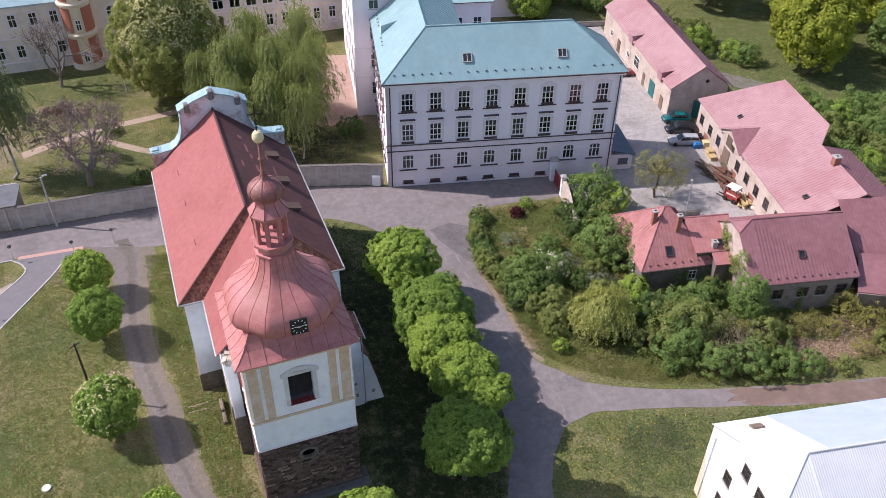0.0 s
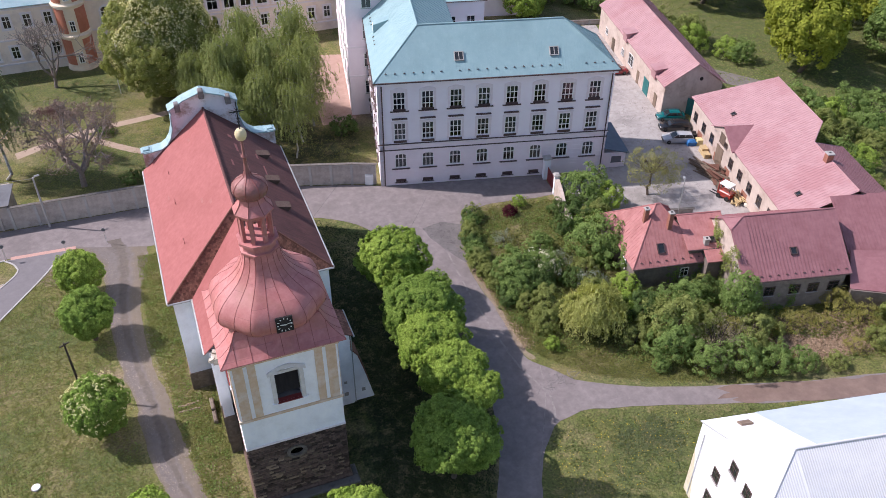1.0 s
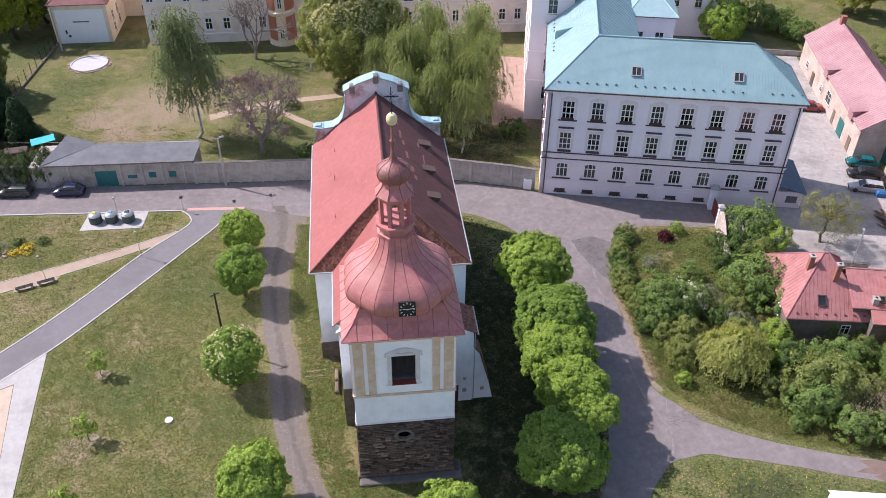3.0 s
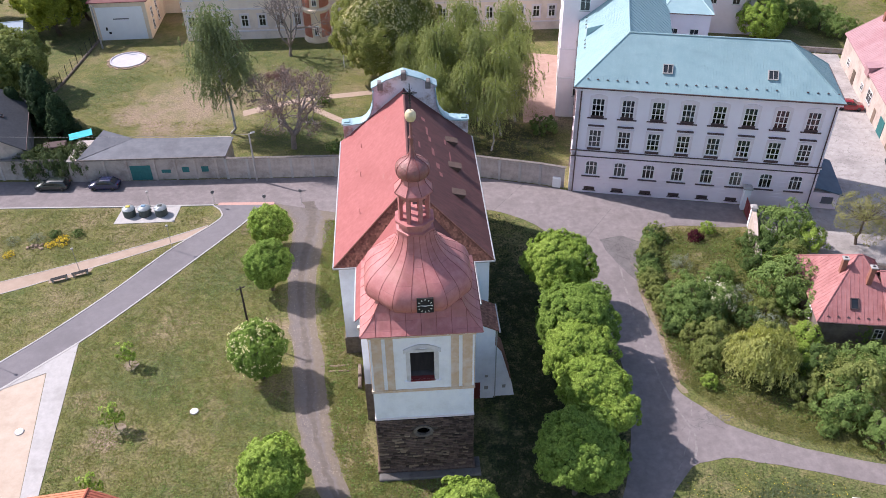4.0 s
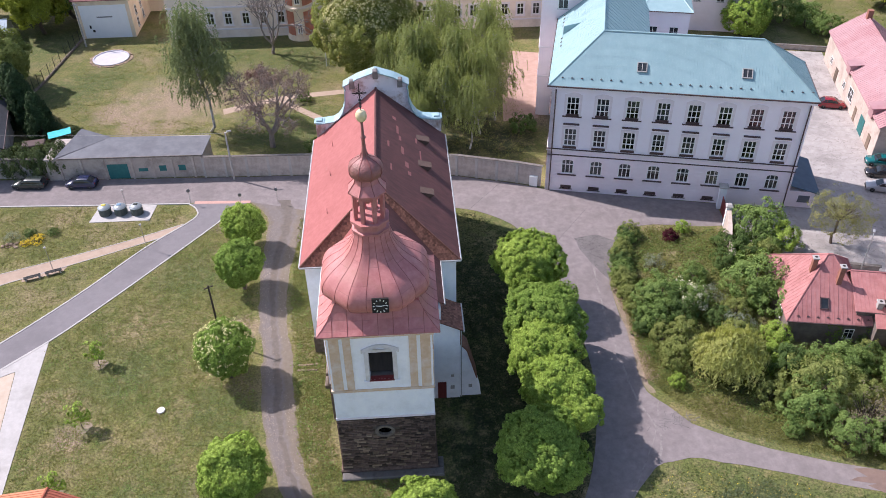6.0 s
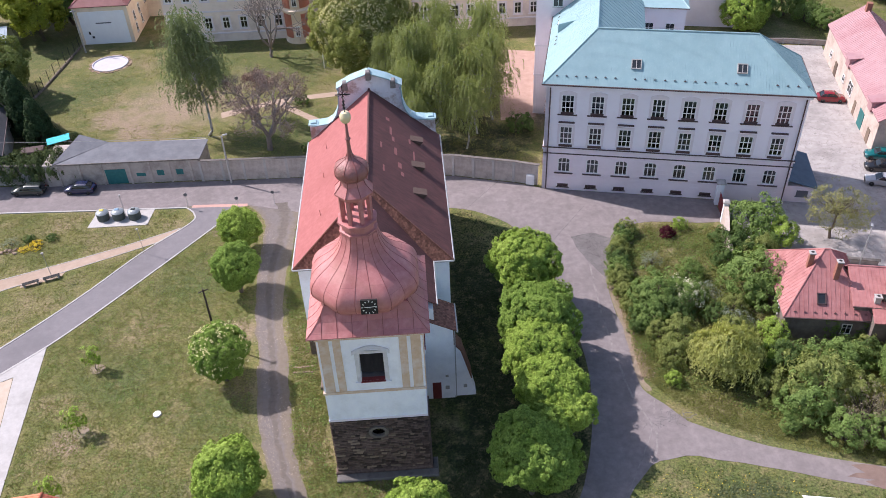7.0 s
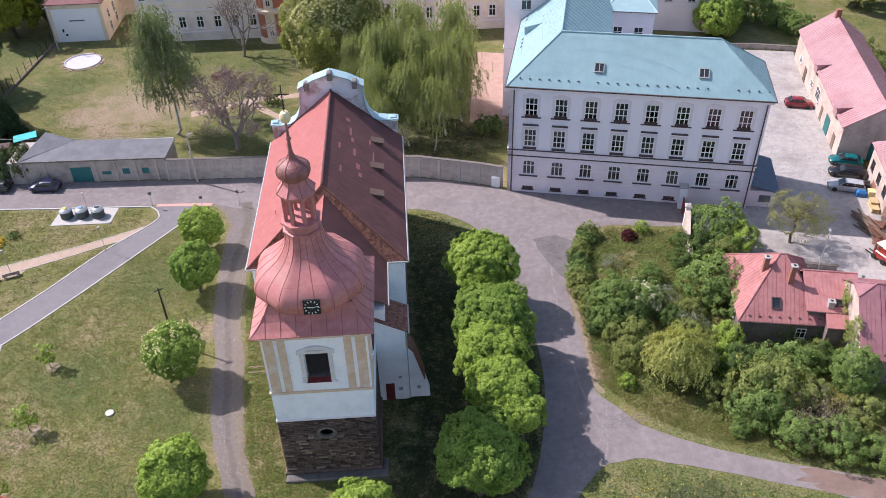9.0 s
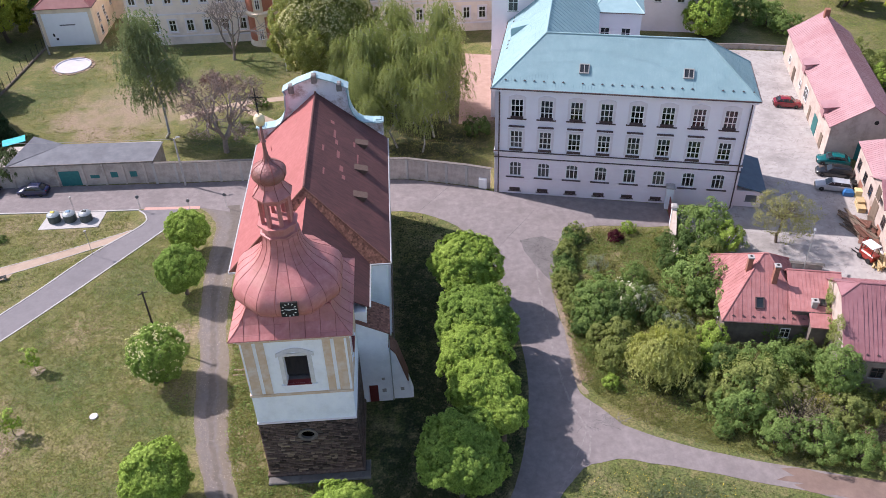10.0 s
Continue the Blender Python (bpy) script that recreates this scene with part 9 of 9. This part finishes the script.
# ---- castle garden ----
def bare_tree(seed, h, spread, bark, leaf=None, leaves=0, size=0.12, trunk_r=0.2, stem=0.28, depth=4):
    """A branching tree with few or no leaves: branch and leaf meshes."""
    rng = np.random.default_rng(seed)
    g = Geo()
    tips = []

    def grow(p, d, ln, r, depth):
        q = limb(g, p, p + d * ln, r, r * 0.62, rng, 2)
        if depth == 0:
            tips.append(q)
            return
        for i in range(3 if depth > 1 else 4):
            nd = (d + Vector(rng.normal(0, spread, 3)) + Vector((0, 0, 0.12))).normalized()
            grow(q, nd, ln * rng.uniform(0.6, 0.82), r * 0.6, depth - 1)

    q = limb(g, (0, 0, -0.1), (0.1, 0, h * stem), trunk_r, trunk_r * 0.8, rng, 3)
    for i in range(4 if stem < 0.2 else 1):
        a = i * math.pi / 2 + 0.4
        grow(q, Vector((spread * 0.9 * math.cos(a), spread * 0.9 * math.sin(a), 0.8)).normalized() if stem < 0.2 else Vector((0.05, 0, 1)), h * 0.26, trunk_r * 0.7, depth)
    out = [mesh_of(g, bark, False, "trunk")]
    if leaf:
        pts = np.array([tuple(t) for t in tips])
        pick = pts[rng.integers(0, len(pts), leaves)]
        d = rng.normal(0, 1, (leaves, 3))
        cl = np.concatenate([pick + d * 0.15, d / np.linalg.norm(d, axis=1)[:, None], np.ones((leaves, 1))], 1)
        out.append(foliage_mesh("crown", leaf, cl, 6, 0.35, size, rng))
    return out


M_greybark = mat("grey_bark", (0.20, 0.16, 0.145), (0.30, 0.25, 0.23), 4, 0.92, 0, 0.4)
plant("plum_tree", bare_tree(71, 10.5, 0.62, M_greybark, L_plum, 1500, 0.1, 0.34, 0.16), -16.0, 58.4, "old plum tree with dull reddish young leaves", "tree", 1.28, 30)
plant("plum_tree", bare_tree(72, 8.0, 0.6, M_greybark, leaf_mat("purple_plum_leaves", (0.13, 0.07, 0.085), (0.22, 0.13, 0.14), 0.2), 700, 0.11, 0.22), -18.6, 66.4, "plum tree with dull reddish young leaves", "tree", 1.0, 140)
plant("bare_tree", bare_tree(73, 13, 0.45, M_greybark, None, 0, 0, 0.3, 0.14), -19.0, 90.2, "tall bare tree before the castle", "tree", 1.0, 0)
K_gbush = bush_kind(401, 1.7, 1.3, L_dark, 80, 34, 0.36, 0.15)
for x, y, s in ((-12.4, 72.0, 0.6), (-9.6, 57.0, 0.7), (20.8, 60, 1.0)):
    plant("bush", K_gbush, x, y, "dark green bush in the castle garden", "bush", s, x * 40 % 360, "bushes in the castle garden", ("stem", "foliage"))
basin = thing("pool", pose(-47.4, 91.0, 0), "round white garden pool with a stone rim", "pool")
part("basin", Geo().lathe([(3.1, 0.0), (3.1, 0.2), (2.9, 0.22), (2.85, 0.08), (0.2, 0.07)], 32), mat("pale_pool_lining", (0.50, 0.48, 0.53), (0.58, 0.56, 0.60), 1, 0.5), basin)
rng = np.random.default_rng(8)
for i in range(30):
    a = 2 * math.pi * i / 30
    part("rim_stone", Geo().bevel_box(-rng.uniform(0.2, 0.38), -0.25, 0, rng.uniform(0.2, 0.38), 0.25, rng.uniform(0.06, 0.16), 0.05), M_tanstone, basin, m=pose(rng.uniform(3.2, 3.6) * math.cos(a), rng.uniform(3.2, 3.6) * math.sin(a), 0, 0, 0, math.degrees(a) + 90 + rng.uniform(-10, 10)))
fence = thing("fence", pose(0, 0, 0), "wire fence on dark posts with a rubble foot", "fence", "", "structure")
fp = [(-57.4, 76), (-56.3, 82.6), (-55.4, 92), (-54.6, 100.6)]
for (x0, y0), (x1, y1) in zip(fp, fp[1:]):
    k = 4
    for i in range(k):
        x, y = x0 + (x1 - x0) * i / k, y0 + (y1 - y0) * i / k
        part("post", Geo().tube((x, y, 0), (x, y, 2.3), 0.06, 0.05, 6), M_black, fence)
        part("foot", Geo().bevel_box(-0.2, 0, 0, 0.2, math.hypot(x1 - x0, y1 - y0) / k - 0.05, 0.35, 0.1), M_footstone, fence, m=pose(x, y, 0, 0, 0, math.degrees(math.atan2(y1 - y0, x1 - x0)) - 90))
    for z in (0.8, 1.5, 2.2):
        part("wire", Geo().tube((x0, y0, z), (x1, y1, z), 0.012, 0.012, 4), M_black, fence)
post = thing("white_post", pose(-9.4, 84.5, 0), "slim white post in the castle lawn", "post")
part("post", Geo().tube((0, 0, 0), (0, 0, 3.2), 0.07, 0.06, 8), M_frame, post)
# string courses and surrounds of the castle front
for z in (1.5, 5.6, 10.7):
    part("string_course", Geo().box(0, -0.15, z, 75, -0.002, z + 0.25), M_trim, castle)
sur = mesh_of(Geo().box(-0.22, -0.07, -0.1, 0, 0.02, 2.4).box(1.3, -0.07, -0.1, 1.52, 0.02, 2.4).box(-0.25, -0.09, 2.2, 1.55, 0.02, 2.5).box(-0.3, -0.12, -0.2, 1.6, 0.05, -0.05), M_trim, name="surround")
for u in castle_left + castle_right:
    for z in (2.4, 7.6) if u < 25 else (2.4,):
        part("surround", sur, None, castle, m=pose(u, 0, z))
for x, z in ((2.5, 3.2), (6.0, 3.2), (2.5, 0.9), (6.5, 1.0), (10.5, 3.4)):
    small_window(garage, pose(x, -0.03, z), 1.1, 1.7, "white-framed window")

# ---- west of the castle garden ----
slate_house = gable_house("house", pose(-52.4, 54.6, 0, 0, 0, 106), 15, 10.5, 4.0, 8.2, M_wallpanel, M_darkslate, "house with a dark slate roof", "house")
roof_light(slate_house, 7.0, 2.6, 4.0, math.degrees(math.atan2(4.2, 5.6)), 0.35, 0.8, 0.9)
junk = thing("tarpaulin_frame", pose(-46.8, 61.0, 0, 0, 0, 20), "turquoise tarpaulin over a wooden frame", "tarpaulin")
part("sheet", Geo().extrude([(-1.6, -0.9, 2.2), (1.6, -0.9, 2.4), (1.6, 0.9, 2.5), (-1.6, 0.9, 2.3)], (0, 0, 0.06)), mat("turquoise_sheet", (0.02, 0.42, 0.46), (0.04, 0.5, 0.54), 2, 0.5), junk)
for x in (-1.5, 1.5):
    for y in (-0.8, 0.8):
        part("post", Geo().box(x - 0.05, y - 0.05, 0, x + 0.05, y + 0.05, 2.3), M_wood, junk)
rng = np.random.default_rng(14)
heap = thing("firewood_heap", pose(-44.6, 59.6, 0), "untidy heap of reddish boards and firewood", "wood heap")
for i in range(26):
    part("board", Geo().box(-0.9, -0.1, 0, 0.9, 0.1, 0.08), M_chim if i % 3 == 0 else M_wood, heap, m=pose(rng.uniform(-1.2, 1.2), rng.uniform(-1, 1), 0.04 + 0.035 * i, rng.uniform(-12, 12), rng.uniform(-10, 10), rng.uniform(0, 180)))
van = thing("trailer", pose(-50.2, 59.4, 0, 0, 0, 10), "rusty brown trailer in a cluttered corner", "trailer")
part("body", Geo().bevel_box(-1.6, -0.9, 0.6, 1.6, 0.9, 1.9, 0.1), M_sill, van)
for s in (-1, 1):
    part("wheel", wheel_tyre, None, van, m=pose(0, s * 0.92, 0.33, 90, 0, 0))
part("drawbar", Geo().box(1.6, -0.05, 0.6, 2.8, 0.05, 0.7), M_black, van)
part("leg", Geo().box(2.6, -0.05, 0.0, 2.7, 0.05, 0.6), M_black, van)
K_juniper = bush_kind(411, 1.7, 1.2, leaf_mat("juniper_needles", (0.050, 0.075, 0.030), (0.105, 0.135, 0.052), 0.15), 130, 40, 0.4, 0.12, 0.6)
for x, y, s in ((-46.4, 64.0, 0.7), (-43.6, 62.4, 0.5)):
    plant("bush", K_juniper, x, y, "dark scrubby bush beside the wood heap", "bush", s, x * 50 % 360, "scrub in the side garden", ("stem", "foliage"))
for x, y, s in ((-52, 54.4, 1.0), (-49.6, 54.1, 1.05), (-47.2, 53.8, 1.05), (-44.9, 53.6, 1.0), (-42.8, 53.7, 0.85), (-41.2, 54.0, 0.7), (-43.4, 55.4, 0.9), (-46, 55.6, 1.0)):
    ob = plant("bush", K_juniper, x, y, "sprawling dark juniper over the street wall", "bush", s, x * 70 % 360, "junipers over the street wall", ("stem", "foliage"))
    ob.scale = (s, s, s * 1.7)


def conifer(seed, h, r):
    rng = np.random.default_rng(seed)
    tr = Geo()
    limb(tr, (0, 0, -0.1), (0, 0, h * 0.95), 0.25, 0.04, rng, 4)
    n = 420
    z = h * (0.08 + 0.9 * rng.uniform(0, 1, n) ** 1.3)
    a = rng.uniform(0, 2 * math.pi, n)
    rr_ = r * (1 - z / h) ** 0.75 * rng.uniform(0.55, 1.1, n) + 0.15
    cl = np.column_stack([rr_ * np.cos(a), rr_ * np.sin(a), z, np.cos(a), np.sin(a), np.full(n, 0.3), rng.uniform(0.7, 1.3, n)])
    return mesh_of(tr, M_bark, True, "trunk"), foliage_mesh("crown", L_conifer, cl, 26, 0.5, 0.2, rng, 2.4, 0.5)


K_con = [conifer(421, 9.5, 2.8), conifer(422, 7.5, 2.2)]
for x, y, s, k in ((-53.5, 67.5, 1.0, 0), (-50.6, 64.6, 0.95, 1), (-55.8, 70.8, 0.95, 0), (-58, 68, 0.9, 1)):
    plant("conifer", K_con[k], x, y, "dark dense conifer in the side garden", "tree", s, x * 90 % 360, "conifers in the side garden")
K_wood = [tree_kind(431 + i, 4.6, 5.2, 7.2, lf, 320, 50, 0.9, 0.29, trunk_r=0.3, rough=0.33, low=-0.75) for i, lf in enumerate((L_green, L_olive, leaf_mat("maple_leaves", (0.20, 0.235, 0.03), (0.33, 0.355, 0.06)), L_dark))]
WLAB = ("broad green tree at the garden edge", "loose olive-green tree at the garden edge", "broad yellow-green maple in the park", "dark broad tree in the park wood")


def wood(x, y, s, k):
    plant("tree", K_wood[k], x, y, WLAB[k], "tree", s, (x * 37 + y * 11) % 360, "park and garden trees")


for row in ((-60.5, 80, 0.8, 1), (-62.8, 75, 0.75, 1), (-62.5, 103, 1.0, 2), (-66, 108, 1.1, 2), (-74, 92, 0.9, 0), (-59, 110, 1.0, 0), (-70, 118, 1.1, 3), (-80, 110, 1.2, 0), (-66, 84, 0.8, 1), (-68, 70, 0.9, 0), (-76, 76, 1.0, 3)):
    wood(*row)
glass_house = gable_house("greenhouse", pose(-76, 96, 0, 0, 0, 8), 9, 6, 2.6, 4.2, mat("dull_glasshouse_wall", (0.50, 0.54, 0.55), (0.6, 0.63, 0.64), 2, 0.4), mat("pale_blue_glazing", (0.42, 0.52, 0.62), (0.52, 0.6, 0.68), 1, 0.2), "old greenhouse with pale glazing", "greenhouse", step=0.6)

# ---- park east of the barns ----
setting("garden_bed", Geo().slab([(78.6, 66), (81.6, 64), (94.5, 47), (91.0, 45.5), (80.5, 58)], -0.1, 0.02), M_dirt, "bare brown garden bed behind the barn", "soil")
PARK = [(78, 80), (84, 55), (90, 40), (86, 12), (140, 0), (150, 110), (74, 112)]
scatter("grass", PARK, 11000, 61, leaf_mat("park_grass_blades", (0.15, 0.19, 0.055), (0.24, 0.265, 0.09)), "lush park grass behind the barns", 0.14, 0.12, 4, 0.5)
for kind, x, y, s in (("olive", 81.5, 69, 1.7), ("olive", 83.5, 72.6, 1.8), ("olive", 80.5, 64.6, 1.3), ("lime", 86.4, 66.5, 1.6), ("olive", 87.5, 70, 1.7), ("green", 92, 59.5, 1.4), ("lime", 90.5, 62, 1.2), ("green", 79.5, 57.4, 0.9), ("olive", 79.0, 60.6, 1.1),
                      ("green", 78.6, 51.5, 1.1), ("olive", 86.6, 40.6, 1.5), ("green", 88.8, 42.2, 1.6), ("green", 88.0, 37.4, 1.7), ("olive", 86.6, 34.2, 1.6), ("lime", 90.4, 36.2, 1.5), ("olive", 84.6, 30.4, 1.5), ("green", 83.4, 26.4, 1.5), ("olive", 88.6, 31.2, 1.4),
                      ("green", 82.0, 22.2, 1.4), ("olive", 80.6, 17.8, 1.4), ("lime", 85.8, 24.6, 1.3), ("green", 95.2, 37.6, 1.7), ("green", 97.8, 34.4, 1.8), ("green", 93.0, 31.2, 1.6), ("olive", 91, 27.2, 1.3), ("green", 95, 27, 1.6), ("olive", 86, 17, 1.4), ("olive", 79, 13, 1.2), ("green", 84, 12, 1.4)):
    bush(kind, x, y, s)
for row in ((98.8, 52.6, 1.15, 2), (103.5, 60.4, 1.1, 2), (95, 100, 0.9, 2), (101, 84, 1.2, 2), (112, 74, 1.2, 2), (123, 60, 1.2, 2), (127, 54, 1.2, 1), (131, 66, 1.3, 3), (120, 76, 1.3, 0), (112, 108, 1.3, 0), (100, 116, 1.3, 0),
            (88, 118, 1.1, 0), (116, 50, 1.0, 0), (122, 45, 1.1, 1), (130, 44, 1.2, 3), (84, 126, 1.2, 0), (78, 130, 1.1, 2), (92, 128, 1.2, 0), (128, 34, 1.2, 0), (106, 126, 1.3, 3), (125, 90, 1.3, 0), (138, 78, 1.3, 3), (140, 56, 1.3, 0), (70, 128, 1.1, 0), (62, 134, 1.2, 3)):
    wood(*row)
K_round = tree_kind(451, 3.6, 3.4, 3.6, L_lime, 420, 40, 0.55, 0.2, trunk_r=0.2, rough=0.14)
plant("tree", K_round, 65.0, 90.5, "round clipped bright green tree behind the school", "tree", 1.05, 0)
for x, y, s in ((70.5, 97.0, 1.6), (74.4, 95.6, 1.8), (77.2, 92.2, 1.7), (79.4, 88.4, 1.5)):
    bush("green", x, y, s)
panel_wall("yard_wall_1", [(62, 85), (70, 84), (77.5, 82)], 0.8, 2.8, "low grey wall at the far end of the yard")

# ---- small things on the lawns ----
for kind, x, y, s in (("flower", -43.3, 37.9, 0.6), ("flower", -44.6, 37.4, 0.4), ("flower", -49.2, 35.8, 0.4), ("grey", -46.6, 38.6, 0.6), ("dark", -44.6, 39.4, 0.45), ("grey", -49.5, 38.4, 0.5), ("dark", -41.8, 39.4, 0.4)):
    bush(kind, x, y, s, 0.7)
rng = np.random.default_rng(17)
for i in range(16):
    r = rng.uniform(0.12, 0.3)
    ob = thing("rock", pose(-45.6 + rng.uniform(-1.8, 1.2), 37.4 + rng.uniform(-0.6, 0.6), 0, 0, 0, rng.uniform(0, 180)), "pale rock in a small rockery", "rock", "rocks of the rockery")
    part("stone", Geo().bevel_box(-r, -r * 0.7, -0.03, r, r * 0.7, r * 0.9, r * 0.35), M_tanstone, ob)
for i in range(14):
    x, y = -8.0 + (i % 7 - 3) * 0.3, 13.4 + (0.5 if i > 6 else -0.3) + rng.uniform(-0.08, 0.08)
    ob = thing("paving_stone", pose(x, y, 0, 0, 0, rng.uniform(-20, 20)), "loose pale paving stone in the grass", "stone", "loose stones by the track")
    part("stone", Geo().bevel_box(-0.13, -0.1, -0.02, 0.13, 0.1, 0.09, 0.03), M_tanstone, ob)
low = thing("low_ruin", pose(0, 0, 0), "low crumbling brown wall along the chancel foot", "wall", "", "structure")
for y0, y1, h in ((10.4, 11.8, 0.5), (11.9, 13.4, 0.7)):
    part("course", Geo().bevel_box(-6.0, y0, 0, -5.6, y1, h, 0.1), M_footstone, low)

# windows of the rear wing and the blocks behind the school
for z in (3.6, 8.0, 12.4, 17.0):
    small_window(school_rear, pose(2.3, -0.03, z), 1.4, 2.1)
    for y in (3.5, 8.0, 12.5, 17.0):
        small_window(school_rear, pose(-0.03, y + 1.4, z, 0, 0, -90), 1.4, 2.1)
for z in (6.4, 11.0):
    part("band", Geo().box(-0.1, -0.1, z, 6.1, 0.0, z + 0.25), M_trim, school_rear, "grey-beige string course")
    part("band", Geo().box(-0.1, 0.0, z, 0.0, 26, z + 0.25), M_trim, school_rear, "grey-beige string course")
for x in (1.2, 4.2):
    small_window(rear_block, pose(x, -0.03, 11.0), 1.3, 2.0)
for x in (2, 6, 10, 14, 18):
    for z in (5.5, 9.8):
        small_window(rear_block2, pose(x, -0.03, z), 1.3, 2.0)

# glazing bars of all the framed windows
for ob in [o for o in bpy.data.objects if o.type == "MESH" and o.data.name in WINDOW_BARS]:
    for bar_mesh in WINDOW_BARS[ob.data.name]:
        part("glazing_bar", bar_mesh, None, ob)
